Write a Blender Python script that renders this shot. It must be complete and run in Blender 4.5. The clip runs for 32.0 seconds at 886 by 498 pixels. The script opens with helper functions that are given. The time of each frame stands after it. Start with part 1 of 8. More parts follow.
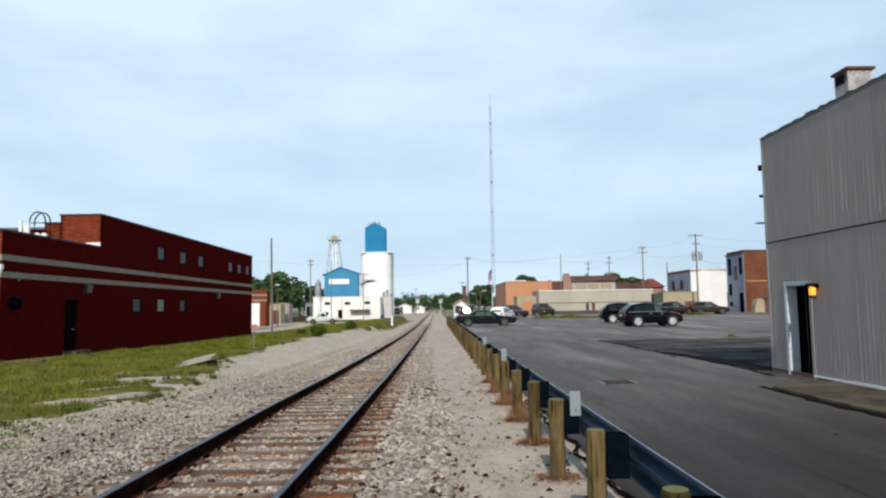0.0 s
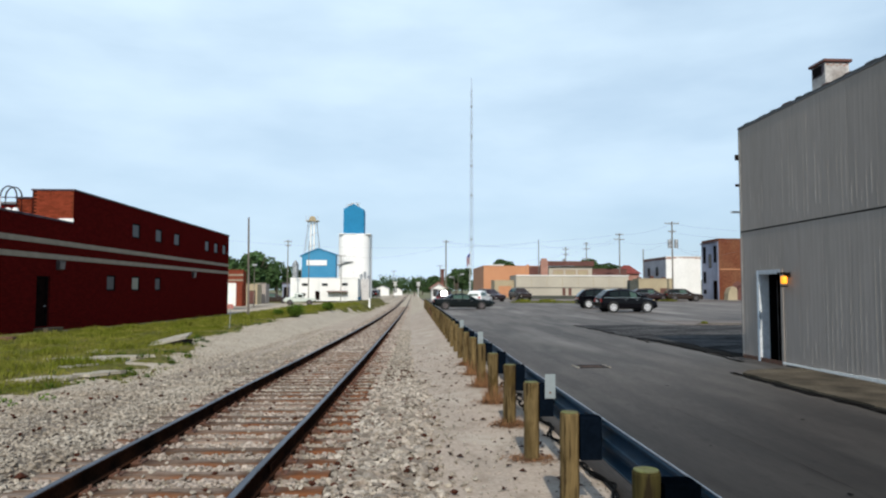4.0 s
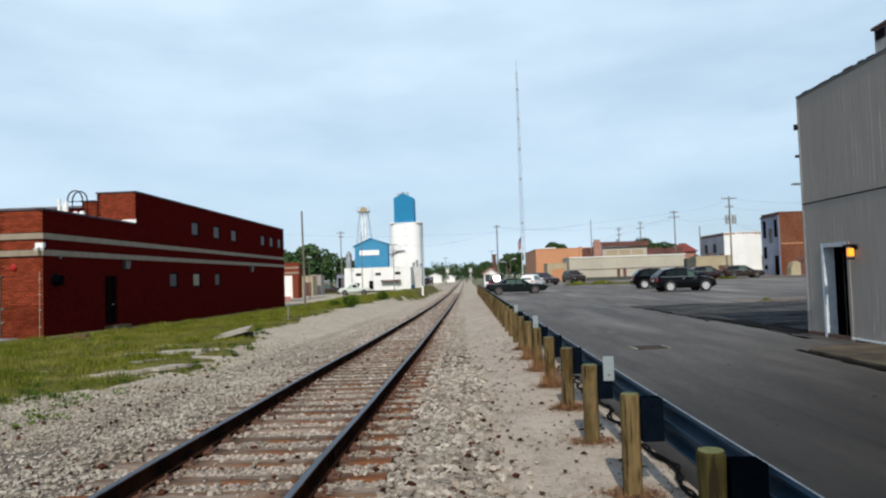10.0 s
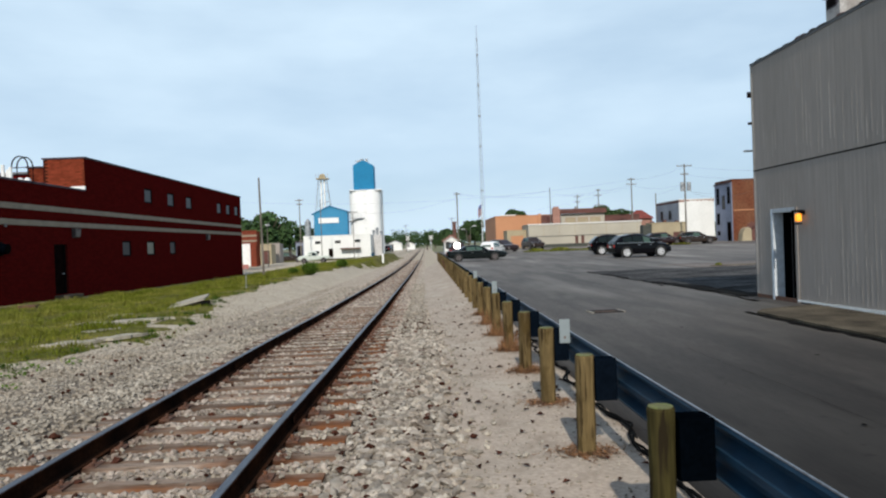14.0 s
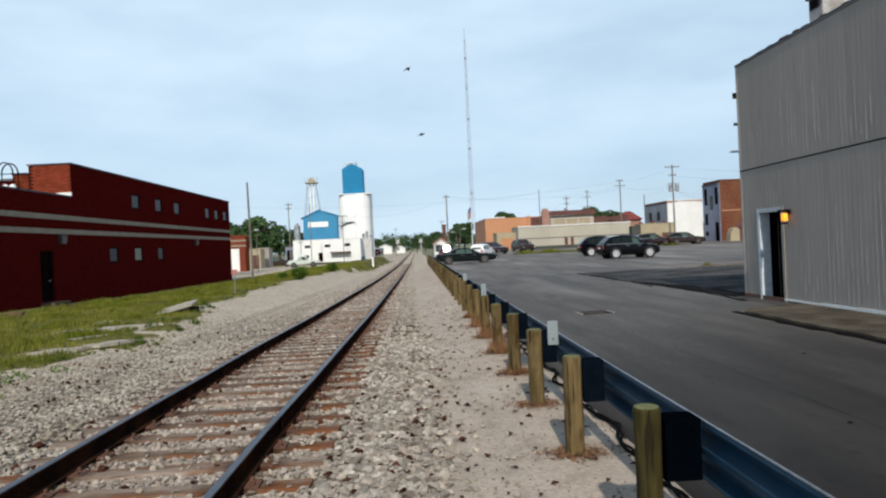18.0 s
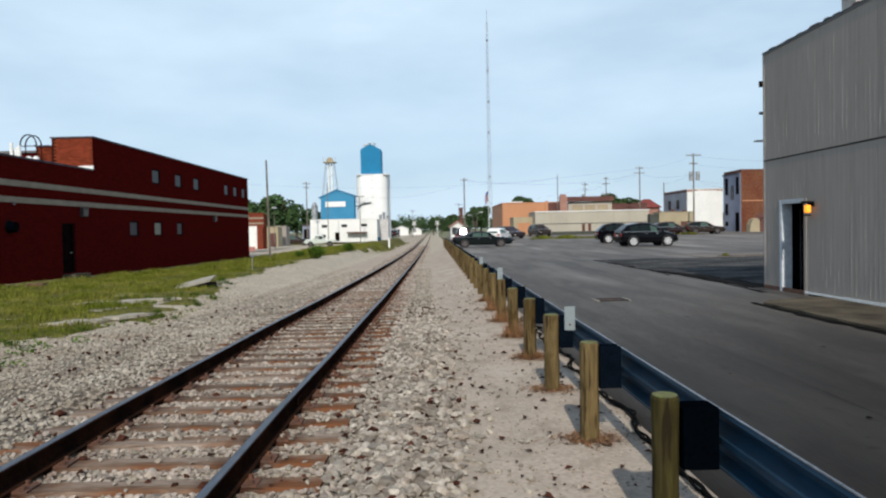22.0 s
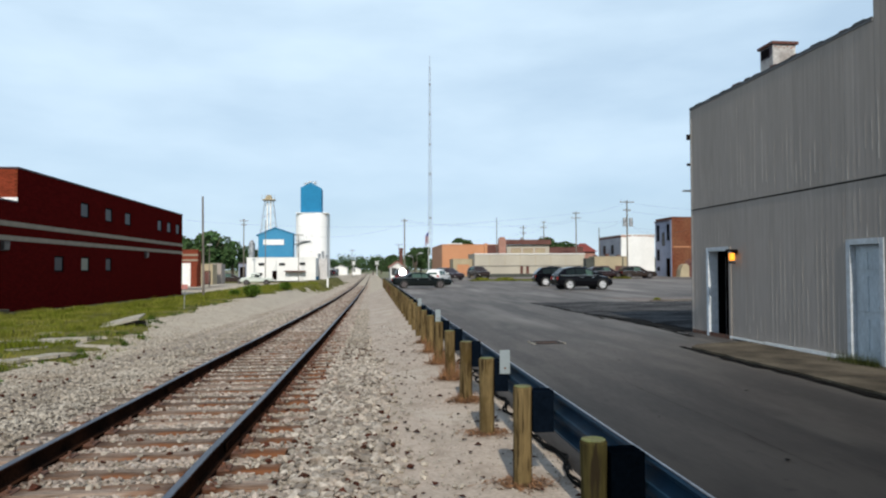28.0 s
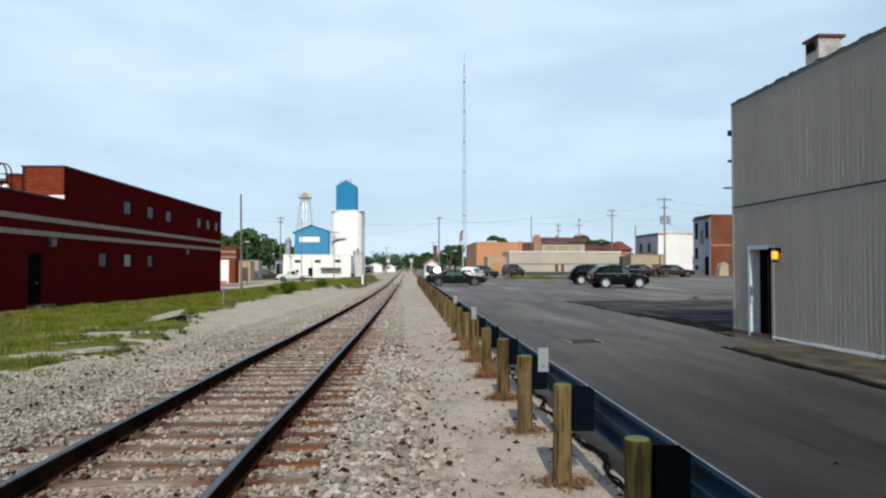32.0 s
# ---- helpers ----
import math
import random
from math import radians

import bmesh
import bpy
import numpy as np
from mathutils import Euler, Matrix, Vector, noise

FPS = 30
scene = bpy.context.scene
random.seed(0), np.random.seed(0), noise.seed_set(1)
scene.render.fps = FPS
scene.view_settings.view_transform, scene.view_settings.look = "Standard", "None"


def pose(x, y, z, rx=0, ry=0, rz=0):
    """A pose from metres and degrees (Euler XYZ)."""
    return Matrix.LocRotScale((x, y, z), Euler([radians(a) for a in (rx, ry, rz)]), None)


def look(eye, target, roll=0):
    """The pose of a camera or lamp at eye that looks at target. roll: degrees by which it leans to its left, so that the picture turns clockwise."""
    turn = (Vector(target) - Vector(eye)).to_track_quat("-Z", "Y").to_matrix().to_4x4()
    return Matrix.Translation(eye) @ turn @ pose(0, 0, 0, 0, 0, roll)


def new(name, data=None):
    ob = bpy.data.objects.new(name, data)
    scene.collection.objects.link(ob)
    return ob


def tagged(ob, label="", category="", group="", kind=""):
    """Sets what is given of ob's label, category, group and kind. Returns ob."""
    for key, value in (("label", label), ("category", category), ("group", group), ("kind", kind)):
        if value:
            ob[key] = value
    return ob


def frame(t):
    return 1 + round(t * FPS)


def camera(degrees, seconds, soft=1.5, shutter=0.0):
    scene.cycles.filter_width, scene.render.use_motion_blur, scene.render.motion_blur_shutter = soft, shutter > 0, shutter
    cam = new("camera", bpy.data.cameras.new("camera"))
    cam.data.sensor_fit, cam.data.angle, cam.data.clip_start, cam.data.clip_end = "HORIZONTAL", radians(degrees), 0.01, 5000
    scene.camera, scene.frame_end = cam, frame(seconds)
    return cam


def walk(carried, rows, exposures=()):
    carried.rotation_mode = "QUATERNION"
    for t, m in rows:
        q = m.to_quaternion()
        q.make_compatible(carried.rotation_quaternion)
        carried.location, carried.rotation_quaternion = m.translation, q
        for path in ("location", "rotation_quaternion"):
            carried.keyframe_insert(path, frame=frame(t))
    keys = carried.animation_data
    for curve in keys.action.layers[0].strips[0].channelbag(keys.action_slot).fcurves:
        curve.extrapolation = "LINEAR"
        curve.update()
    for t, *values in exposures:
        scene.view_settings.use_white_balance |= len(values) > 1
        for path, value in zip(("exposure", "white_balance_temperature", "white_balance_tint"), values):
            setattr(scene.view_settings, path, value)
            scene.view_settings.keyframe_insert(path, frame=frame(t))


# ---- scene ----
EXPOSURE = -0.21
cam = camera(65.4, 32.0, soft=2.2)
# seconds, x, y, z, yaw, pitch, roll
PATH = [
    (0, 0.009, 0.025, 1.735, -0.68, 4.81, 0.78),
    (0.5, 0.000, 0.008, 1.741, -2.22, 4.20, 0.88),
    (1, 0.016, 0.023, 1.741, -1.89, 4.40, 1.00),
    (1.5, 0.006, -0.015, 1.735, -2.51, 4.27, 0.95),
    (2, 0.019, -0.009, 1.738, -2.48, 3.41, 1.00),
    (2.5, 0.013, 0.016, 1.735, -2.00, 3.37, 1.25),
    (4.5, 0.003, 0.007, 1.726, -2.67, 3.41, -0.38),
    (4.7, 0.008, -0.004, 1.729, -2.60, 3.04, 0.94),
    (5, 0.011, -0.012, 1.732, -2.56, 3.51, 1.17),
    (5.5, 0.012, -0.000, 1.723, -0.93, 2.90, 2.15),
    (6, 0.015, -0.001, 1.724, 0.28, 2.23, 1.83),
    (6.5, 0.001, 0.008, 1.721, 2.10, 1.56, 2.62),
    (7, -0.005, -0.005, 1.729, 2.08, 1.69, 2.00),
    (7.5, -0.013, -0.018, 1.729, 2.11, 3.07, 1.90),
    (8, -0.016, 0.003, 1.728, 1.44, 3.09, 1.23),
    (8.5, -0.015, 0.010, 1.720, 1.19, 2.97, 1.61),
    (9, -0.004, 0.011, 1.724, 0.86, 3.05, 1.32),
    (9.5, 0.015, -0.019, 1.728, 0.58, 3.12, 2.79),
    (10, -0.011, -0.019, 1.732, 1.81, 2.32, 1.89),
    (10.5, -0.004, -0.019, 1.720, 1.68, 0.80, 1.96),
    (11, 0.012, 0.003, 1.713, 0.32, 2.07, 1.50),
    (11.5, 0.014, -0.021, 1.717, 0.86, 1.91, 1.99),
    (12, 0.030, 0.020, 1.704, 0.38, 0.90, 2.02),
    (12.5, 0.030, 0.007, 1.703, 0.20, 0.90, 2.25),
    (13, 0.034, 0.003, 1.702, -0.86, 0.57, 2.26),
    (13.5, 0.018, -0.012, 1.704, -1.70, 0.05, 2.21),
    (14, 0.010, -0.007, 1.703, -1.48, -0.49, 2.17),
    (14.5, 0.019, -0.001, 1.702, -1.62, -0.43, 2.36),
    (16.5, 0.027, -0.007, 1.700, -1.83, -1.03, 2.99),
    (16.7, 0.024, -0.015, 1.701, -1.65, -0.36, 3.17),
    (17, 0.020, -0.029, 1.703, -1.36, 0.03, 2.93),
    (17.5, 0.037, -0.005, 1.695, -1.52, 0.20, 3.30),
    (18, 0.040, 0.000, 1.701, -2.30, -0.28, 2.74),
    (18.5, 0.033, -0.020, 1.712, -5.42, 0.81, 0.76),
    (19, 0.013, -0.046, 1.711, -4.70, 0.64, 0.61),
    (19.5, 0.017, -0.017, 1.708, -2.82, 0.05, 1.31),
    (20, 0.019, -0.011, 1.708, -2.52, 0.11, 1.42),
    (20.5, 0.012, 0.003, 1.705, -1.25, -0.61, 1.70),
    (21, 0.008, -0.011, 1.700, -0.91, -0.19, 0.82),
    (21.5, 0.017, 0.020, 1.697, -1.77, -0.90, 0.81),
    (22, 0.010, 0.011, 1.695, -0.95, -1.66, 1.19),
    (22.5, -0.006, 0.003, 1.703, 0.60, -1.10, 1.22),
    (23, 0.000, 0.000, 1.700, -0.55, -0.62, 1.20),
    (23.5, -0.001, -0.006, 1.706, -1.01, 0.04, 0.99),
    (24, 0.012, 0.004, 1.695, -1.78, -1.39, 1.71),
    (24.5, 0.007, -0.004, 1.696, -1.52, -1.65, 1.71),
    (26.5, 0.030, 0.009, 1.720, -0.46, 0.86, 1.91),
    (26.7, 0.028, 0.004, 1.745, -1.26, 0.51, 1.06),
    (26.9, 0.026, 0.0, 1.768, -3.9, 1.95, 1.45),
    (27, 0.026, -0.003, 1.774, -3.74, 3.52, 1.56),
    (27.5, 0.012, -0.022, 1.731, -3.76, 0.85, 0.75),
    (28, 0.031, -0.033, 1.718, -5.94, 1.65, 0.21),
    (28.5, 0.018, -0.041, 1.727, -6.30, 1.22, 1.83),
    (28.7, 0.015, -0.022, 1.72, -5.50, 0.78, 1.64),
    (29, 0.009, 0.006, 1.709, -2.54, -0.17, 2.36),
    (29.5, 0.019, 0.027, 1.716, -2.56, 0.51, 1.76),
    (30, 0.001, 0.009, 1.709, -1.79, 0.51, 0.29),
    (30.5, 0.000, -0.023, 1.706, -2.91, 1.02, 0.27),
    (31, 0.003, -0.000, 1.713, -3.51, 1.72, 1.64),
    (31.5, -0.012, -0.030, 1.710, -3.55, 1.44, -0.31),
    (32, -0.013, -0.025, 1.712, -3.12, 1.46, -0.03),
]
walk(cam, [(t, pose(x, y, z, 90 + p, r, yaw)) for t, x, y, z, yaw, p, r in PATH],
     [(0, EXPOSURE - 0.01), (2, EXPOSURE + 0.01), (5, EXPOSURE - 0.03), (7, EXPOSURE - 0.08), (13, EXPOSURE - 0.08), (17, EXPOSURE - 0.06), (20, EXPOSURE - 0.08), (24, EXPOSURE - 0.08), (27, EXPOSURE + 0), (29, EXPOSURE - 0.05), (32, EXPOSURE - 0.03)])

# ---- sky and sun ----
SUN_TO = Vector((-0.06, -1.0, 0.73)).normalized()
world = bpy.data.worlds.new("sky")
scene.world = world
world.use_nodes = True
wn, wl = world.node_tree.nodes, world.node_tree.links
wn.clear()
sky = wn.new("ShaderNodeTexSky")
sky.sky_type, sky.sun_disc = "NISHITA", False
sky.sun_elevation = math.asin(SUN_TO.z)
sky.sun_rotation = math.atan2(SUN_TO.x, SUN_TO.y)
sky.air_density, sky.dust_density, sky.ozone_density = 1.0, 0.7, 2.2
wcoord = wn.new("ShaderNodeTexCoord")
wmap = wn.new("ShaderNodeMapping")
wmap.inputs["Scale"].default_value = (0.8, 0.8, 2.7)
wmap.inputs["Location"].default_value = (0.35, 0.2, 0.6)
cloud = wn.new("ShaderNodeTexNoise")
cloud.inputs["Scale"].default_value, cloud.inputs["Detail"].default_value, cloud.inputs["Roughness"].default_value = 1.6, 6.0, 0.5
veil = wn.new("ShaderNodeMapRange")
veil.inputs["From Min"].default_value, veil.inputs["From Max"].default_value = 0.36, 0.64
veil.inputs["To Min"].default_value, veil.inputs["To Max"].default_value = -0.20, 0.72
lift = wn.new("ShaderNodeSeparateXYZ")
rise = wn.new("ShaderNodeMapRange")
rise.inputs["From Min"].default_value, rise.inputs["From Max"].default_value = -0.02, 0.42
rise.inputs["To Min"].default_value, rise.inputs["To Max"].default_value = 0.03, 0.76
both = wn.new("ShaderNodeMath")
both.operation = "ADD"
wmix = wn.new("ShaderNodeMix")
wmix.data_type = "RGBA"
wmix.inputs["B"].default_value = (6.15, 7.75, 9.15, 1)
haze = wn.new("ShaderNodeMix")
haze.data_type = "RGBA"
haze.inputs["B"].default_value = (3.5, 5.0, 6.6, 1)
wback = wn.new("ShaderNodeBackground")
wback.inputs["Strength"].default_value = 0.138
wout = wn.new("ShaderNodeOutputWorld")
wl.new(wcoord.outputs["Generated"], wmap.inputs["Vector"])
wl.new(wmap.outputs["Vector"], cloud.inputs["Vector"])
wl.new(cloud.outputs["Fac"], veil.inputs["Value"])
wl.new(wcoord.outputs["Generated"], lift.inputs["Vector"])
wl.new(lift.outputs["Z"], rise.inputs["Value"])
wl.new(veil.outputs["Result"], both.inputs[0])
wl.new(rise.outputs["Result"], both.inputs[1])
fall = wn.new("ShaderNodeMapRange")  # thin haze and veil clouds give way to clear sky overhead
fall.inputs["From Min"].default_value, fall.inputs["From Max"].default_value = 0.42, 0.8
fall.inputs["To Min"].default_value, fall.inputs["To Max"].default_value = 1.0, 0.08
thin = wn.new("ShaderNodeMath")
thin.operation = "MULTIPLY"
thin_haze = wn.new("ShaderNodeMath")
thin_haze.operation = "MULTIPLY"
thin_haze.inputs[1].default_value = 0.72
wl.new(lift.outputs["Z"], fall.inputs["Value"])
wl.new(both.outputs["Value"], thin.inputs[0])
wl.new(fall.outputs["Result"], thin.inputs[1])
wl.new(fall.outputs["Result"], thin_haze.inputs[0])
wl.new(thin_haze.outputs["Value"], haze.inputs["Factor"])
wl.new(thin.outputs["Value"], wmix.inputs["Factor"])
wl.new(sky.outputs["Color"], haze.inputs["A"])
wl.new(haze.outputs["Result"], wmix.inputs["A"])
wl.new(wmix.outputs["Result"], wback.inputs["Color"])
wl.new(wback.outputs["Background"], wout.inputs["Surface"])
sun_lamp = bpy.data.lights.new("sun", "SUN")
sun_lamp.energy, sun_lamp.angle, sun_lamp.color = 4.5, radians(1.0), (1.0, 0.93, 0.82)
sun = new("sun", sun_lamp)
sun.matrix_world = look(SUN_TO * 50, (0, 0, 0))

# ---- materials ----
def mat(name, base, rough=0.8, metal=0.0, var=None, scale=3.0, amount=0.6, fine=40.0, fine_amount=0.25, bump=0.15, bump_scale=60.0, bump_dist=0.01,
        stretch=(1, 1, 1), by_object=0.0, by_island=0.0, spec=0.5):
    """A rough painted, stone or wood surface: two scales of colour noise and a fine relief."""
    m = bpy.data.materials.new(name)
    m.use_nodes = True
    n, l = m.node_tree.nodes, m.node_tree.links
    b = n["Principled BSDF"]
    b.inputs["Roughness"].default_value, b.inputs["Metallic"].default_value = rough, metal
    b.inputs["Specular IOR Level"].default_value = spec
    co = n.new("ShaderNodeTexCoord")
    mp = n.new("ShaderNodeMapping")
    mp.inputs["Scale"].default_value = stretch
    l.new(co.outputs["Object"], mp.inputs["Vector"])
    big = n.new("ShaderNodeTexNoise")
    big.inputs["Scale"].default_value, big.inputs["Detail"].default_value = scale, 5.0
    l.new(mp.outputs["Vector"], big.inputs["Vector"])
    ramp = n.new("ShaderNodeMapRange")
    ramp.inputs["From Min"].default_value, ramp.inputs["From Max"].default_value = 0.35, 0.68
    l.new(big.outputs["Fac"], ramp.inputs["Value"])
    mx = n.new("ShaderNodeMix")
    mx.data_type = "RGBA"
    mx.inputs["A"].default_value = (*base, 1)
    mx.inputs["B"].default_value = (*(var or [c * (1 - amount) for c in base]), 1)
    l.new(ramp.outputs["Result"], mx.inputs["Factor"])
    small = n.new("ShaderNodeTexNoise")
    small.inputs["Scale"].default_value, small.inputs["Detail"].default_value = fine, 3.0
    l.new(mp.outputs["Vector"], small.inputs["Vector"])
    val = n.new("ShaderNodeMapRange")
    val.inputs["From Min"].default_value, val.inputs["From Max"].default_value = 0.3, 0.7
    val.inputs["To Min"].default_value, val.inputs["To Max"].default_value = 1 - fine_amount, 1 + fine_amount
    l.new(small.outputs["Fac"], val.inputs["Value"])
    hs = n.new("ShaderNodeHueSaturation")
    l.new(mx.outputs["Result"], hs.inputs["Color"])
    last = val.outputs["Result"]
    for source, k in (("obj", by_object), ("isl", by_island)):
        if k:
            if source == "obj":
                rnd = n.new("ShaderNodeObjectInfo").outputs["Random"]
            else:
                rnd = n.new("ShaderNodeNewGeometry").outputs["Random Per Island"]
            mr = n.new("ShaderNodeMapRange")
            mr.inputs["To Min"].default_value, mr.inputs["To Max"].default_value = 1 - k, 1 + k
            l.new(rnd, mr.inputs["Value"])
            mul = n.new("ShaderNodeMath")
            mul.operation = "MULTIPLY"
            l.new(last, mul.inputs[0])
            l.new(mr.outputs["Result"], mul.inputs[1])
            last = mul.outputs["Value"]
    l.new(last, hs.inputs["Value"])
    l.new(hs.outputs["Color"], b.inputs["Base Color"])
    if bump:
        bt = n.new("ShaderNodeTexNoise")
        bt.inputs["Scale"].default_value, bt.inputs["Detail"].default_value = bump_scale, 4.0
        l.new(mp.outputs["Vector"], bt.inputs["Vector"])
        bp = n.new("ShaderNodeBump")
        bp.inputs["Strength"].default_value, bp.inputs["Distance"].default_value = bump, bump_dist
        l.new(bt.outputs["Fac"], bp.inputs["Height"])
        l.new(bp.outputs["Normal"], b.inputs["Normal"])
    return m


def brick_mat(name, c1, c2, mortar, size=0.21):
    """Running-bond brickwork for walls that run along x or along y."""
    m = mat(name, c1, 0.95, scale=0.5, amount=0.25, spec=0.0)
    n, l = m.node_tree.nodes, m.node_tree.links
    b = n["Principled BSDF"]
    co = n.new("ShaderNodeTexCoord")
    sp = n.new("ShaderNodeSeparateXYZ")
    cb = n.new("ShaderNodeCombineXYZ")
    l.new(co.outputs["Object"], sp.inputs["Vector"])
    both = n.new("ShaderNodeMath")
    l.new(sp.outputs["X"], both.inputs[0])
    l.new(sp.outputs["Y"], both.inputs[1])
    l.new(both.outputs["Value"], cb.inputs["X"])
    l.new(sp.outputs["Z"], cb.inputs["Y"])
    br = n.new("ShaderNodeTexBrick")
    br.inputs["Color1"].default_value, br.inputs["Color2"].default_value, br.inputs["Mortar"].default_value = (*c1, 1), (*c2, 1), (*mortar, 1)
    br.inputs["Scale"].default_value = 1.0
    br.inputs["Brick Width"].default_value, br.inputs["Row Height"].default_value = size, size * 0.36
    br.inputs["Mortar Size"].default_value, br.inputs["Mortar Smooth"].default_value = 0.007, 0.3
    l.new(cb.outputs["Vector"], br.inputs["Vector"])
    hs = [x for x in n if x.bl_idname == "ShaderNodeHueSaturation"][0]
    l.new(br.outputs["Color"], hs.inputs["Color"])
    bp = n.new("ShaderNodeBump")
    bp.inputs["Strength"].default_value, bp.inputs["Distance"].default_value, bp.invert = 0.5, 0.01, True
    l.new(br.outputs["Fac"], bp.inputs["Height"])
    l.new(bp.outputs["Normal"], b.inputs["Normal"])
    return m


def glow_mat(name, colour, strength):
    m = bpy.data.materials.new(name)
    m.use_nodes = True
    b = m.node_tree.nodes["Principled BSDF"]
    b.inputs["Base Color"].default_value = (*colour, 1)
    b.inputs["Emission Color"].default_value, b.inputs["Emission Strength"].default_value = (*colour, 1), strength
    return m


def glass_mat(name, colour, rough=0.04, ior=1.35):
    m = bpy.data.materials.new(name)
    m.use_nodes = True
    b = m.node_tree.nodes["Principled BSDF"]
    b.inputs["Base Color"].default_value = (*colour, 1)
    b.inputs["Roughness"].default_value, b.inputs["IOR"].default_value = rough, ior
    b.inputs["Specular IOR Level"].default_value = 0.32
    return m


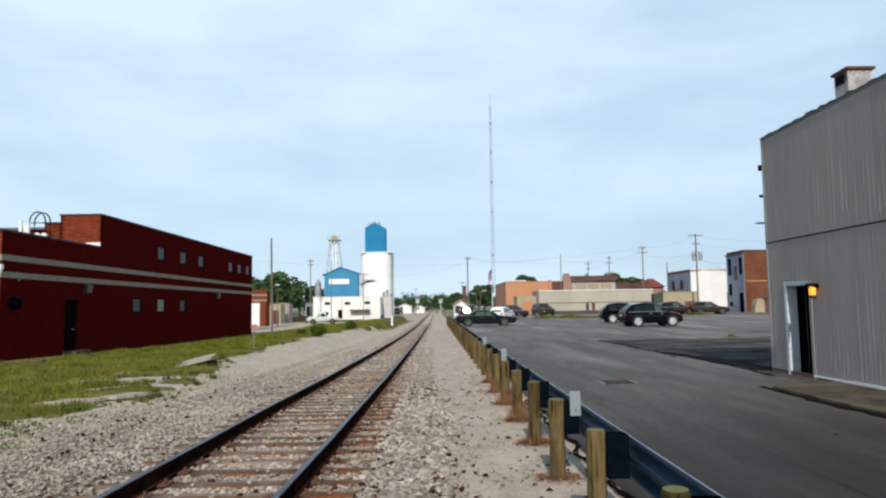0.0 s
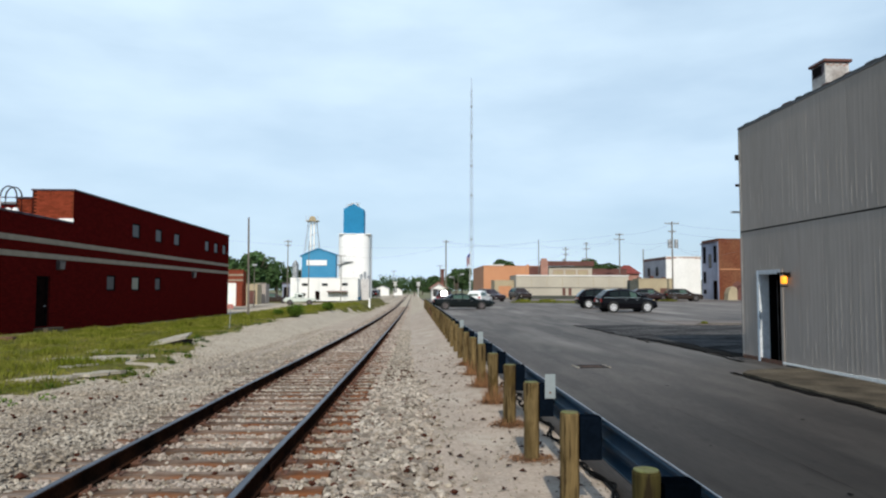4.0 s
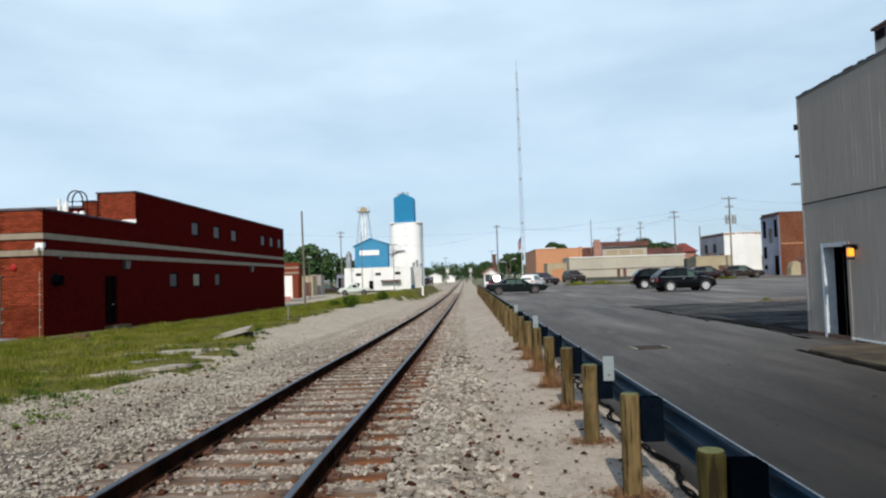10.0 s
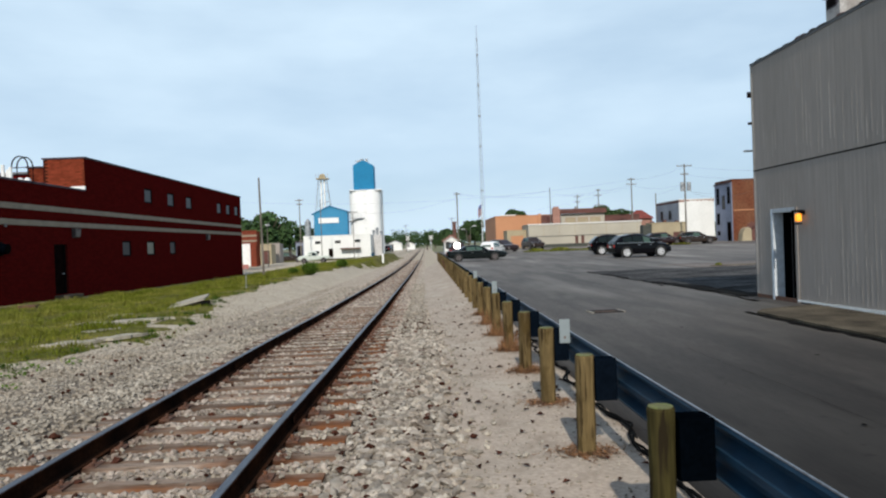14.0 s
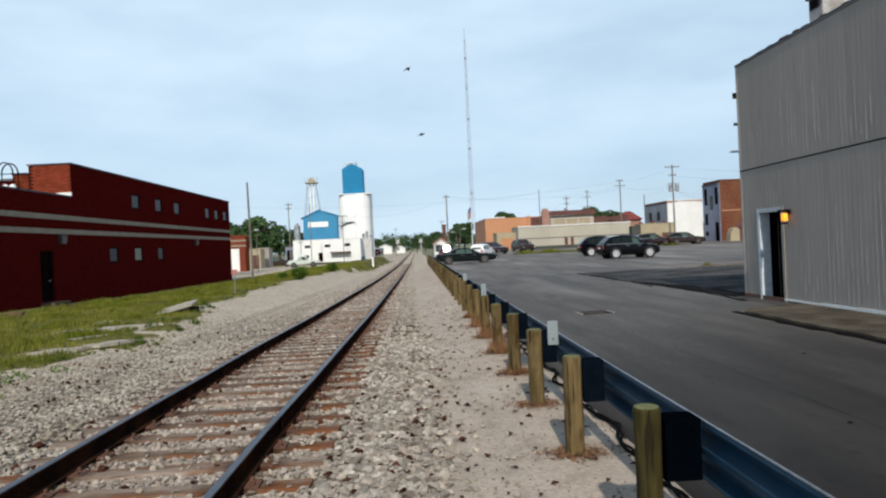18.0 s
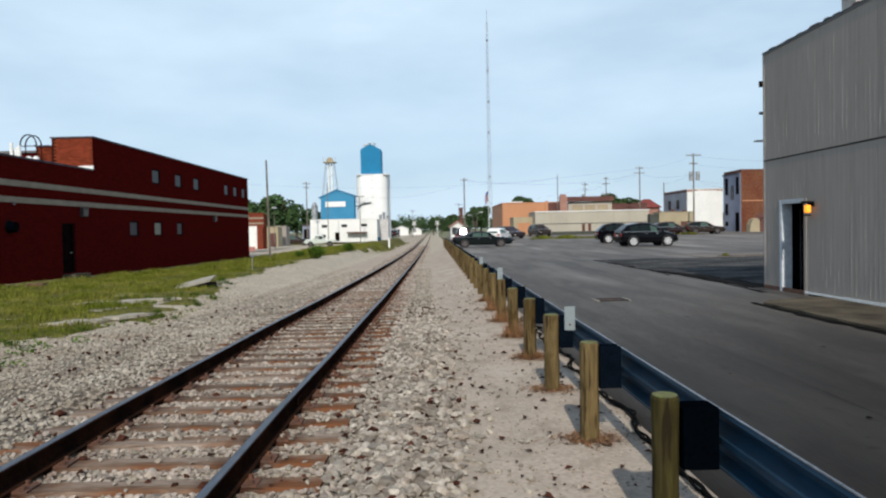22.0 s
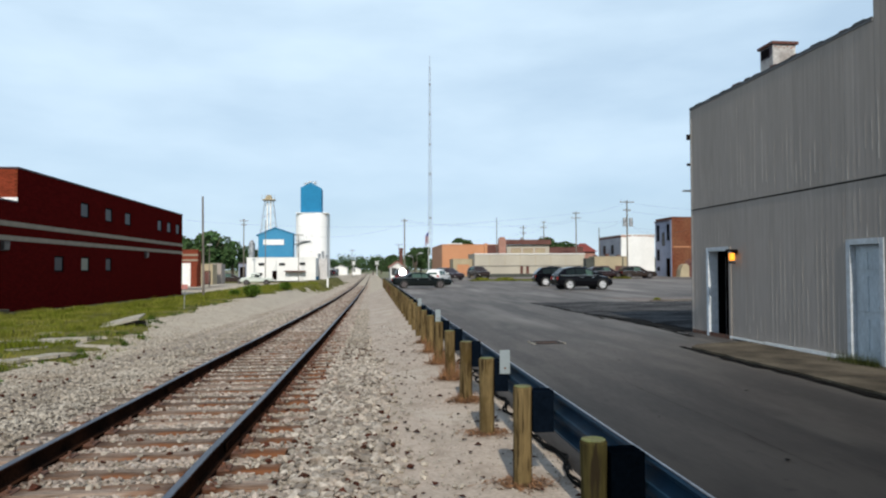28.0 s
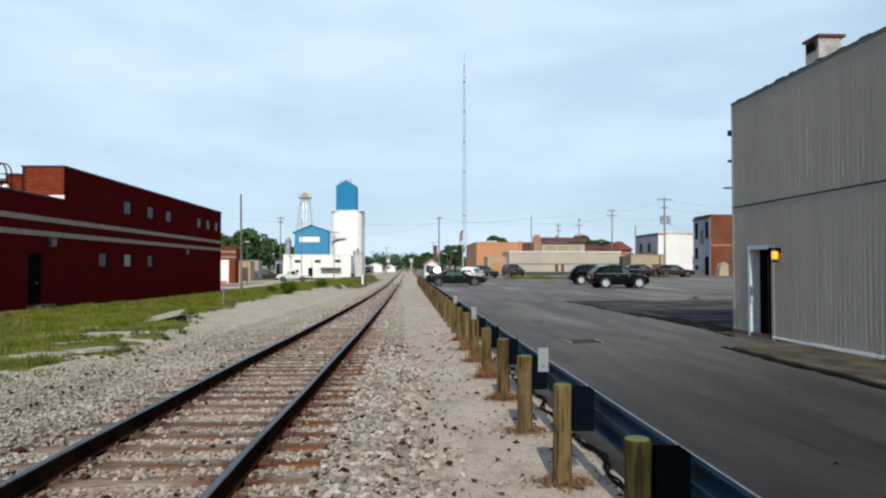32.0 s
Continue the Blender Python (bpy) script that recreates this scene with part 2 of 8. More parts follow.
M = dict(
    ground=mat("gravelly_dirt", (0.458, 0.395, 0.312), 0.95, spec=0.15, var=(0.408, 0.352, 0.278), scale=0.5, fine=30, fine_amount=0.22, bump=0.5, bump_scale=24, bump_dist=0.02),
    field=mat("far_field", (0.11, 0.13, 0.045), 0.95, var=(0.2, 0.18, 0.11), scale=0.05, fine=2.0),
    dust=mat("pale_dusty_shoulder", (0.43, 0.355, 0.292), 0.95, spec=0.15, var=(0.355, 0.30, 0.245), scale=1.6, fine=25, fine_amount=0.18, bump=0.4, bump_scale=35, bump_dist=0.012),
    ballast=mat("limestone_ballast_bed", (0.375, 0.318, 0.258), 0.95, spec=0.15, var=(0.27, 0.222, 0.178), scale=1.5, fine=26, fine_amount=0.4, bump=1.0, bump_scale=18, bump_dist=0.05),
    stone=mat("ballast_stone", (0.345, 0.312, 0.264), 0.95, spec=0.1, var=(0.265, 0.228, 0.183), scale=1.2, fine=30, fine_amount=0.15, bump=0.2, by_island=0.32),
    stone_coarse=mat("coarse_ballast_stone", (0.365, 0.33, 0.284), 0.95, spec=0.1, var=(0.225, 0.185, 0.15), scale=5.0, fine=30, fine_amount=0.2, bump=0.25, by_island=0.46),
    stone_track=mat("dusty_track_stone", (0.362, 0.312, 0.27), 0.95, spec=0.1, var=(0.262, 0.218, 0.183), scale=1.2, fine=30, fine_amount=0.15, bump=0.2, by_island=0.4),
    asphalt=mat("worn_asphalt", (0.0612, 0.0538, 0.0488), 0.75, var=(0.0322, 0.0288, 0.0266), scale=1.15, fine=45, fine_amount=0.22, spec=0.22, bump=0.2, bump_scale=90, bump_dist=0.006, stretch=(1, 0.08, 1)),
    # mottled old asphalt, its dark tone deepened to paint in the building's shadow
    asphalt_old=mat("old_patched_asphalt", (0.086, 0.085, 0.085), 0.95, spec=0.03, var=(0.026, 0.026, 0.028), scale=0.9, fine=12, fine_amount=0.5, bump=1.0, bump_scale=9, bump_dist=0.05, stretch=(0.6, 1, 1)),
    crack_and_shade=mat("tar_crack_and_shade", (0.012, 0.011, 0.010), 0.95, spec=0.03),
    concrete=mat("weathered_concrete", (0.118, 0.099, 0.073), 0.95, spec=0.08, var=(0.042, 0.035, 0.026), scale=1.3, fine=25, fine_amount=0.2, bump=0.3, bump_scale=40),
    tie=mat("weathered_timber_tie", (0.235, 0.19, 0.155), 0.95, spec=0.08, var=(0.135, 0.078, 0.048), scale=1.8, fine=22, fine_amount=0.4, bump=0.8, bump_scale=30, bump_dist=0.012, stretch=(0.35, 3, 3), by_object=0.3),
    rail=mat("rusty_rail_side", (0.013, 0.0085, 0.007), 0.85, var=(0.042, 0.019, 0.011), scale=2.5, fine=30, bump=0.3, spec=0.0),
    rail_top=mat("polished_rail_head", (0.17, 0.175, 0.2), 0.45, metal=1.0, amount=0.35, scale=2.0, fine=20, stretch=(4, 0.3, 1), bump=0.05),
    plate=mat("rusty_tie_plate", (0.15, 0.06, 0.03), 0.85, var=(0.07, 0.04, 0.03), scale=8, fine=40, bump=0.4),
    post=mat("treated_round_timber", (0.165, 0.119, 0.055), 0.95, spec=0.08, var=(0.06, 0.041, 0.018), scale=2.5, fine=14, fine_amount=0.28, bump=0.7, bump_scale=14, bump_dist=0.012, stretch=(3, 3, 0.35), by_object=0.14),
    # darker olive timber for the two nearest posts
    post_olive=mat("dark_olive_round_timber", (0.075, 0.064, 0.021), 0.95, spec=0.06, var=(0.034, 0.028, 0.011), scale=2.5, fine=14, fine_amount=0.3, bump=0.7, bump_scale=14, bump_dist=0.012, stretch=(3, 3, 0.35)),
    flaking=mat("flaking_paint_on_brick", (0.50, 0.49, 0.48), 0.85, var=(0.26, 0.235, 0.22), scale=2.5, fine=20, bump=0.4),
    post_top=mat("mossy_post_end", (0.13, 0.15, 0.045), 0.9, var=(0.10, 0.09, 0.04), scale=14, fine=50, bump=0.5),
    needles=mat("dry_pine_needles", (0.25, 0.125, 0.055), 0.95, var=(0.15, 0.075, 0.035), scale=9, by_island=0.4),
    # bluer, lighter block colour for all but the two nearest
    block_blue=mat("blue_black_block", (0.0034, 0.0062, 0.0112), 0.95, scale=6, amount=0.3, bump=0.1, spec=0.0),
    block=mat("black_plastic_block", (0.0011, 0.0021, 0.0036), 0.95, scale=6, amount=0.3, bump=0.1, spec=0.0),
    beam=mat("dull_galvanised_steel", (0.012, 0.044, 0.084), 0.55, metal=0.3, spec=0.22, var=(0.009, 0.028, 0.052), scale=1.6, fine=14, fine_amount=0.2, bump=0.05, stretch=(1, 0.4, 1)),
    beam_edge=mat("bright_steel_lip", (0.36, 0.39, 0.43), 0.4, metal=0.8, amount=0.3, bump=0.0),
    reflector=mat("faded_reflector", (0.23, 0.27, 0.285), 0.4, amount=0.1, fine_amount=0.04, scale=3, bump=0.05),
    hose=mat("black_rubber", (0.003, 0.003, 0.003), 0.9, spec=0.08, scale=20),
    siding=mat("grey_steel_siding", (0.308, 0.270, 0.243), 0.8, spec=0.2, metal=0.0, var=(0.276, 0.243, 0.217), scale=0.9, fine=5, fine_amount=0.06, bump=0.05, stretch=(1, 2.5, 0.25), by_object=0.05),
    siding_streak=mat("chalky_worn_rib", (0.46, 0.42, 0.38), 0.8, spec=0.2, var=(0.33, 0.298, 0.262), scale=3, fine=12, bump=0.05, stretch=(1, 1, 0.3)),
    seam=mat("dark_flashing", (0.055, 0.055, 0.055), 0.7, scale=5, bump=0.1),
    trim=mat("chipped_white_paint", (0.45, 0.485, 0.52), 0.7, var=(0.35, 0.37, 0.39), scale=7, fine=30, fine_amount=0.1, bump=0.2),
    door_blue=mat("chipped_pale_blue_paint", (0.42, 0.475, 0.515), 0.65, var=(0.31, 0.35, 0.385), scale=5, fine=25, fine_amount=0.12, bump=0.25, stretch=(1, 1, 0.4)),
    dark=mat("dark_interior", (0.003, 0.0028, 0.0028), 0.95, spec=0.02, scale=2),
    # the shaded long wall's darkness is put into this brick colour
    brick=brick_mat("shade_darkened_brick", (0.098, 0.0068, 0.0062), (0.066, 0.0048, 0.0045), (0.048, 0.0078, 0.0062)),
    # lighter copy of the same brick for the sunlit end faces
    brick_sunlit=mat("sunlit_red_brick", (0.205, 0.045, 0.0225), 0.95, var=(0.145, 0.029, 0.0145), scale=2.5, fine=30, by_island=0.25, by_object=0.25, bump=0.3, spec=0.0),
    # mortar darkened, the shade of its recessed joints put into the colour
    mortar=mat("dark_recessed_mortar", (0.045, 0.014, 0.009), 0.95, scale=3, amount=0.4, spec=0.03),
    band=mat("limestone_band", (0.285, 0.235, 0.175), 0.9, var=(0.22, 0.178, 0.132), scale=2, fine=25, bump=0.2),
    coping=mat("dull_metal_coping", (0.115, 0.098, 0.118), 0.8, spec=0.15, scale=2, bump=0.05),
    flash=mat("white_flashing", (0.8, 0.8, 0.78), 0.6, amount=0.12, bump=0.05),
    frame_dark=mat("bronze_window_frame", (0.012, 0.009, 0.009), 0.8, spec=0.02, scale=4, bump=0.0),
    glass=glass_mat("window_glass", (0.045, 0.05, 0.052)),
    glass_dusty=glass_mat("dusty_window_glass", (0.075, 0.075, 0.08), 0.3, 1.18),
    glass_pale=glass_mat("pale_curtained_glass", (0.22, 0.235, 0.2), 0.2),
    glass_car=glass_mat("tinted_car_glass", (0.008, 0.013, 0.013), 0.03),
    glass_green=glass_mat("clear_green_car_glass", (0.05, 0.085, 0.07), 0.03),
    grass=mat("long_grass", (0.090, 0.110, 0.010), 0.8, var=(0.178, 0.174, 0.036), scale=0.6, fine=2.0, fine_amount=0.3, bump=0.0, by_island=0.28, spec=0.04),
    turf=mat("turf_soil", (0.066, 0.072, 0.011), 0.95, spec=0.05, var=(0.17, 0.145, 0.06), scale=0.6, fine=8, fine_amount=0.4, bump=0.5, bump_scale=12, bump_dist=0.05),
    # lighter copy of tree_leaf for the trees left of the mill
    leaf_light=mat("lighter_tree_leaf", (0.064, 0.116, 0.040), 0.85, var=(0.034, 0.070, 0.026), scale=0.5, fine=3, by_island=0.4, bump=0.0, spec=0.2),
    leaf=mat("tree_leaf", (0.056, 0.100, 0.034), 0.85, var=(0.029, 0.060, 0.022), scale=0.5, fine=3, by_island=0.45, bump=0.0, spec=0.25),
    weed_leaf=mat("bright_weed_leaf", (0.080, 0.140, 0.018), 0.85, var=(0.05, 0.09, 0.012), scale=2, fine=6, by_island=0.4, bump=0.0, spec=0.1),
    mast_steel=mat("dark_weathered_steel", (0.33, 0.35, 0.385), 0.7, scale=2, bump=0.0, spec=0.2),
    bark=mat("bark", (0.11, 0.085, 0.06), 0.95, scale=4, bump=0.6, bump_scale=14, bump_dist=0.03, stretch=(2, 2, 0.4)),
    wood_pole=mat("grey_pole_timber", (0.20, 0.175, 0.15), 0.9, scale=2, fine=20, bump=0.3, stretch=(3, 3, 0.3)),
    steel_grey=mat("dull_grey_steel", (0.44, 0.46, 0.48), 0.5, metal=0.5, scale=3, bump=0.0),
    white=mat("white_painted_block", (0.76, 0.76, 0.74), 0.8, var=(0.69, 0.69, 0.67), scale=0.5, fine=6, fine_amount=0.06, bump=0.1),
    silo=mat("white_concrete_silo", (0.84, 0.84, 0.83), 0.8, var=(0.72, 0.72, 0.71), scale=0.25, fine=5, fine_amount=0.05, bump=0.08),
    blue=mat("bright_blue_steel", (0.018, 0.195, 0.375), 0.7, spec=0.15, var=(0.016, 0.165, 0.32), scale=0.5, fine=4, fine_amount=0.1, bump=0.03),
    orange=mat("orange_stucco", (0.49, 0.235, 0.122), 0.85, var=(0.43, 0.20, 0.10), scale=0.4, fine=6, fine_amount=0.07, bump=0.1),
    beige=mat("beige_panel", (0.42, 0.385, 0.315), 0.85, var=(0.36, 0.33, 0.27), scale=0.3, fine=5, fine_amount=0.06, bump=0.1),
    tan=mat("tan_block", (0.38, 0.315, 0.205), 0.85, amount=0.2, scale=0.5, bump=0.1),
    blue_grey=mat("blue_grey_painted_brick", (0.23, 0.255, 0.34), 0.85, amount=0.25, scale=0.5, bump=0.1),
    grey_block=mat("grey_block", (0.33, 0.335, 0.37), 0.85, amount=0.25, scale=0.5, bump=0.1),
    red_roof=mat("red_shingles", (0.21, 0.042, 0.032), 0.85, amount=0.35, scale=2, bump=0.3),
    brown_roof=mat("red_brown_fascia", (0.125, 0.05, 0.04), 0.85, amount=0.3, scale=1, bump=0.1),
    roof=mat("grey_roofing", (0.16, 0.16, 0.165), 0.9, amount=0.3, scale=1, bump=0.2),
    tyre=mat("tyre_rubber", (0.014, 0.014, 0.014), 0.85, scale=10),
    rim=mat("silver_alloy", (0.72, 0.72, 0.73), 0.35, metal=0.3, amount=0.1, bump=0.0),
    chrome=mat("chrome_strip", (0.7, 0.72, 0.75), 0.15, metal=1.0, amount=0.05, bump=0.0),
    car_black=mat("black_car_paint", (0.003, 0.003, 0.0045), 0.1, amount=0.1, scale=2, fine_amount=0.02, bump=0.0, spec=0.17),
    car_dark=mat("dark_maroon_car_paint", (0.02, 0.007, 0.007), 0.22, amount=0.1, scale=2, fine_amount=0.02, bump=0.0, spec=0.6),
    car_green=mat("dark_green_car_paint", (0.004, 0.007, 0.0075), 0.2, amount=0.1, scale=2, fine_amount=0.02, bump=0.0, spec=0.3),
    car_cream=mat("pale_green_white_car_paint", (0.52, 0.57, 0.52), 0.35, amount=0.08, scale=2, fine_amount=0.02, bump=0.0),
    car_white=mat("white_car_paint", (0.78, 0.78, 0.77), 0.3, amount=0.05, scale=2, fine_amount=0.02, bump=0.0),
    car_brown=mat("brown_car_paint", (0.026, 0.015, 0.010), 0.25, amount=0.1, scale=2, fine_amount=0.02, bump=0.0),
    red_lens=mat("red_lens", (0.35, 0.015, 0.012), 0.25, amount=0.1, bump=0.0),
    clear_lens=mat("headlamp_lens", (0.6, 0.6, 0.58), 0.1, amount=0.1, bump=0.0),
    red_flag=mat("faded_red_sign", (0.42, 0.15, 0.125), 0.7, amount=0.2, scale=5, bump=0.0),
    blue_flag=mat("blue_cloth", (0.03, 0.05, 0.2), 0.8, amount=0.2, bump=0.0),
    wire=mat("black_cable", (0.03, 0.03, 0.035), 0.7, bump=0.0),
    bird=mat("dark_grey_feathers", (0.06, 0.065, 0.08), 0.85, amount=0.4, scale=9, bump=0.0),
    leaf_dry=mat("dry_brown_leaf", (0.075, 0.029, 0.019), 0.95, spec=0.05, amount=0.5, scale=9, by_island=0.5, bump=0.0),
    door_dark=mat("dark_brown_door", (0.011, 0.006, 0.0055), 0.8, spec=0.0, scale=4, bump=0.05),
    lamp_box=mat("dull_bronze_lamp", (0.075, 0.06, 0.06), 0.5, scale=4, bump=0.0),
    lens_grey=mat("frosted_lamp_lens", (0.12, 0.11, 0.11), 0.4, amount=0.15, bump=0.0),
    flat_rock=mat("bare_pale_rock", (0.40, 0.37, 0.31), 0.95, spec=0.1, var=(0.27, 0.24, 0.19), scale=3.0, fine=25, bump=0.4),
    rust_brick=mat("weathered_brown_brick_wall", (0.125, 0.042, 0.024), 0.95, spec=0.05, var=(0.165, 0.075, 0.042), scale=0.35, fine=4, bump=0.2),
)


def check_marks(m, stretch, scale, low, high, dark):
    """Lays dark drying cracks along the grain of a timber material."""
    n, l = m.node_tree.nodes, m.node_tree.links
    b = n["Principled BSDF"]
    src = b.inputs["Base Color"].links[0].from_socket
    co = n.new("ShaderNodeTexCoord")
    mp = n.new("ShaderNodeMapping")
    mp.inputs["Scale"].default_value = stretch
    tx = n.new("ShaderNodeTexNoise")
    tx.inputs["Scale"].default_value, tx.inputs["Detail"].default_value, tx.inputs["Roughness"].default_value = scale, 3.0, 0.55
    rg = n.new("ShaderNodeMapRange")
    rg.inputs["From Min"].default_value, rg.inputs["From Max"].default_value = low, high
    mx = n.new("ShaderNodeMix")
    mx.data_type = "RGBA"
    mx.inputs["B"].default_value = (*dark, 1)
    l.new(co.outputs["Object"], mp.inputs["Vector"])
    l.new(mp.outputs["Vector"], tx.inputs["Vector"])
    l.new(tx.outputs["Fac"], rg.inputs["Value"])
    l.new(rg.outputs["Result"], mx.inputs["Factor"])
    l.new(src, mx.inputs["A"])
    l.new(mx.outputs["Result"], b.inputs["Base Color"])


check_marks(M["post"], (9, 9, 0.9), 2.2, 0.55, 0.63, (0.032, 0.021, 0.010))
check_marks(M["post"], (2.2, 2.2, 1.3), 3.0, 0.55, 0.68, (0.068, 0.046, 0.017))
check_marks(M["post_olive"], (9, 9, 0.9), 2.2, 0.55, 0.63, (0.02, 0.015, 0.008))
check_marks(M["tie"], (0.6, 14, 3), 2.0, 0.58, 0.66, (0.035, 0.022, 0.015))
check_marks(M["tie"], (1.2, 1.2, 1.2), 1.1, 0.49, 0.64, (0.165, 0.068, 0.031))


def rail_stain_and_shade(m, centre, colour, near, far, most):
    """Rust and oil washed off the rails, plus painted shade beneath them; centre is the track's middle along x."""
    n, l = m.node_tree.nodes, m.node_tree.links
    b = n["Principled BSDF"]
    src = b.inputs["Base Color"].links[0].from_socket
    co, sp, tx = n.new("ShaderNodeTexCoord"), n.new("ShaderNodeSeparateXYZ"), n.new("ShaderNodeTexNoise")
    tx.inputs["Scale"].default_value = 6.0
    l.new(co.outputs["Object"], sp.inputs["Vector"])
    l.new(co.outputs["Object"], tx.inputs["Vector"])
    last = sp.outputs["X"]
    for op, k in (("SUBTRACT", centre), ("ABSOLUTE", None), ("SUBTRACT", 0.745), ("ABSOLUTE", None)):
        q = n.new("ShaderNodeMath")
        q.operation = op
        l.new(last, q.inputs[0])
        if k is not None:
            q.inputs[1].default_value = k
        last = q.outputs["Value"]
    wob = n.new("ShaderNodeMath")
    wob.operation = "MULTIPLY_ADD"
    wob.inputs[1].default_value = 0.35
    l.new(tx.outputs["Fac"], wob.inputs[0])
    l.new(last, wob.inputs[2])
    rg = n.new("ShaderNodeMapRange")
    rg.inputs["From Min"].default_value, rg.inputs["From Max"].default_value = near, far
    rg.inputs["To Min"].default_value, rg.inputs["To Max"].default_value = most, 0.0
    l.new(wob.outputs["Value"], rg.inputs["Value"])
    mx = n.new("ShaderNodeMix")
    mx.data_type = "RGBA"
    mx.inputs["B"].default_value = (*colour, 1)
    l.new(rg.outputs["Result"], mx.inputs["Factor"])
    l.new(src, mx.inputs["A"])
    l.new(mx.outputs["Result"], b.inputs["Base Color"])


rail_stain_and_shade(M["tie"], 0.0, (0.04, 0.017, 0.010), 0.26, 0.52, 0.95)
rail_stain_and_shade(M["stone_track"], -2.0, (0.095, 0.050, 0.033), 0.18, 0.40, 0.66)
rail_stain_and_shade(M["ballast"], -2.0, (0.06, 0.031, 0.021), 0.22, 0.48, 0.9)
check_marks(M["dust"], (1, 1, 1), 5.0, 0.56, 0.74, (0.32, 0.268, 0.215))
check_marks(M["dust"], (1, 1, 1), 0.7, 0.52, 0.66, (0.45, 0.39, 0.325))
check_marks(M["dust"], (1.6, 1, 1), 2.2, 0.54, 0.70, (0.30, 0.245, 0.195))
check_marks(M["ground"], (1.3, 0.8, 1), 1.8, 0.52, 0.72, (0.36, 0.30, 0.235))
check_marks(M["ground"], (1, 1, 1), 7.0, 0.58, 0.72, (0.31, 0.255, 0.20))
check_marks(M["asphalt"], (1, 0.14, 1), 0.45, 0.50, 0.70, (0.096, 0.088, 0.080))
M["pink"] = mat("pinkish_brick", (0.36, 0.19, 0.145), 0.9, amount=0.25, scale=1, bump=0.2)
M["pale_strip"] = mat("worn_pale_concrete", (0.20, 0.175, 0.16), 0.95, spec=0.08, var=(0.13, 0.113, 0.105), scale=0.7, fine=9, fine_amount=0.25, bump=0.3, bump_scale=20)
M["pale_wall"] = mat("dull_pale_block", (0.56, 0.545, 0.54), 0.9, var=(0.47, 0.455, 0.45), scale=0.6, fine=5, bump=0.1)
# near-black colour that paints the shade under the tilted slab
M["under_slab_shade"] = mat("slab_shade_black", (0.03, 0.022, 0.016), 0.95, spec=0.05, scale=4, amount=0.4, bump=0.5)
M["flag_red"] = mat("deep_red_cloth", (0.20, 0.035, 0.05), 0.85, amount=0.2, scale=3, bump=0.0)
M["flag_white"] = mat("dull_white_cloth", (0.34, 0.32, 0.36), 0.85, amount=0.2, scale=3, bump=0.0)
# paler copy of bright_blue_steel for the gabled shed
M["blue_pale"] = mat("paler_blue_steel", (0.048, 0.222, 0.385), 0.75, spec=0.1, var=(0.06, 0.245, 0.41), scale=0.5, fine=4, fine_amount=0.1, bump=0.03)
M["car_dull"] = mat("dull_maroon_car_paint", (0.024, 0.007, 0.008), 0.6, amount=0.15, scale=2, bump=0.0, spec=0.25)
M["rim_dull"] = mat("dull_wheel_cover", (0.13, 0.11, 0.11), 0.5, metal=0.3, amount=0.2, bump=0.0)
M["leaf_dark"] = mat("dark_olive_weed", (0.030, 0.040, 0.012), 0.9, var=(0.05, 0.055, 0.02), scale=3, fine=8, by_island=0.4, bump=0.0, spec=0.05)
# lighter copy of the trim paint, brightening the shaded reveal by colour
M["trim_pale"] = mat("lightened_white_paint", (0.60, 0.65, 0.70), 0.6, var=(0.48, 0.52, 0.56), scale=7, fine=30, fine_amount=0.08, bump=0.2)
M["tuft"] = mat("dark_weed_tuft", (0.054, 0.090, 0.014), 0.9, var=(0.036, 0.06, 0.01), scale=2, fine=6, by_island=0.4, bump=0.0, spec=0.05)
# black colour standing in for the shadow line under the seam flashing
M["seam_line"] = mat("seam_shadow_black", (0.018, 0.017, 0.017), 0.8, spec=0.05, scale=5, bump=0.1)
M["straw"] = mat("dry_straw_soil", (0.27, 0.225, 0.13), 0.95, spec=0.05, var=(0.16, 0.14, 0.06), scale=1.5, fine=20, bump=0.4)
# another lighter brick copy, for the sunlit annex face
M["annex_sunlit"] = brick_mat("sunlit_annex_red_brick", (0.21, 0.05, 0.028), (0.15, 0.034, 0.02), (0.16, 0.06, 0.04))
M["grey_door"] = mat("dull_grey_green_door", (0.075, 0.08, 0.07), 0.8, scale=2, amount=0.25, bump=0.05, spec=0.15)


def tone_along_y(m, y0, y1, low, high):
    """Scales the base colour along y, painting in light falloff: dark near, pale far."""
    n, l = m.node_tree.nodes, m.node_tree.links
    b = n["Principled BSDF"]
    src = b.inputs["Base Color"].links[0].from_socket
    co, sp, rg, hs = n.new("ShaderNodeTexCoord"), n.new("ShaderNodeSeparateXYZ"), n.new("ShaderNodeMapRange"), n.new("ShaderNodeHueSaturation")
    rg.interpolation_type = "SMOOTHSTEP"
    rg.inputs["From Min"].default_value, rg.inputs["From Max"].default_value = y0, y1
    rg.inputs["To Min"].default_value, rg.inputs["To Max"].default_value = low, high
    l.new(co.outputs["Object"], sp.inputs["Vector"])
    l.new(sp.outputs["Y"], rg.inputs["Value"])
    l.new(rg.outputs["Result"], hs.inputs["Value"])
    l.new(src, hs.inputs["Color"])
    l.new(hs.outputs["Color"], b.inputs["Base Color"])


check_marks(M["asphalt"], (1.1, 0.2, 1), 0.8, 0.50, 0.78, (0.031, 0.0288, 0.0265))
check_marks(M["asphalt"], (1.1, 0.3, 1), 1.6, 0.54, 0.8, (0.073, 0.067, 0.060))
check_marks(M["asphalt"], (1, 0.8, 1), 6.0, 0.62, 0.74, (0.030, 0.027, 0.025))
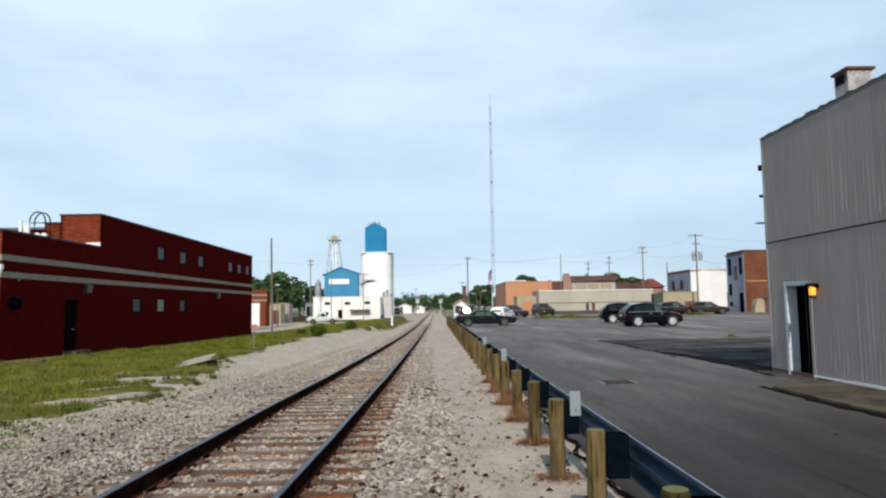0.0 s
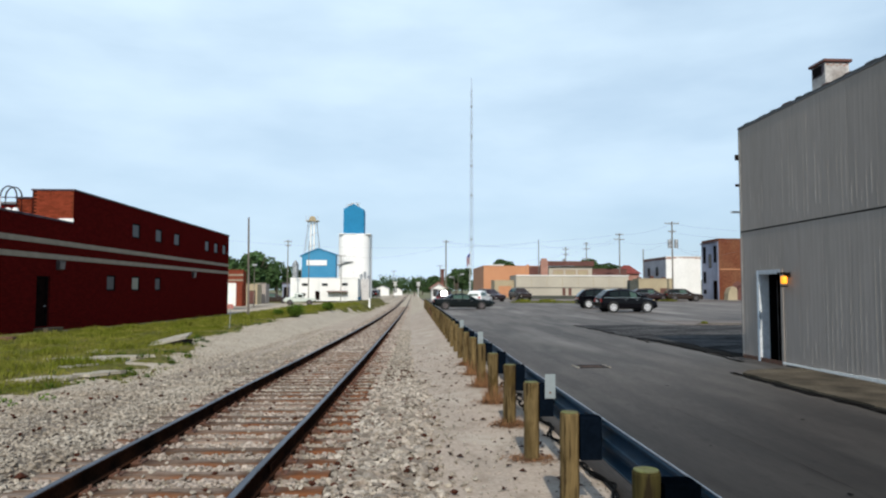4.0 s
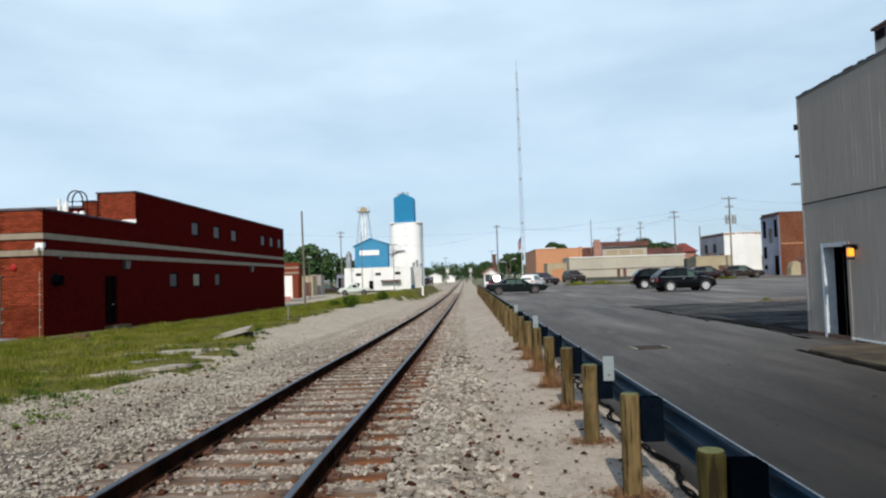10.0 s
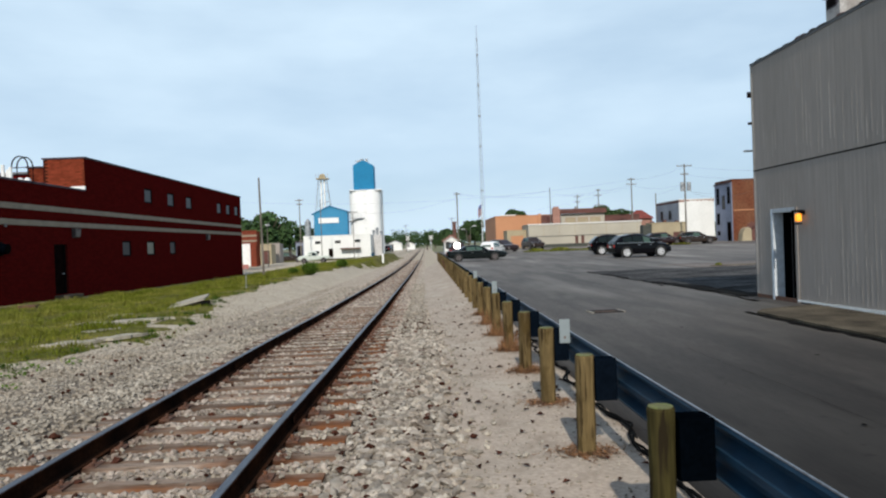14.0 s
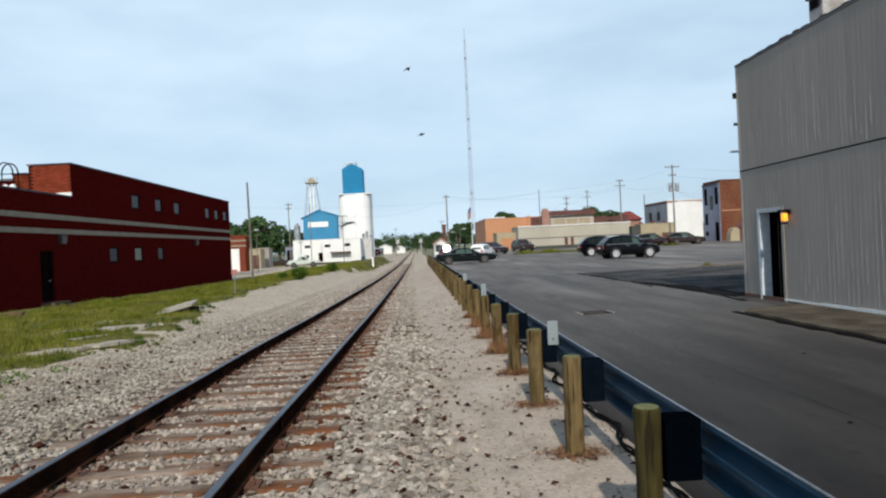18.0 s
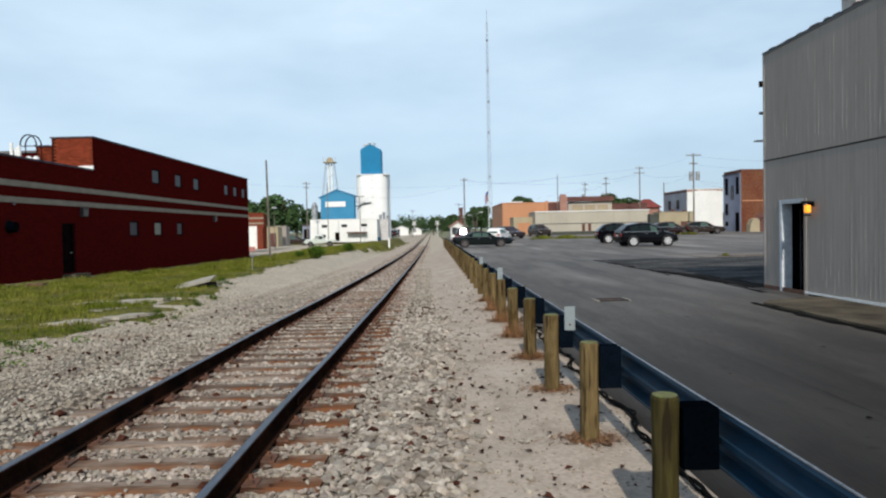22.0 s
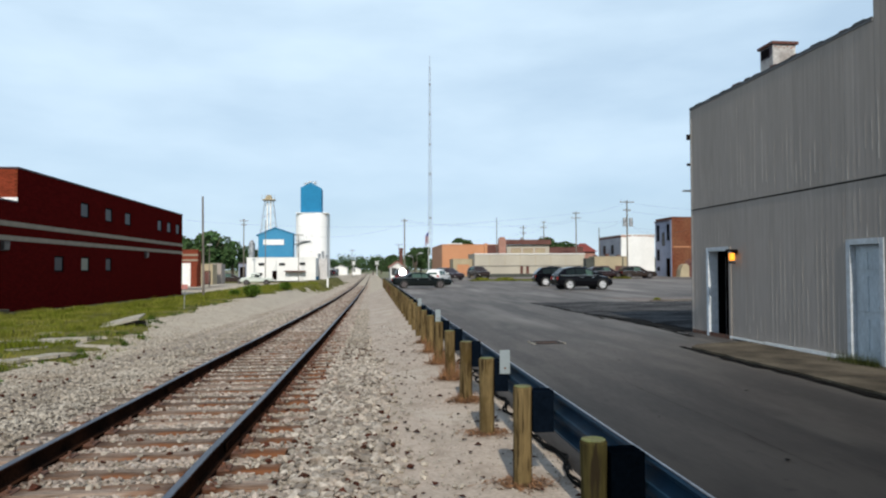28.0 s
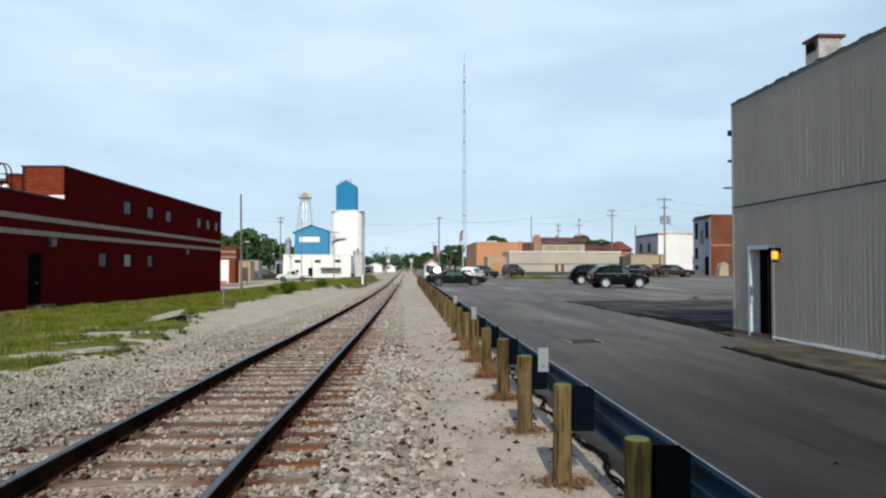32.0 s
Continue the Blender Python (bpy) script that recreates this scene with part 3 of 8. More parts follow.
# near asphalt darkened, far asphalt lightened, as light falloff put into the colour
tone_along_y(M["asphalt"], 1, 17, 0.27, 1.72)
# near bed darkened for the shade in the gaps between stones
tone_along_y(M["ballast"], 6, 30, 0.45, 1.24)
# second step of the same painted tone, farther out
tone_along_y(M["asphalt"], 16, 60, 1.0, 1.55)
M["amber"] = glow_mat("amber_lamp", (1.0, 0.34, 0.02), 1.35)


# ---- building helpers ----
def part(name, bm, material, parent=None, label="", at=None, smooth=False):
    """Links a bmesh as one mesh object, under a thing or part if one is given."""
    me = bpy.data.meshes.new(name)
    bmesh.ops.recalc_face_normals(bm, faces=bm.faces)
    bm.to_mesh(me)
    bm.free()
    me.materials.append(material)
    if smooth:
        for p in me.polygons:
            p.use_smooth = True
    ob = new(name, me)
    if parent:
        ob.parent = parent
    if at is not None:
        ob.matrix_basis = at
    return tagged(ob, label)


def mesh_of(name, verts, faces, material, parent=None):
    me = bpy.data.meshes.new(name)
    me.from_pydata(verts, [], faces)
    me.materials.append(material)
    ob = new(name, me)
    if parent:
        ob.parent = parent
    return ob


def thing(name, m, label, category, group="", kind=""):
    ob = new(name)
    ob.empty_display_size = 0.1
    ob.matrix_basis = m if isinstance(m, Matrix) else pose(*m)
    return tagged(ob, label, category, group, kind)


def box(bm, x0, x1, y0, y1, z0, z1, bevel=0.0):
    vs = [bm.verts.new((x, y, z)) for x in (x0, x1) for y in (y0, y1) for z in (z0, z1)]
    fs = [bm.faces.new([vs[i] for i in f]) for f in ((0, 1, 3, 2), (4, 6, 7, 5), (0, 4, 5, 1), (2, 3, 7, 6), (0, 2, 6, 4), (1, 5, 7, 3))]
    if bevel:
        bmesh.ops.bevel(bm, geom=list({e for f in fs for e in f.edges}), offset=bevel, segments=2, profile=0.7, affect="EDGES")
    return bm


def B(*a, bevel=0.0):
    return box(bmesh.new(), *a, bevel=bevel)


def tube(bm, p, q, r0, r1=None, n=8, caps=True):
    p, q = Vector(p), Vector(q)
    r1 = r0 if r1 is None else r1
    m = (q - p).to_track_quat("Z", "Y").to_matrix()
    rings = [[bm.verts.new(c + m @ Vector((math.cos(2 * math.pi * i / n) * r, math.sin(2 * math.pi * i / n) * r, 0))) for i in range(n)] for c, r in ((p, r0), (q, r1))]
    for i in range(n):
        bm.faces.new((rings[0][i], rings[0][(i + 1) % n], rings[1][(i + 1) % n], rings[1][i]))
    if caps:
        bm.faces.new(rings[0])
        bm.faces.new(rings[1])
    return bm


def T(*a, **k):
    return tube(bmesh.new(), *a, **k)


def path_tube(bm, pts, r, n=6):
    """A tube along a run of points."""
    rings = []
    pts = [Vector(p) for p in pts]
    for i, p in enumerate(pts):
        d = pts[min(i + 1, len(pts) - 1)] - pts[max(i - 1, 0)]
        m = d.to_track_quat("Z", "Y").to_matrix()
        rings.append([bm.verts.new(p + m @ Vector((math.cos(2 * math.pi * k / n) * r, math.sin(2 * math.pi * k / n) * r, 0))) for k in range(n)])
    for a, b in zip(rings, rings[1:]):
        for k in range(n):
            bm.faces.new((a[k], a[(k + 1) % n], b[(k + 1) % n], b[k]))
    return bm


def prism(bm, pts, axis, a, b):
    """A polygon, given in the two other axes, drawn out from a to b along the axis 'x', 'y' or 'z'."""
    def v(p, s):
        return {"x": (s, p[0], p[1]), "y": (p[0], s, p[1]), "z": (p[0], p[1], s)}[axis]
    lo, hi = [bm.verts.new(v(p, a)) for p in pts], [bm.verts.new(v(p, b)) for p in pts]
    bm.faces.new(lo)
    bm.faces.new(hi[::-1])
    k = len(pts)
    for i in range(k):
        bm.faces.new((lo[i], lo[(i + 1) % k], hi[(i + 1) % k], hi[i]))
    return bm


def sheet(name, xs, ys, height, material, label, category, keep=None, depth=0.06):
    """A ground surface over a grid, following height(x, y), with a skirt down its rim."""
    bm = bmesh.new()
    g = {(i, j): bm.verts.new((x, y, height(x, y))) for i, x in enumerate(xs) for j, y in enumerate(ys)}
    for i in range(len(xs) - 1):
        for j in range(len(ys) - 1):
            if keep is None or keep((xs[i] + xs[i + 1]) / 2, (ys[j] + ys[j + 1]) / 2):
                bm.faces.new((g[i, j], g[i + 1, j], g[i + 1, j + 1], g[i, j + 1]))
    for v in [v for v in bm.verts if not v.link_faces]:
        bm.verts.remove(v)
    rim = bmesh.ops.extrude_edge_only(bm, edges=[e for e in bm.edges if len(e.link_faces) == 1])
    for v in rim["geom"]:
        if isinstance(v, bmesh.types.BMVert):
            v.co.z -= depth
    ob = part(name, bm, material)
    for p in ob.data.polygons:
        p.use_smooth = abs(p.normal.z) > 0.5
    return tagged(ob, label, category, kind="structure")


def steps(*runs):
    out = []
    for a, b, k in runs:
        out += [a + (b - a) * i / k for i in range(k)]
    return out + [runs[-1][1]]


def smooth01(t):
    t = min(1.0, max(0.0, t))
    return t * t * (3 - 2 * t)


def lot_z(x, y):
    """The car park's gentle climb away from the track, shaped to fit the camera's view."""
    return along(y, ((20, 0.0), (52, 0.13), (62, 0.21), (76, 0.33), (92, 0.52), (136, 0.9))) * smooth01((x - 4.0) / 8.0)


def grass_edge(y):
    pts = ((-30, -9.5), (2, -9.0), (9, -7.6), (11.2, -7.0), (12.3, -6.3), (13.7, -5.5), (19.8, -6.0), (26, -7.2), (33, -7.5), (42, -7.5), (55, -6.9), (79, -5.2), (140, -4.4), (400, -4.4))
    for (y0, x0), (y1, x1) in zip(pts, pts[1:]):
        if y0 <= y <= y1:
            return x0 + (x1 - x0) * (y - y0) / (y1 - y0)
    return -7.0


def turf_edge(x, y):
    return grass_edge(y) + 0.9 * noise.noise((x * 0.7, y * 0.5, 9)) + 0.5 * noise.noise((x * 2.6, y * 1.6, 4))


def bare_spot(x, y):
    """0 on the bare stony spots of the verge, 1 elsewhere."""
    k = 1.0
    for cx, cy, rx, ry in ((-7.9, 17.8, 1.4, 0.7), (-6.9, 13.9, 1.0, 0.55), (-6.6, 24.8, 1.3, 2.6), (-9.3, 14.6, 0.7, 0.35), (-6.0, 17.0, 0.9, 0.5)):
        d = math.hypot((x - cx) / rx, (y - cy) / ry) + 0.35 * noise.noise((x * 1.9, y * 1.9, 6))
        k = min(k, smooth01((d - 0.7) / 0.5))
    return k


def along(y, pts):
    for (y0, a), (y1, b) in zip(pts, pts[1:]):
        if y <= y1:
            return a + (b - a) * max(0.0, (y - y0) / (y1 - y0))
    return pts[-1][1]


def track_drop(y):
    """The line's gentle fall away from the crossing, fitted to the camera's view."""
    return along(y, ((8, 0.0), (11, 0.015), (14, 0.065), (17, 0.12), (23.6, 0.225), (33, 0.37), (50, 0.585), (75, 0.79), (100, 0.94), (130, 1.02), (500, 1.02)))


def track_shift(y):
    """The line's swing right of its near end, bent to fit the camera's view."""
    return along(y, ((-10, -0.10), (4, -0.092), (6, -0.07), (8.4, -0.005), (11, 0.035), (17, 0.07), (33, 0.10), (50, 0.17), (98, 0.35), (200, 0.6), (500, 0.9)))


def wall_fall(y):
    """How far the ground is lowered along the brick wall to fit the camera's view."""
    return along(y, ((24, 0.0), (38, 0.22), (57, 0.34), (90, 0.36), (130, 0.3)))


def yard_fall(x, y):
    """Share of the line's fall that the ground beside it follows; dips at the brick wall and guardrail fit the camera's
    view.
    """
    near_wall = wall_fall(y) * (1 - smooth01((x + 13.5) / 4.5))
    shoulder = 0.045 * smooth01((y - 4) / 5) * smooth01((x - 0.1) / 0.8) * (1 - smooth01((x - 1.5) / 0.22))
    return track_drop(y) * smooth01((x + 7.0) / 1.6) * (1 - smooth01((x + 0.35) / 1.85)) + near_wall + shoulder


def bed_z(x, y):
    """The ballast shoulders slope off both ways from the ties."""
    d = abs(x + 2.04 - track_shift(y))
    return -track_drop(y) - 0.012 - 0.004 * smooth01((1.55 - d) / 0.2) + 0.03 * math.exp(-((d - 1.75) / 0.45) ** 2) - 0.02 * smooth01((d - 2.0) / 1.2) + 0.045 * smooth01((y - 24) / 10) * math.exp(-((d - 1.3) / 0.3) ** 2)


# ---- ground ----
LINE_YS = steps((-12, 40, 104), (40, 160, 96), (160, 420, 26))
GROUND_XS = steps((-2500, -100, 6), (-100, -10, 9), (-10, 4, 7), (4, 100, 8), (100, 2500, 6))
GROUND_YS = steps((-800, -20, 4), (-20, 120, 14), (120, 3500, 10))
tagged(sheet("ground", GROUND_XS, GROUND_YS, lambda x, y: -0.06 - (1.2 if -9 < x < 3 and y > 5 else 0.0) - (0.45 if -60 < x <= -9 and 15 < y < 135 else 0.0), M["field"], "flat open ground running to the horizon", "ground"))
sheet("gravel_yard", steps((-9.5, 1.75, 60)), LINE_YS, lambda x, y: -yard_fall(x, y) - 0.035 + 0.03 * smooth01((x + 5) / 3) - 0.06 * smooth01((x + 0.6) / 0.3) * (1 - smooth01((y - 62) / 12)) + 0.0015 * noise.noise((x * 1.3, y * 1.3, 0)), M["ground"],
      "pale gravel and dirt beside the railway track", "ground")
sheet("dirt_shoulder", steps((-0.45, 1.74, 24)), [y for y in LINE_YS if -6.1 < y < 74.1],
      lambda x, y: 0.006 - yard_fall(x, y) - 0.05 * smooth01((y - 60) / 14) + 0.012 * (1 - smooth01((y - 8) / 10)) * noise.noise((x * 2.1, y * 2.1, 3)) - 0.035 * smooth01((-0.05 - x) / 0.4), M["dust"], "pale dusty shoulder under the guardrail posts", "ground")
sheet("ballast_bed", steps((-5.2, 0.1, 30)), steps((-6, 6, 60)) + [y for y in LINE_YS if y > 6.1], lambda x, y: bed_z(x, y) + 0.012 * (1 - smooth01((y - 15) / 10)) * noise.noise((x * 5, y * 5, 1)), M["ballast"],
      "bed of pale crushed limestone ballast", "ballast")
sheet("grass_verge", steps((-40, -16, 12), (-16, -11, 14), (-11, -4, 70)), steps((-30, 6, 20), (6, 40, 240), (40, 60, 40), (60, 145, 30)),
      lambda x, y: -yard_fall(x, y) - 0.075 + 0.095 * smooth01((turf_edge(x, y) - x) / 0.7) * bare_spot(x, y) + 0.02 * noise.noise((x * 0.5, y * 0.5, 5)) + 0.012 * noise.noise((x * 3, y * 3, 5)), M["turf"], "rough turf between the track and the brick building", "grass",
      keep=lambda x, y: x < turf_edge(x, y) + 0.6 and not (x < -9.5 and 59 < y < 108), depth=0.03)
sheet("gravel_drive", steps((-60, -9, 30)), steps((58.5, 110, 20)), lambda x, y: -0.01 - yard_fall(x, y), M["ground"], "grey gravel drive beyond the brick building", "road", keep=lambda x, y: x < -10.5 or y > 62)
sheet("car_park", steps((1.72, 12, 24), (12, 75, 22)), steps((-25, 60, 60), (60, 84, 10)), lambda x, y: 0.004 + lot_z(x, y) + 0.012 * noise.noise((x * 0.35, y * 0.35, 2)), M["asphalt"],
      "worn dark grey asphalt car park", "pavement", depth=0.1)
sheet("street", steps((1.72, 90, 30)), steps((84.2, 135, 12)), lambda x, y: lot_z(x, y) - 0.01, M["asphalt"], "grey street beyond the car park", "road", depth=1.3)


def old_patch_keep(x, y):
    near = along(y, ((17, 8.32), (21, 8.26), (24.5, 8.03), (29, 7.86), (40, 7.8))) + 0.22 * noise.noise((x * 0.8, y * 0.8, 4)) + 0.16 * noise.noise((x * 3, y * 3, 8))
    return x > near and y < 33.2 + 0.5 * noise.noise((x * 0.6, 0, 7)) and y > 17.0


sheet("asphalt_patch", steps((6.2, 12, 60), (12, 26, 30)), steps((16.5, 34.5, 120)), lambda x, y: 0.012 + lot_z(x, y) + 0.012 * noise.noise((x * 0.35, y * 0.35, 2)) + 0.008 * noise.noise((x * 1.7, y * 1.7, 3)), M["asphalt_old"],
      "broken older asphalt beside the steel building", "pavement", keep=old_patch_keep, depth=0.02)
sheet("concrete_strip", steps((12.6, 30, 40)), steps((33.0, 38.0, 14)), lambda x, y: 0.018 + lot_z(x, y) + 0.012 * noise.noise((x * 0.35, y * 0.35, 2)), M["pale_strip"], "worn pale strip of concrete across the car park", "pavement",
      keep=lambda x, y: x > 12.9 + 0.9 * noise.noise((0, y * 0.5, 3)) and 33.4 + 0.5 * noise.noise((x * 0.5, 1, 5)) < y < 37.4 + 0.5 * noise.noise((x * 0.4, 8, 2)), depth=0.02)
bm = bmesh.new()
for k, (x, y, dx, dy, n) in enumerate(((7.85, 33.5, 0.01, -1.0, 12), (7.84, 28.4, 0.06, -1.0, 13), (8.2, 22.6, 0.02, -1.0, 13), (8.6, 27.0, 0.9, -0.3, 10), (8.9, 24.0, 0.95, 0.2, 9), (8.7, 20.5, 0.9, 0.3, 8))):
    rnd = random.Random(k)
    p, d = Vector((x, y, 0)), Vector((dx, dy, 0)).normalized()
    prev = None
    for i in range(n):
        s = Vector((-d.y, d.x, 0)) * (0.03 + 0.06 * rnd.random() ** 2)
        z = 0.0165 + lot_z(p.x, p.y) + 0.012 * noise.noise((p.x * 0.35, p.y * 0.35, 2)) + (0.012 if old_patch_keep(p.x, p.y) else 0)
        cur = [bm.verts.new(p + s + Vector((0, 0, z))), bm.verts.new(p - s + Vector((0, 0, z)))]
        if prev:
            bm.faces.new((prev[0], prev[1], cur[1], cur[0]))
        prev = cur
        p = p + d * (0.35 + 0.3 * rnd.random()) + Vector((-d.y, d.x, 0)) * rnd.uniform(-0.12, 0.12)
prev = None
for i in range(26):  # dark strip painting the steel building's shadow out to the patch edge
    y = 17.75 + 0.27 * i
    x = along(y, ((17, 8.32), (21, 8.26), (24.5, 8.03), (29, 7.86), (40, 7.8)))
    w = (0.55 + 0.4 * noise.noise((y * 0.9, 4, 4))) * smooth01((25.2 - y) / 3)
    z = 0.0305 + lot_z(x, y) + 0.012 * noise.noise((x * 0.35, y * 0.35, 2))
    cur = [bm.verts.new((x - 0.05 + 0.12 * noise.noise((y * 2.1, 1, 9)), y, z)), bm.verts.new((x + 0.05 + w, y, z))]
    if prev:
        bm.faces.new((prev[0], prev[1], cur[1], cur[0]))
    prev = cur
prev = None
for i in range(17):  # a fine seam along the lane
    y = 10.2 - 0.3 * i
    x = 3.84 + 0.07 * noise.noise((y * 0.6, 2, 2))
    z = 0.0165 + lot_z(x, y) + 0.012 * noise.noise((x * 0.35, y * 0.35, 2))
    w = 0.0015 + 0.004 * abs(noise.noise((y * 1.3, 7, 1)))
    cur = [bm.verts.new((x - w, y, z)), bm.verts.new((x + w, y, z))]
    if prev:
        bm.faces.new((prev[0], prev[1], cur[1], cur[0]))
    prev = cur
for x, y, r in ((3.7, 5.78, 0.03), (3.3, 7.6, 0.02), (5.2, 9.1, 0.035), (2.6, 9.9, 0.025), (4.6, 12.4, 0.04)):
    rnd = random.Random(int(x * 100))
    bm.faces.new([bm.verts.new((x + r * rnd.uniform(0.5, 1.2) * math.cos(k * 0.9), y + r * rnd.uniform(0.5, 1.2) * math.sin(k * 0.9), 0.018 + lot_z(x, y) + 0.012 * noise.noise((x * 0.35, y * 0.35, 2)))) for k in range(7)])
tagged(part("pavement_cracks", bm, M["crack_and_shade"]), "dark tar-filled cracks and a strip of painted shade on the asphalt", "pavement", kind="stuff")

drain = thing("drain_cover", (4.05, 15.6, 0.014, 0, 0, 4), "rusty iron drain grate sunk in a chipped concrete collar", "drain cover")
bm = bmesh.new()
for a in ((-0.34, 0.34, -0.26, -0.19), (-0.34, 0.34, 0.19, 0.26), (-0.34, -0.26, -0.19, 0.19), (0.26, 0.34, -0.19, 0.19)):
    box(bm, *a, -0.02, 0.008)
part("collar", bm, M["asphalt"], drain, "worn asphalt collar")
for x in (-0.36, 0.36):
    part("collar_edge", B(x - 0.02, x + 0.02, -0.26, 0.26, -0.02, 0.0105), M["flat_rock"], drain, "pale chipped edge")
for i in range(5):
    part("bar", B(-0.25, 0.25, -0.17 + i * 0.075, -0.13 + i * 0.075, -0.03, -0.002), M["plate" if i % 2 else "asphalt_old"], drain)

apron = thing("concrete_apron", (0, 0, 0), "stained concrete walk along the steel wall", "pavement", kind="structure")
rnd = random.Random(5)
edge_x = lambda y: 6.78 + 0.06 * noise.noise((0, y * 1.7, 1))
ys = [-6.0, -3.2, -0.6, 2.2, 5.0, 7.5, 9.9, 12.2, 14.0]
for y0, y1 in zip(ys, ys[1:]):
    k = 8
    ring = [(edge_x(y0 + 0.012 + (y1 - y0 - 0.024) * i / k), y0 + 0.012 + (y1 - y0 - 0.024) * i / k) for i in range(k + 1)]
    part("slab", prism(bmesh.new(), [(8.54, y0 + 0.012)] + ring + [(8.54, y1 - 0.012)], "z", -0.06, 0.055), M["concrete"], apron)
part("slab", prism(bmesh.new(), [(8.54, 14.01), (edge_x(14.01), 14.01), (7.1, 14.45), (7.9, 14.75), (8.54, 14.9)], "z", -0.06, 0.052), M["concrete"], apron, "rounded end of the walk")
bm = bmesh.new()
pr = None
for i in range(60):
    y = -6 + i * 0.345
    a, b = edge_x(y) - 0.012, edge_x(y) - 0.13 - 0.18 * abs(noise.noise((y * 1.1, 3, 3)))
    z = 0.0225 + 0.012 * noise.noise((a * 0.35, y * 0.35, 2))
    cur = [bm.verts.new((a, y, z)), bm.verts.new((b, y, z))]
    if pr:
        bm.faces.new((pr[0], pr[1], cur[1], cur[0]))
    pr = cur
tagged(part("dirt_joint", bm, M["crack_and_shade"]), "dark dirt-filled joint beside the walk", "pavement", kind="structure")

bm = bmesh.new()
pr = None
for i in range(50):
    y = 24.12 + i * 0.66
    w = 0.2 + 0.16 * noise.noise((y * 0.7, 1, 5))
    f = wall_fall(y)
    cur = [bm.verts.new((-14.999, y, 0.075 - f)), bm.verts.new((-15.0 + w, y, 0.062 - f)), bm.verts.new((-15.0 + w + 0.08, y, -0.02 - f))]
    if pr:
        for a, b in ((0, 1), (1, 2)):
            bm.faces.new((pr[a], pr[b], cur[b], cur[a]))
    pr = cur
tagged(part("wall_foot_strip", bm, M["straw"]), "strip of dry straw-coloured soil along the brick wall", "ground", kind="structure")

# ---- the railway ----
track = thing("railway_track", (0, 0, 0), "single railway track with dark rusty rails on weathered timber ties", "railway track")
RAIL_X = (-2.745, -1.255)


def rail_run(x, prof):
    """A rail section carried along the curve and fall of the line."""
    bm = bmesh.new()
    rows = [[bm.verts.new((x + a + track_shift(y), y, b - track_drop(y))) for a, b in prof] for y in steps((-8, 4, 3), (4, 40, 72), (40, 135, 38), (135, 420, 19))]
    n = len(prof)
    for p, q in zip(rows, rows[1:]):
        for i in range(n):
            bm.faces.new((p[i], p[(i + 1) % n], q[(i + 1) % n], q[i]))
    bm.faces.new(rows[0])
    bm.faces.new(rows[-1][::-1])
    return bm


for x in RAIL_X:
    prof = [(-0.07, 0.035), (0.07, 0.035), (0.07, 0.048), (0.012, 0.062), (0.009, 0.145), (0.034, 0.158), (0.036, 0.185), (0.028, 0.1895), (-0.028, 0.1895), (-0.036, 0.185), (-0.034, 0.158), (-0.009, 0.145), (-0.012, 0.062), (-0.07, 0.048)]
    r = part("rail", rail_run(x, prof), M["rail"], track, "rust-brown steel rail")
    part("rail_head", rail_run(x, [(-0.031, 0.186), (0.031, 0.186), (0.027, 0.1925), (-0.027, 0.1925)]), M["rail_top"], r, "bright worn running surface")
    for k in range(5):
        y = 6.9 + k * 11.9 + (3.2 if x < -2 else 0)
        part("joint_bar", B(x + 0.012, x + 0.032, -0.45, 0.45, 0.065, 0.14, bevel=0.006), M["rail"], r, at=pose(track_shift(y), y, -track_drop(y)))
tie_meshes = []
for k in range(6):
    rnd = random.Random(40 + k)
    bm = bmesh.new()
    n = 9
    rows = []
    for i in range(n):
        x = -1.33 + 2.66 * i / (n - 1)
        w = 0.112 + rnd.uniform(-0.006, 0.006)
        c = rnd.uniform(-0.008, 0.008)
        t = rnd.uniform(-0.006, 0.004)
        rows.append([bm.verts.new((x, c + s, z)) for s, z in ((-w, -0.15), (-w, t - 0.02), (-w + 0.02, t), (w - 0.02, t), (w, t - 0.02), (w, -0.15))])
    for a, b in zip(rows, rows[1:]):
        for i in range(5):
            bm.faces.new((a[i], a[i + 1], b[i + 1], b[i]))
    bm.faces.new(rows[0])
    bm.faces.new(rows[-1][::-1])
    bmesh.ops.recalc_face_normals(bm, faces=bm.faces)
    me = bpy.data.meshes.new("tie")
    bm.to_mesh(me)
    bm.free()
    me.materials.append(M["tie"])
    tie_meshes.append(me)
plate_mes = []
for x in RAIL_X:
    plate_bm = bmesh.new()
    box(plate_bm, x + 2.0 - 0.17, x + 2.0 + 0.17, -0.085, 0.085, 0.006, 0.022)
    for sx, sy in ((-0.1, -0.05), (0.1, 0.05), (-0.13, 0.05), (0.13, -0.05)):
        tube(plate_bm, (x + 2.0 + sx, sy, 0.02), (x + 2.0 + sx, sy, 0.05), 0.016, n=6)
    plate_me = bpy.data.meshes.new("tie_plate")
    plate_bm.to_mesh(plate_me)
    plate_bm.free()
    plate_me.materials.append(M["plate"])
    plate_mes.append(plate_me)
TIE_YS = []
rnd = random.Random(8)
y = -3.0
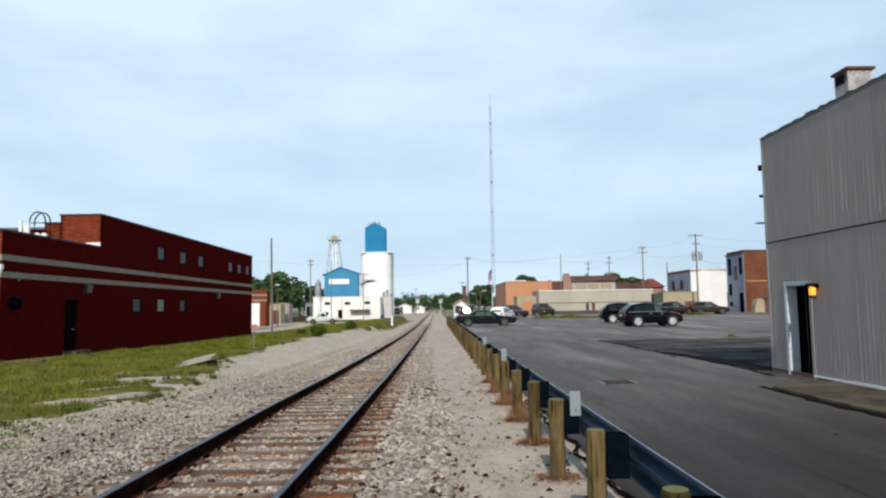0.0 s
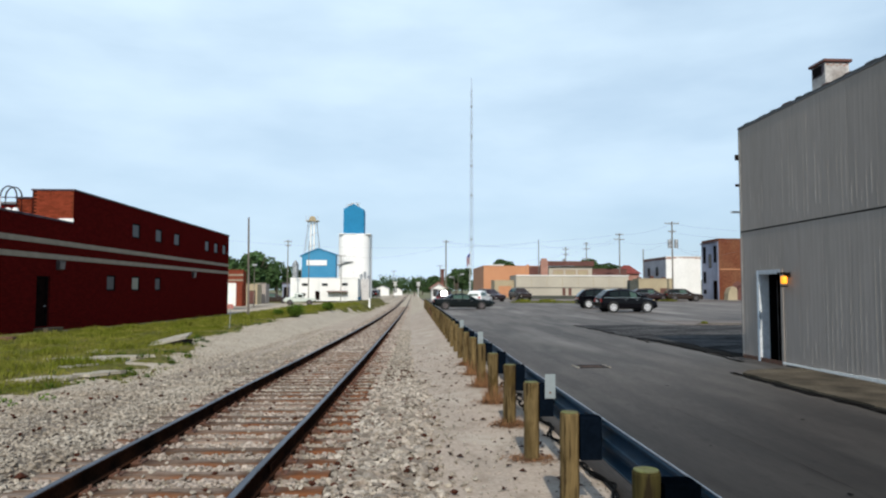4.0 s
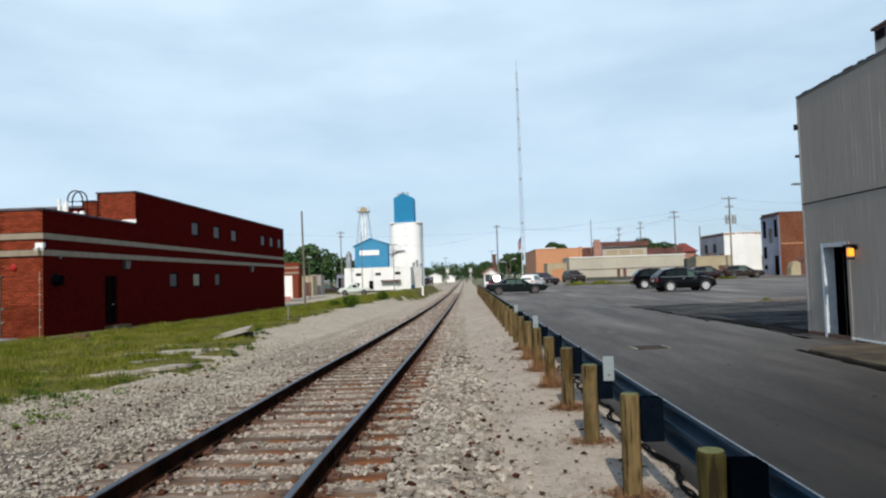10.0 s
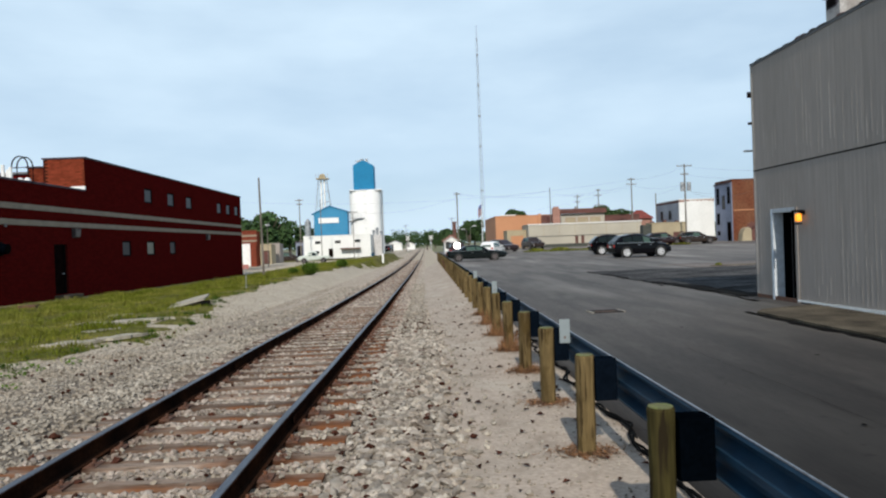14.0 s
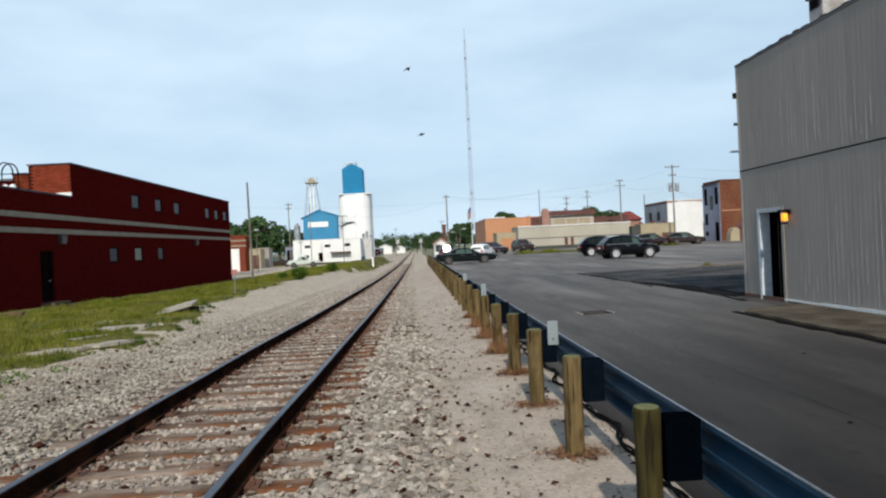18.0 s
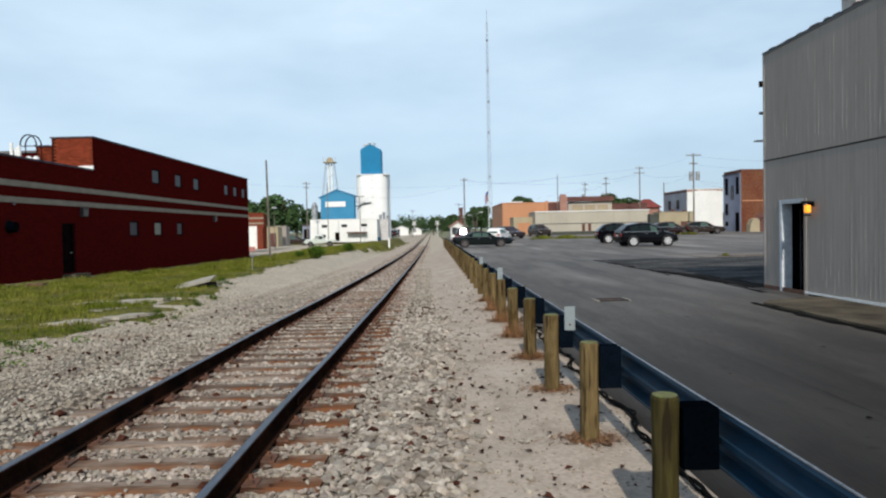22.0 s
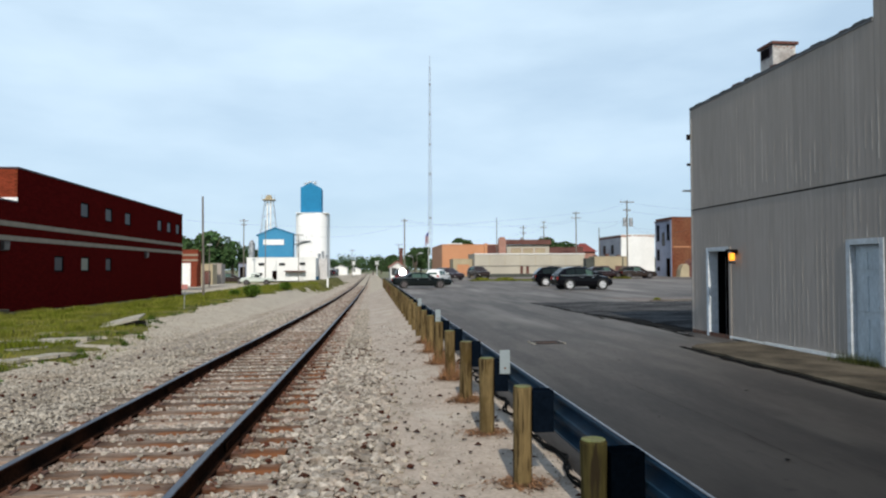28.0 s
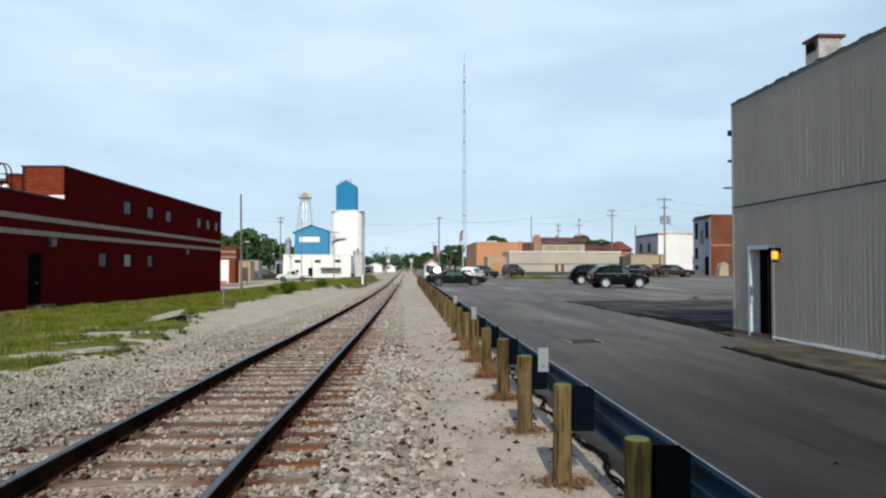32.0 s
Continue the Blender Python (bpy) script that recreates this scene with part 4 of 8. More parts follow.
for i in range(230):
    TIE_YS.append(y)
    o = new("tie", tie_meshes[i % 6])
    o.parent = track
    o.matrix_basis = pose(-2.0 + track_shift(y) + rnd.uniform(-0.05, 0.05), y, 0.03 - track_drop(y) + rnd.uniform(-0.008, 0.006), 0, 0, rnd.uniform(-0.9, 0.9) + (180 if i % 5 == 2 else 0))
    if y < 40:
        for plate_me in plate_mes:
            q = new("tie_plate", plate_me)
            q.parent = track
            q.matrix_basis = pose(-2.0 + track_shift(y), y, 0.02 - track_drop(y))
    y += 0.5 + rnd.uniform(-0.03, 0.03)

# ballast stones and grass blades are scattered later, near the end of the file


# ---- brick building ----
BX, BY0, BYS, BY1, LOW, HIGH = -15.0, 24.1, 31.1, 57.0, 4.6, 6.08
bldg = thing("brick_building", (0, 0, 0), "red brick two-storey building with two pale stone bands", "building")
UP = [(37.6, 1.05), (40.95, 1.05), (44.1, 1.05), (50.6, 1.0), (52.9, 1.0), (55.2, 1.0)]
LO = [(34.65, 1.0), (37.7, 1.05), (41.05, 0.9)]
DOOR = (28.3, 29.35, 0.2, 2.25)
WT = 0.3


def wall_with_holes(name, x0, x1, y0, y1, z0, z1, holes, material, parent):
    """A wall along y, of thickness x0 to x1, with rectangular openings (y0, y1, z0, z1) cut through it."""
    bm = bmesh.new()
    ys = sorted({y0, y1, *[h[0] for h in holes], *[h[1] for h in holes]})
    zs = sorted({z0, z1, *[h[2] for h in holes], *[h[3] for h in holes]})
    g = {}
    for a, b in zip(ys, ys[1:]):
        for c, d in zip(zs, zs[1:]):
            if not any(h[0] <= a and b <= h[1] and h[2] <= c and d <= h[3] for h in holes):
                for k in ((a, c), (b, c), (b, d), (a, d)):
                    g[k] = g.get(k) or bm.verts.new((x1, *k))
                bm.faces.new((g[a, c], g[b, c], g[b, d], g[a, d]))
    back = bmesh.ops.extrude_face_region(bm, geom=bm.faces[:], use_keep_orig=True)
    for v in back["geom"]:
        if isinstance(v, bmesh.types.BMVert):
            v.co.x = x0
    return part(name, bm, material, parent)


holes_up = [(y, y + w, 4.48, 5.28) for y, w in UP]
holes_lo = [(y, y + w, 1.64, 2.42) for y, w in LO] + [DOOR]
wall_with_holes("long_wall", BX - WT, BX, BYS + WT, BY1, -0.6, HIGH, holes_up + [h for h in holes_lo if h[0] > BYS], M["brick"], bldg)
wall_with_holes("long_wall", BX - WT, BX, BY0 + WT, BYS + WT, -0.6, LOW, [h for h in holes_lo if h[0] < BYS], M["brick"], bldg)
front = part("end_wall", B(-34, BX, BY0 + 0.001, BY0 + WT, -0.1, LOW - 0.01), M["brick"], bldg, "sunlit red brick end wall")
upper_end = part("upper_end_wall", B(-16.8, BX, BYS, BYS + WT, LOW, HIGH), M["brick"], bldg)
mid_end = part("upper_end_wall", B(-17.5, -16.8, BYS + 0.002, BYS + WT, LOW - 0.3, 5.72), M["brick"], bldg)
part("upper_end_wall", B(-34, -17.5, BYS + 0.003, BYS + WT, LOW - 0.3, 5.42), M["brick"], bldg)
part("rear_wall", B(-34, BX - WT, BY1 - WT, BY1 - 0.002, -0.6, HIGH - 0.01), M["brick"], bldg)
part("side_wall", B(-34.3, -34, BY0, BY1, -0.6, HIGH - 0.01), M["brick"], bldg)
part("low_roof", B(-34, BX - WT, BY0 + WT, BYS, LOW - 0.5, LOW - 0.3), M["roof"], bldg)
part("high_roof", B(-34, BX - WT, BYS + WT, BY1 - WT, 5.4, 5.6), M["roof"], bldg)
for z in (3.57, 2.97):
    part("stone_band", B(BX - 0.02, BX + 0.025, BY0, BY1, z, z + 0.21), M["band"], bldg, "pale limestone band")
    part("stone_band", B(-34, BX + 0.025, BY0 - 0.027, BY0 - 0.002, z, z + 0.21), M["band"], bldg, "pale limestone band")
part("coping", B(BX - 0.36, BX + 0.05, BYS - 0.05, BY1 + 0.05, HIGH, HIGH + 0.07, bevel=0.01), M["coping"], bldg, "dark metal coping")
part("coping", B(BX - 0.36, BX + 0.05, BY0 - 0.05, BYS - 0.06, LOW, LOW + 0.07, bevel=0.01), M["coping"], bldg)
part("coping", B(-34, BX - 0.37, BY0 - 0.05, BY0 + 0.36, LOW, LOW + 0.065, bevel=0.01), M["coping"], bldg)
part("coping", B(-16.85, BX - 0.37, BYS - 0.05, BYS + 0.36, HIGH, HIGH + 0.065, bevel=0.01), M["coping"], bldg)
part("coping", B(-17.55, -16.86, BYS - 0.05, BYS + 0.36, 5.725, 5.785, bevel=0.01), M["coping"], bldg)
part("coping", B(-34, -17.56, BYS - 0.05, BYS + 0.36, 5.425, 5.48, bevel=0.01), M["coping"], bldg)
part("flashing", prism(bmesh.new(), [(BX - 1.2, 4.675), (BX + 0.052, 4.675), (BX + 0.052, 4.83), (BX - 0.5, 4.83)], "y", BYS - 0.12, BYS - 0.051), M["flash"], bldg, "white painted flashing")


def wall_window(y, w, z0, z1, glass):
    win = part("window", B(BX - 0.075, BX - 0.05, y + 0.09, y + w - 0.09, z0 + 0.08, z1 - 0.08), glass, bldg)
    # frame bars, near-black to paint in the shade of the reveals too
    for a in ((y, y + w, z0, z0 + 0.08), (y, y + w, z1 - 0.08, z1), (y, y + 0.09, z0 + 0.08, z1 - 0.08), (y + w - 0.09, y + w, z0 + 0.08, z1 - 0.08)):
        part("frame", B(BX - 0.09, BX - 0.03, *a), M["frame_dark"], win)
    part("sill", B(BX - 0.03, BX + 0.03, y - 0.03, y + w + 0.03, z0 - 0.06, z0 - 0.002), M["brick"], win)


for y, w in UP:
    wall_window(y, w, 4.48, 5.28, M["glass_dusty"])
for i, (y, w) in enumerate(LO):
    wall_window(y, w, 1.64, 2.42, M["glass_pale"] if i == 1 else M["glass_dusty"])
d = part("door", B(BX - 0.2, BX - 0.15, DOOR[0] + 0.06, DOOR[1] - 0.06, DOOR[2], DOOR[3] - 0.06, bevel=0.004), M["door_dark"], bldg, "dark brown steel door")
for a in ((DOOR[0], DOOR[0] + 0.06, DOOR[2], DOOR[3]), (DOOR[1] - 0.06, DOOR[1], DOOR[2], DOOR[3]), (DOOR[0] + 0.06, DOOR[1] - 0.06, DOOR[3] - 0.06, DOOR[3])):
    part("frame", B(BX - 0.22, BX - 0.08, *a), M["frame_dark"], d)
part("glazing", B(BX - 0.147, BX - 0.14, DOOR[0] + 0.34, DOOR[0] + 0.5, 1.45, 1.9), M["dark"], d)
part("handle", B(BX - 0.148, BX - 0.1, DOOR[1] - 0.2, DOOR[1] - 0.1, 1.0, 1.05), M["steel_grey"], d)
part("door_step", B(BX - 0.2, BX + 0.55, DOOR[0] - 0.1, DOOR[1] + 0.1, -0.3, 0.16, bevel=0.015), M["concrete"], bldg, "concrete door step")
for y, z in ((29.72, 2.52), (47.7, 2.52)):
    w = thing("wall_light", (BX, y + 0.3, z), "grey box wall light on the brick wall", "wall light", "wall lights")
    part("housing", prism(bmesh.new(), [(0.0, 0.0), (0.12, 0.04), (0.16, 0.4), (0.0, 0.42)], "y", -0.24, 0.24), M["lamp_box"], w)
    part("lens", prism(bmesh.new(), [(0.125, 0.045), (0.132, 0.045), (0.170, 0.30), (0.163, 0.30)], "y", -0.19, 0.19), M["lens_grey"], w, "frosted lens")
cam_box = thing("corner_light", (BX - 0.02, BY0 - 0.02, 3.2), "white twin floodlight box on the building corner", "wall light")
part("housing", B(-0.16, 0.13, -0.17, -0.01, 0.04, 0.22, bevel=0.03), M["white"], cam_box)
part("lamp_head", T((-0.09, -0.14, 0.05), (-0.09, -0.25, -0.03), 0.05, 0.07, n=10), M["flash"], cam_box)
part("lamp_head", T((0.08, -0.14, 0.05), (0.14, -0.25, -0.03), 0.05, 0.07, n=10), M["flash"], cam_box)
vent = thing("wall_vent", (BX, 24.8, 1.85), "dark round metal vent hood on the brick wall", "vent")
part("hood", T((0, 0, 0.24), (0.26, 0, 0.22), 0.2, 0.19, n=18), M["block"], vent)
part("flange", T((0, 0, 0.24), (0.03, 0, 0.24), 0.25, n=18), M["frame_dark"], vent)
part("grille", T((0.26, 0, 0.22), (0.272, 0, 0.22), 0.16, n=18), M["dark"], vent)
sp = thing("wall_socket", (BX, 25.1, 2.88), "small pale junction box on the brick wall", "junction box")
part("cover", B(0, 0.05, -0.06, 0.06, 0, 0.12, bevel=0.01), M["lens_grey"], sp)
drain_pipe = thing("downpipe", (-15.11, BY0 - 0.035, 0.05), "thin pale conduit down the corner of the brick end wall", "pipe")
part("pipe", T((-0.015, 0, 0), (0.0, 0, 2.36), 0.014, n=8), M["band"], drain_pipe)
for z in (0.35, 0.95, 1.5, 2.05):
    part("clip", B(-0.035, 0.025, -0.005, 0.02, z, z + 0.05), M["steel_grey"], drain_pipe)
bell = thing("alarm_bell", (-16.05, BY0 - 0.03, 2.56), "round red alarm bell on the brick end wall", "alarm bell")
part("back_box", B(-0.07, 0.07, -0.04, 0.015, -0.07, 0.07, bevel=0.01), M["red_lens"], bell)
part("gong", T((0, -0.041, 0), (0, -0.09, 0), 0.125, 0.06, n=16), M["red_lens"], bell, "red bell gong")
gdoor = thing("end_door", (-17.5, BY0 - 0.018, 0.06), "grey steel double door in the brick end wall", "door")
part("leaf", B(-0.02, 0.96, -0.03, 0.0, 0.0, 2.15, bevel=0.004), M["grey_door"], gdoor)
part("leaf", B(-1.0, -0.04, -0.03, 0.0, 0.0, 2.15, bevel=0.004), M["grey_door"], gdoor)
part("lintel", B(-1.1, 1.05, -0.07, 0.0, 2.16, 2.23), M["seam"], gdoor)
for x in (0.05, -0.11):
    part("handle", B(x, x + 0.05, -0.09, -0.031, 0.95, 1.1), M["steel_grey"], gdoor)
tagged(part("door_pad", B(-19, -15.9, 22.9, BY0 - 0.02, -0.05, 0.055, bevel=0.01), M["grey_block"]), "pale concrete pad before the grey double door", "pavement", kind="structure")
for z in (0.62, 1.1):
    tp = thing("wall_tap", (-16.45, BY0 - 0.02, z), "small pale pipe fitting on the brick end wall", "tap", "wall fittings")
    part("fitting", T((0, 0.01, 0), (0, -0.09, 0), 0.045, 0.03, n=8), M["band"], tp)
roof_vent = thing("roof_vent", (-15.6, 43.0, 5.6), "small white vent cap above the parapet", "vent")
part("pipe", T((0, 0, 0), (0, 0, 0.66), 0.09), M["flash"], roof_vent)
part("cap", T((0, 0, 0.62), (0, 0, 0.74), 0.17, 0.05, n=10), M["flash"], roof_vent)
roof_vent2 = thing("roof_vent", (-16.3, 31.7, 5.6), "small white vent cap above the parapet", "vent")
part("pipe", T((0, 0, 0), (0, 0, 0.6), 0.06), M["flash"], roof_vent2)
lad = thing("roof_ladder", (-16.65, 29.1, 4.3), "steel roof ladder with tall hooped handrails", "ladder")
for x, y in ((-0.36, 0.0), (-0.32, 0.3)):
    bm = bmesh.new()
    path_tube(bm, [(x, y, 0.1), (x, y, 0.7)] + [(x + 0.33 * (1 - math.cos(a)), y, 1.25 + 0.42 * math.sin(a)) for a in [i * math.pi / 12 for i in range(13)]] + [(x + 0.66, y, 0.7), (x + 0.66, y, 0.1)], 0.028)
    part("handrail", bm, M["frame_dark"], lad)
for i in range(4):
    part("rung", T((-0.36, 0, 0.3 + 0.3 * i), (0.3, 0, 0.3 + 0.3 * i), 0.018), M["frame_dark"], lad)
for x, h, r in ((-16.78, 0.95, 0.07), (-16.48, 0.85, 0.07), (-16.6, 0.75, 0.06)):
    p = thing("vent_pipe", (x, 28.1, 4.3), "white plastic vent pipe standing on the low roof", "pipe", "vent pipes")
    part("pipe", T((0, 0, 0), (0, 0, h + 0.25), r, n=10), M["flash"], p)
for x in (-16.1, -15.82):
    p = thing("turbine_vent", (x, 28.1, 4.3), "round white turbine vent on the low roof", "vent", "turbine vents")
    part("neck", T((0, 0, 0), (0, 0, 0.5), 0.1), M["flash"], p)
    bm = bmesh.new()
    bmesh.ops.create_uvsphere(bm, u_segments=12, v_segments=8, radius=0.125, matrix=pose(0, 0, 0.54))
    part("head", bm, M["flash"], p, smooth=True)


# ---- steel-clad building ----
GX, GY1, EAVE = 8.57, 17.62, 6.0
grey = thing("steel_building", (0, 0, 0), "tall grey building clad in ribbed steel siding", "building")
DOOR_A, DOOR_B = (15.72, 16.72, 0.02, 2.13), (10.78, 11.5, 0.06, 2.12)
bm = bmesh.new()
ys = sorted((-14.0, 10.7, GY1, DOOR_A[0] - 0.02, DOOR_A[1] + 0.02, DOOR_B[0] - 0.02, DOOR_B[1] + 0.02))
for a, b in zip(ys, ys[1:]):
    hole = [d for d in (DOOR_A, DOOR_B) if d[0] - 0.03 <= a and b <= d[1] + 0.03]
    box(bm, GX + 0.03, GX + 0.25, a, b, hole[0][3] + 0.02 if hole else 0.0, EAVE - 0.05 if b > 10.72 else 8.2)
part("wall_core", bm, M["seam"], grey, "dark wall behind the siding")
part("far_wall", B(GX + 0.03, 22, GY1 - 0.2, GY1 - 0.001, 0, EAVE - 0.06), M["siding"], grey)
part("rear_wall", B(21.8, 22, -14, GY1 - 0.2, 0, EAVE - 0.06), M["siding"], grey)
part("roof", prism(bmesh.new(), [(GX - 0.02, EAVE), (15, EAVE + 0.7), (22, EAVE), (22, EAVE - 0.1), (GX - 0.02, EAVE - 0.06)], "y", 10.83, GY1), M["roof"], grey)
part("tall_block_roof", B(GX + 0.02, 22, -14, 10.81, 8.2, 8.35), M["roof"], grey)
part("tall_block_end", B(GX + 0.26, 22, 10.6, 10.815, EAVE, 8.2), M["siding"], grey)


def siding_strip(y0, y1, z0, z1, seed):
    """One sheet of ribbed steel, its ribs standing proud of the flat pans."""
    rnd = random.Random(seed)
    bm = bmesh.new()
    k = max(1, round((y1 - y0) / 0.15))
    pts = []
    for i in range(k):
        c = y0 + (y1 - y0) * (i + 0.5) / k
        c += rnd.uniform(-0.012, 0.012)
        pts += [(c - 0.036, 0.0), (c - 0.02, 0.0013), (c + 0.02, 0.0013), (c + 0.036, 0.0)]
    pts = [(y0 + 0.002, 0.0)] + pts + [(y1 - 0.002, 0.0)]
    lo = [bm.verts.new((GX - o, y, z0)) for y, o in pts]
    hi = [bm.verts.new((GX - o, y, z1)) for y, o in pts]
    for i in range(len(pts) - 1):
        bm.faces.new((lo[i], lo[i + 1], hi[i + 1], hi[i]))
    back = [bm.verts.new((GX + 0.028, y, z)) for y, z in ((pts[0][0], z0), (pts[-1][0], z0), (pts[-1][0], z1), (pts[0][0], z1))]
    bm.faces.new((lo[0], hi[0], back[3], back[0]))
    bm.faces.new((hi[-1], lo[-1], back[1], back[2]))
    bm.faces.new(lo[::-1] + [back[0], back[1]])
    bm.faces.new(hi + [back[2], back[3]])
    p = part("siding_panel", bm, M["siding"], grey)
    for i in range(k):
        worn = noise.noise((y0 * 0.45, z0 * 0.3, 0)) > 0.05
        if rnd.random() < (0.75 if worn or y0 < 14.5 else 0.35) and z1 - z0 > 1:
            c = y0 + (y1 - y0) * (i + 0.5) / k
            low = z0 + 0.02 + rnd.random() ** 2 * 0.5
            rise = (0.85 if worn else 0.4) * (z1 - z0) * rnd.uniform(0.25, 1.0)
            w = rnd.uniform(0.003, 0.012)
            part("worn_rib", prism(bmesh.new(), [(c - w, low), (c + w, low), (c + w * 0.8, min(low + rise * 0.8, z1 - 0.1)), (c, min(low + rise, z1 - 0.03))], "x", GX - 0.0036, GX - 0.0015), M["siding_streak"], p)


SEAM = 3.26
cuts = [GY1]
while cuts[-1] > -2:
    cuts.append(cuts[-1] - 0.9)
for i, (b, a) in enumerate(zip(cuts, cuts[1:])):
    segs = []
    yy = sorted({a, b, *[v for d in (DOOR_A, DOOR_B) for v in (d[0] - 0.1, d[1] + 0.1) if a < v < b], *([10.82] if a < 10.82 < b else [])})
    for c, d in zip(yy, yy[1:]):
        hole = [h for h in (DOOR_A, DOOR_B) if h[0] - 0.11 <= c and d <= h[1] + 0.11]
        siding_strip(c, d, (hole[0][3] + 0.1) if hole else 0.1, SEAM - 0.019, i * 7)
        siding_strip(c, d, SEAM + 0.012, EAVE - 0.03 if d > 10.83 else 8.15, i * 7 + 3)
part("siding_panel", B(GX - 0.02, GX + 0.029, -14, cuts[-1], 0.1, 8.15), M["siding"], grey)
part("seam_flashing", B(GX - 0.014, GX + 0.028, -14, GY1 + 0.02, SEAM - 0.0115, SEAM + 0.0115), M["seam_line"], grey, "dark seam between the siding courses")
part("corner_trim", B(GX - 0.008, GX + 0.15, GY1 + 0.001, GY1 + 0.03, 0.05, EAVE - 0.04), M["siding"], grey)
part("eave_trim", B(GX - 0.024, GX - 0.004, 10.83, GY1 + 0.03, EAVE - 0.028, EAVE + 0.012, bevel=0.006), M["seam"], grey, "dull metal roof edge trim")
part("corner_edge", B(GX - 0.007, GX - 0.0006, GY1 - 0.05, GY1 + 0.001, 0.1, EAVE - 0.03), M["siding_streak"], grey, "pale corner edge")
rnd = random.Random(12)
y = 10.95
while y < GY1 - 0.1:
    w = rnd.uniform(0.25, 0.5)
    h = rnd.uniform(0.0, 0.03)
    part("roofing_lap", prism(bmesh.new(), [(y, EAVE + 0.013), (y + w, EAVE + 0.013), (y + w * 0.85, EAVE + 0.02 + h), (y + w * 0.2, EAVE + 0.02 + h * 0.7)], "x", GX - 0.024, GX + 0.5), M["brown_roof" if rnd.random() < 0.3 else "seam"], grey)
    y += w + rnd.uniform(0.05, 0.5)
y = 11.62
for k, w in enumerate((1.3, 1.25, 1.45)):
    part("base_strip", B(GX - 0.06, GX - 0.03, y + 0.015, y + w, 0.0 if y > 14.9 else 0.056, 0.125 - 0.012 * k), M["flash"], grey, "white painted base strip")
    y += w
part("base_course", B(GX - 0.015, GX + 0.02, 15.7, GY1, -0.05, 0.1), M["plate"], grey)


def wall_door(d, leaf_mat, label, is_open):
    y0, y1, z0, z1 = d
    dd = part("door_frame", B(GX - 0.02, GX + 0.235 if is_open else GX + 0.2, y1, y1 + 0.1, z0 - 0.02, z1 + 0.1), M["trim_pale" if is_open else "trim"], grey, "chipped white door frame")
    part("jamb", B(GX - 0.02, GX + 0.2, y0 - 0.1, y0, z0 - 0.02, z1 + 0.1), M["siding" if is_open else "trim"], dd)
    part("head", B(GX - 0.025, GX + 0.2, y0, y1, z1, z1 + 0.1), M["trim"], dd)
    part("lining", B(GX + 0.2 + 0.037 * is_open, GX + 0.9, y1 + 0.002, y1 + 0.04, z0, z1), M["dark"], dd)
    if is_open:
        # pale strip added to stand in for the open door's edge
        part("weather_strip", B(GX + 0.42, GX + 0.432, y1 - 0.05, y1 - 0.03, z0, z1 - 0.12), M["lens_grey"], dd)
        leaf = part("door", B(GX + 0.25, GX + 0.95, y0 - 0.03, y0 + 0.012, z0 + 0.01, z1 - 0.02, bevel=0.004), leaf_mat, grey, label)
        part("handle", T((GX + 0.9, y0 + 0.012, 1.0), (GX + 0.9, y0 + 0.07, 1.0), 0.02), M["steel_grey"], leaf)
    else:
        leaf = part("door", B(GX + 0.09, GX + 0.13, y0 + 0.005, y1 - 0.005, z0 + 0.01, z1 - 0.01, bevel=0.004), leaf_mat, grey, label)
        for a, b in ((y0 + 0.09, (y0 + y1) / 2 - 0.04), ((y0 + y1) / 2 + 0.04, y1 - 0.09)):
            for c, e in ((0.2, 0.75), (0.88, 1.5), (1.62, 1.92)):
                part("raised_panel", B(GX + 0.075, GX + 0.092, a, b, z0 + c, z0 + e, bevel=0.008), leaf_mat, leaf)
        part("handle", T((GX + 0.09, y0 + 0.07, 1.02), (GX + 0.03, y0 + 0.07, 1.02), 0.028, n=10), M["steel_grey"], leaf)


wall_door(DOOR_A, M["door_dark"], "dark door standing open into the building", True)
wall_door(DOOR_B, M["door_blue"], "pale blue six-panel door with chipped paint", False)
room = part("interior", B(GX + 0.97, GX + 1.05, 14.5, GY1 - 0.25, 0, 3), M["dark"], grey, "dark room behind the door")
part("interior_end", B(GX + 0.26, GX + 1.05, GY1 - 0.27, GY1 - 0.22, 0, 3), M["dark"], grey)
part("interior_side", B(GX + 0.26, GX + 0.97, 14.5, 14.6, 0, 3), M["dark"], grey)
part("interior_ceiling", B(GX + 0.26, GX + 0.97, 14.6, GY1 - 0.25, 2.9, 3), M["dark"], grey)
part("interior_floor", B(GX + 0.0, GX + 0.97, 14.6, GY1 - 0.25, -0.05, 0.015), M["seam"], grey)
lamp = thing("door_lamp", (GX - 0.03, 15.36, 1.82), "glowing amber lantern beside the open door", "wall lamp")
part("bracket", B(-0.06, 0.03, -0.05, 0.05, 0.22, 0.32, bevel=0.008), M["frame_dark"], lamp)
part("hood", B(-0.2, -0.02, -0.11, 0.11, 0.28, 0.33, bevel=0.012), M["frame_dark"], lamp)
part("globe", B(-0.155, -0.04, -0.06, 0.06, 0.065, 0.25, bevel=0.05), M["amber"], lamp, "glowing amber glass")
part("base_ring", B(-0.17, -0.05, -0.08, 0.08, 0.0, 0.029, bevel=0.008), M["frame_dark"], lamp)
chim = thing("chimney", (9.3, 14.42, EAVE), "squat painted brick chimney with a red cap slab", "chimney")
part("chimney_body", B(0, 0.56, 0.53, 1.06, -0.1, 0.90, bevel=0.015), M["flaking"], chim, "flaking white painted stack")
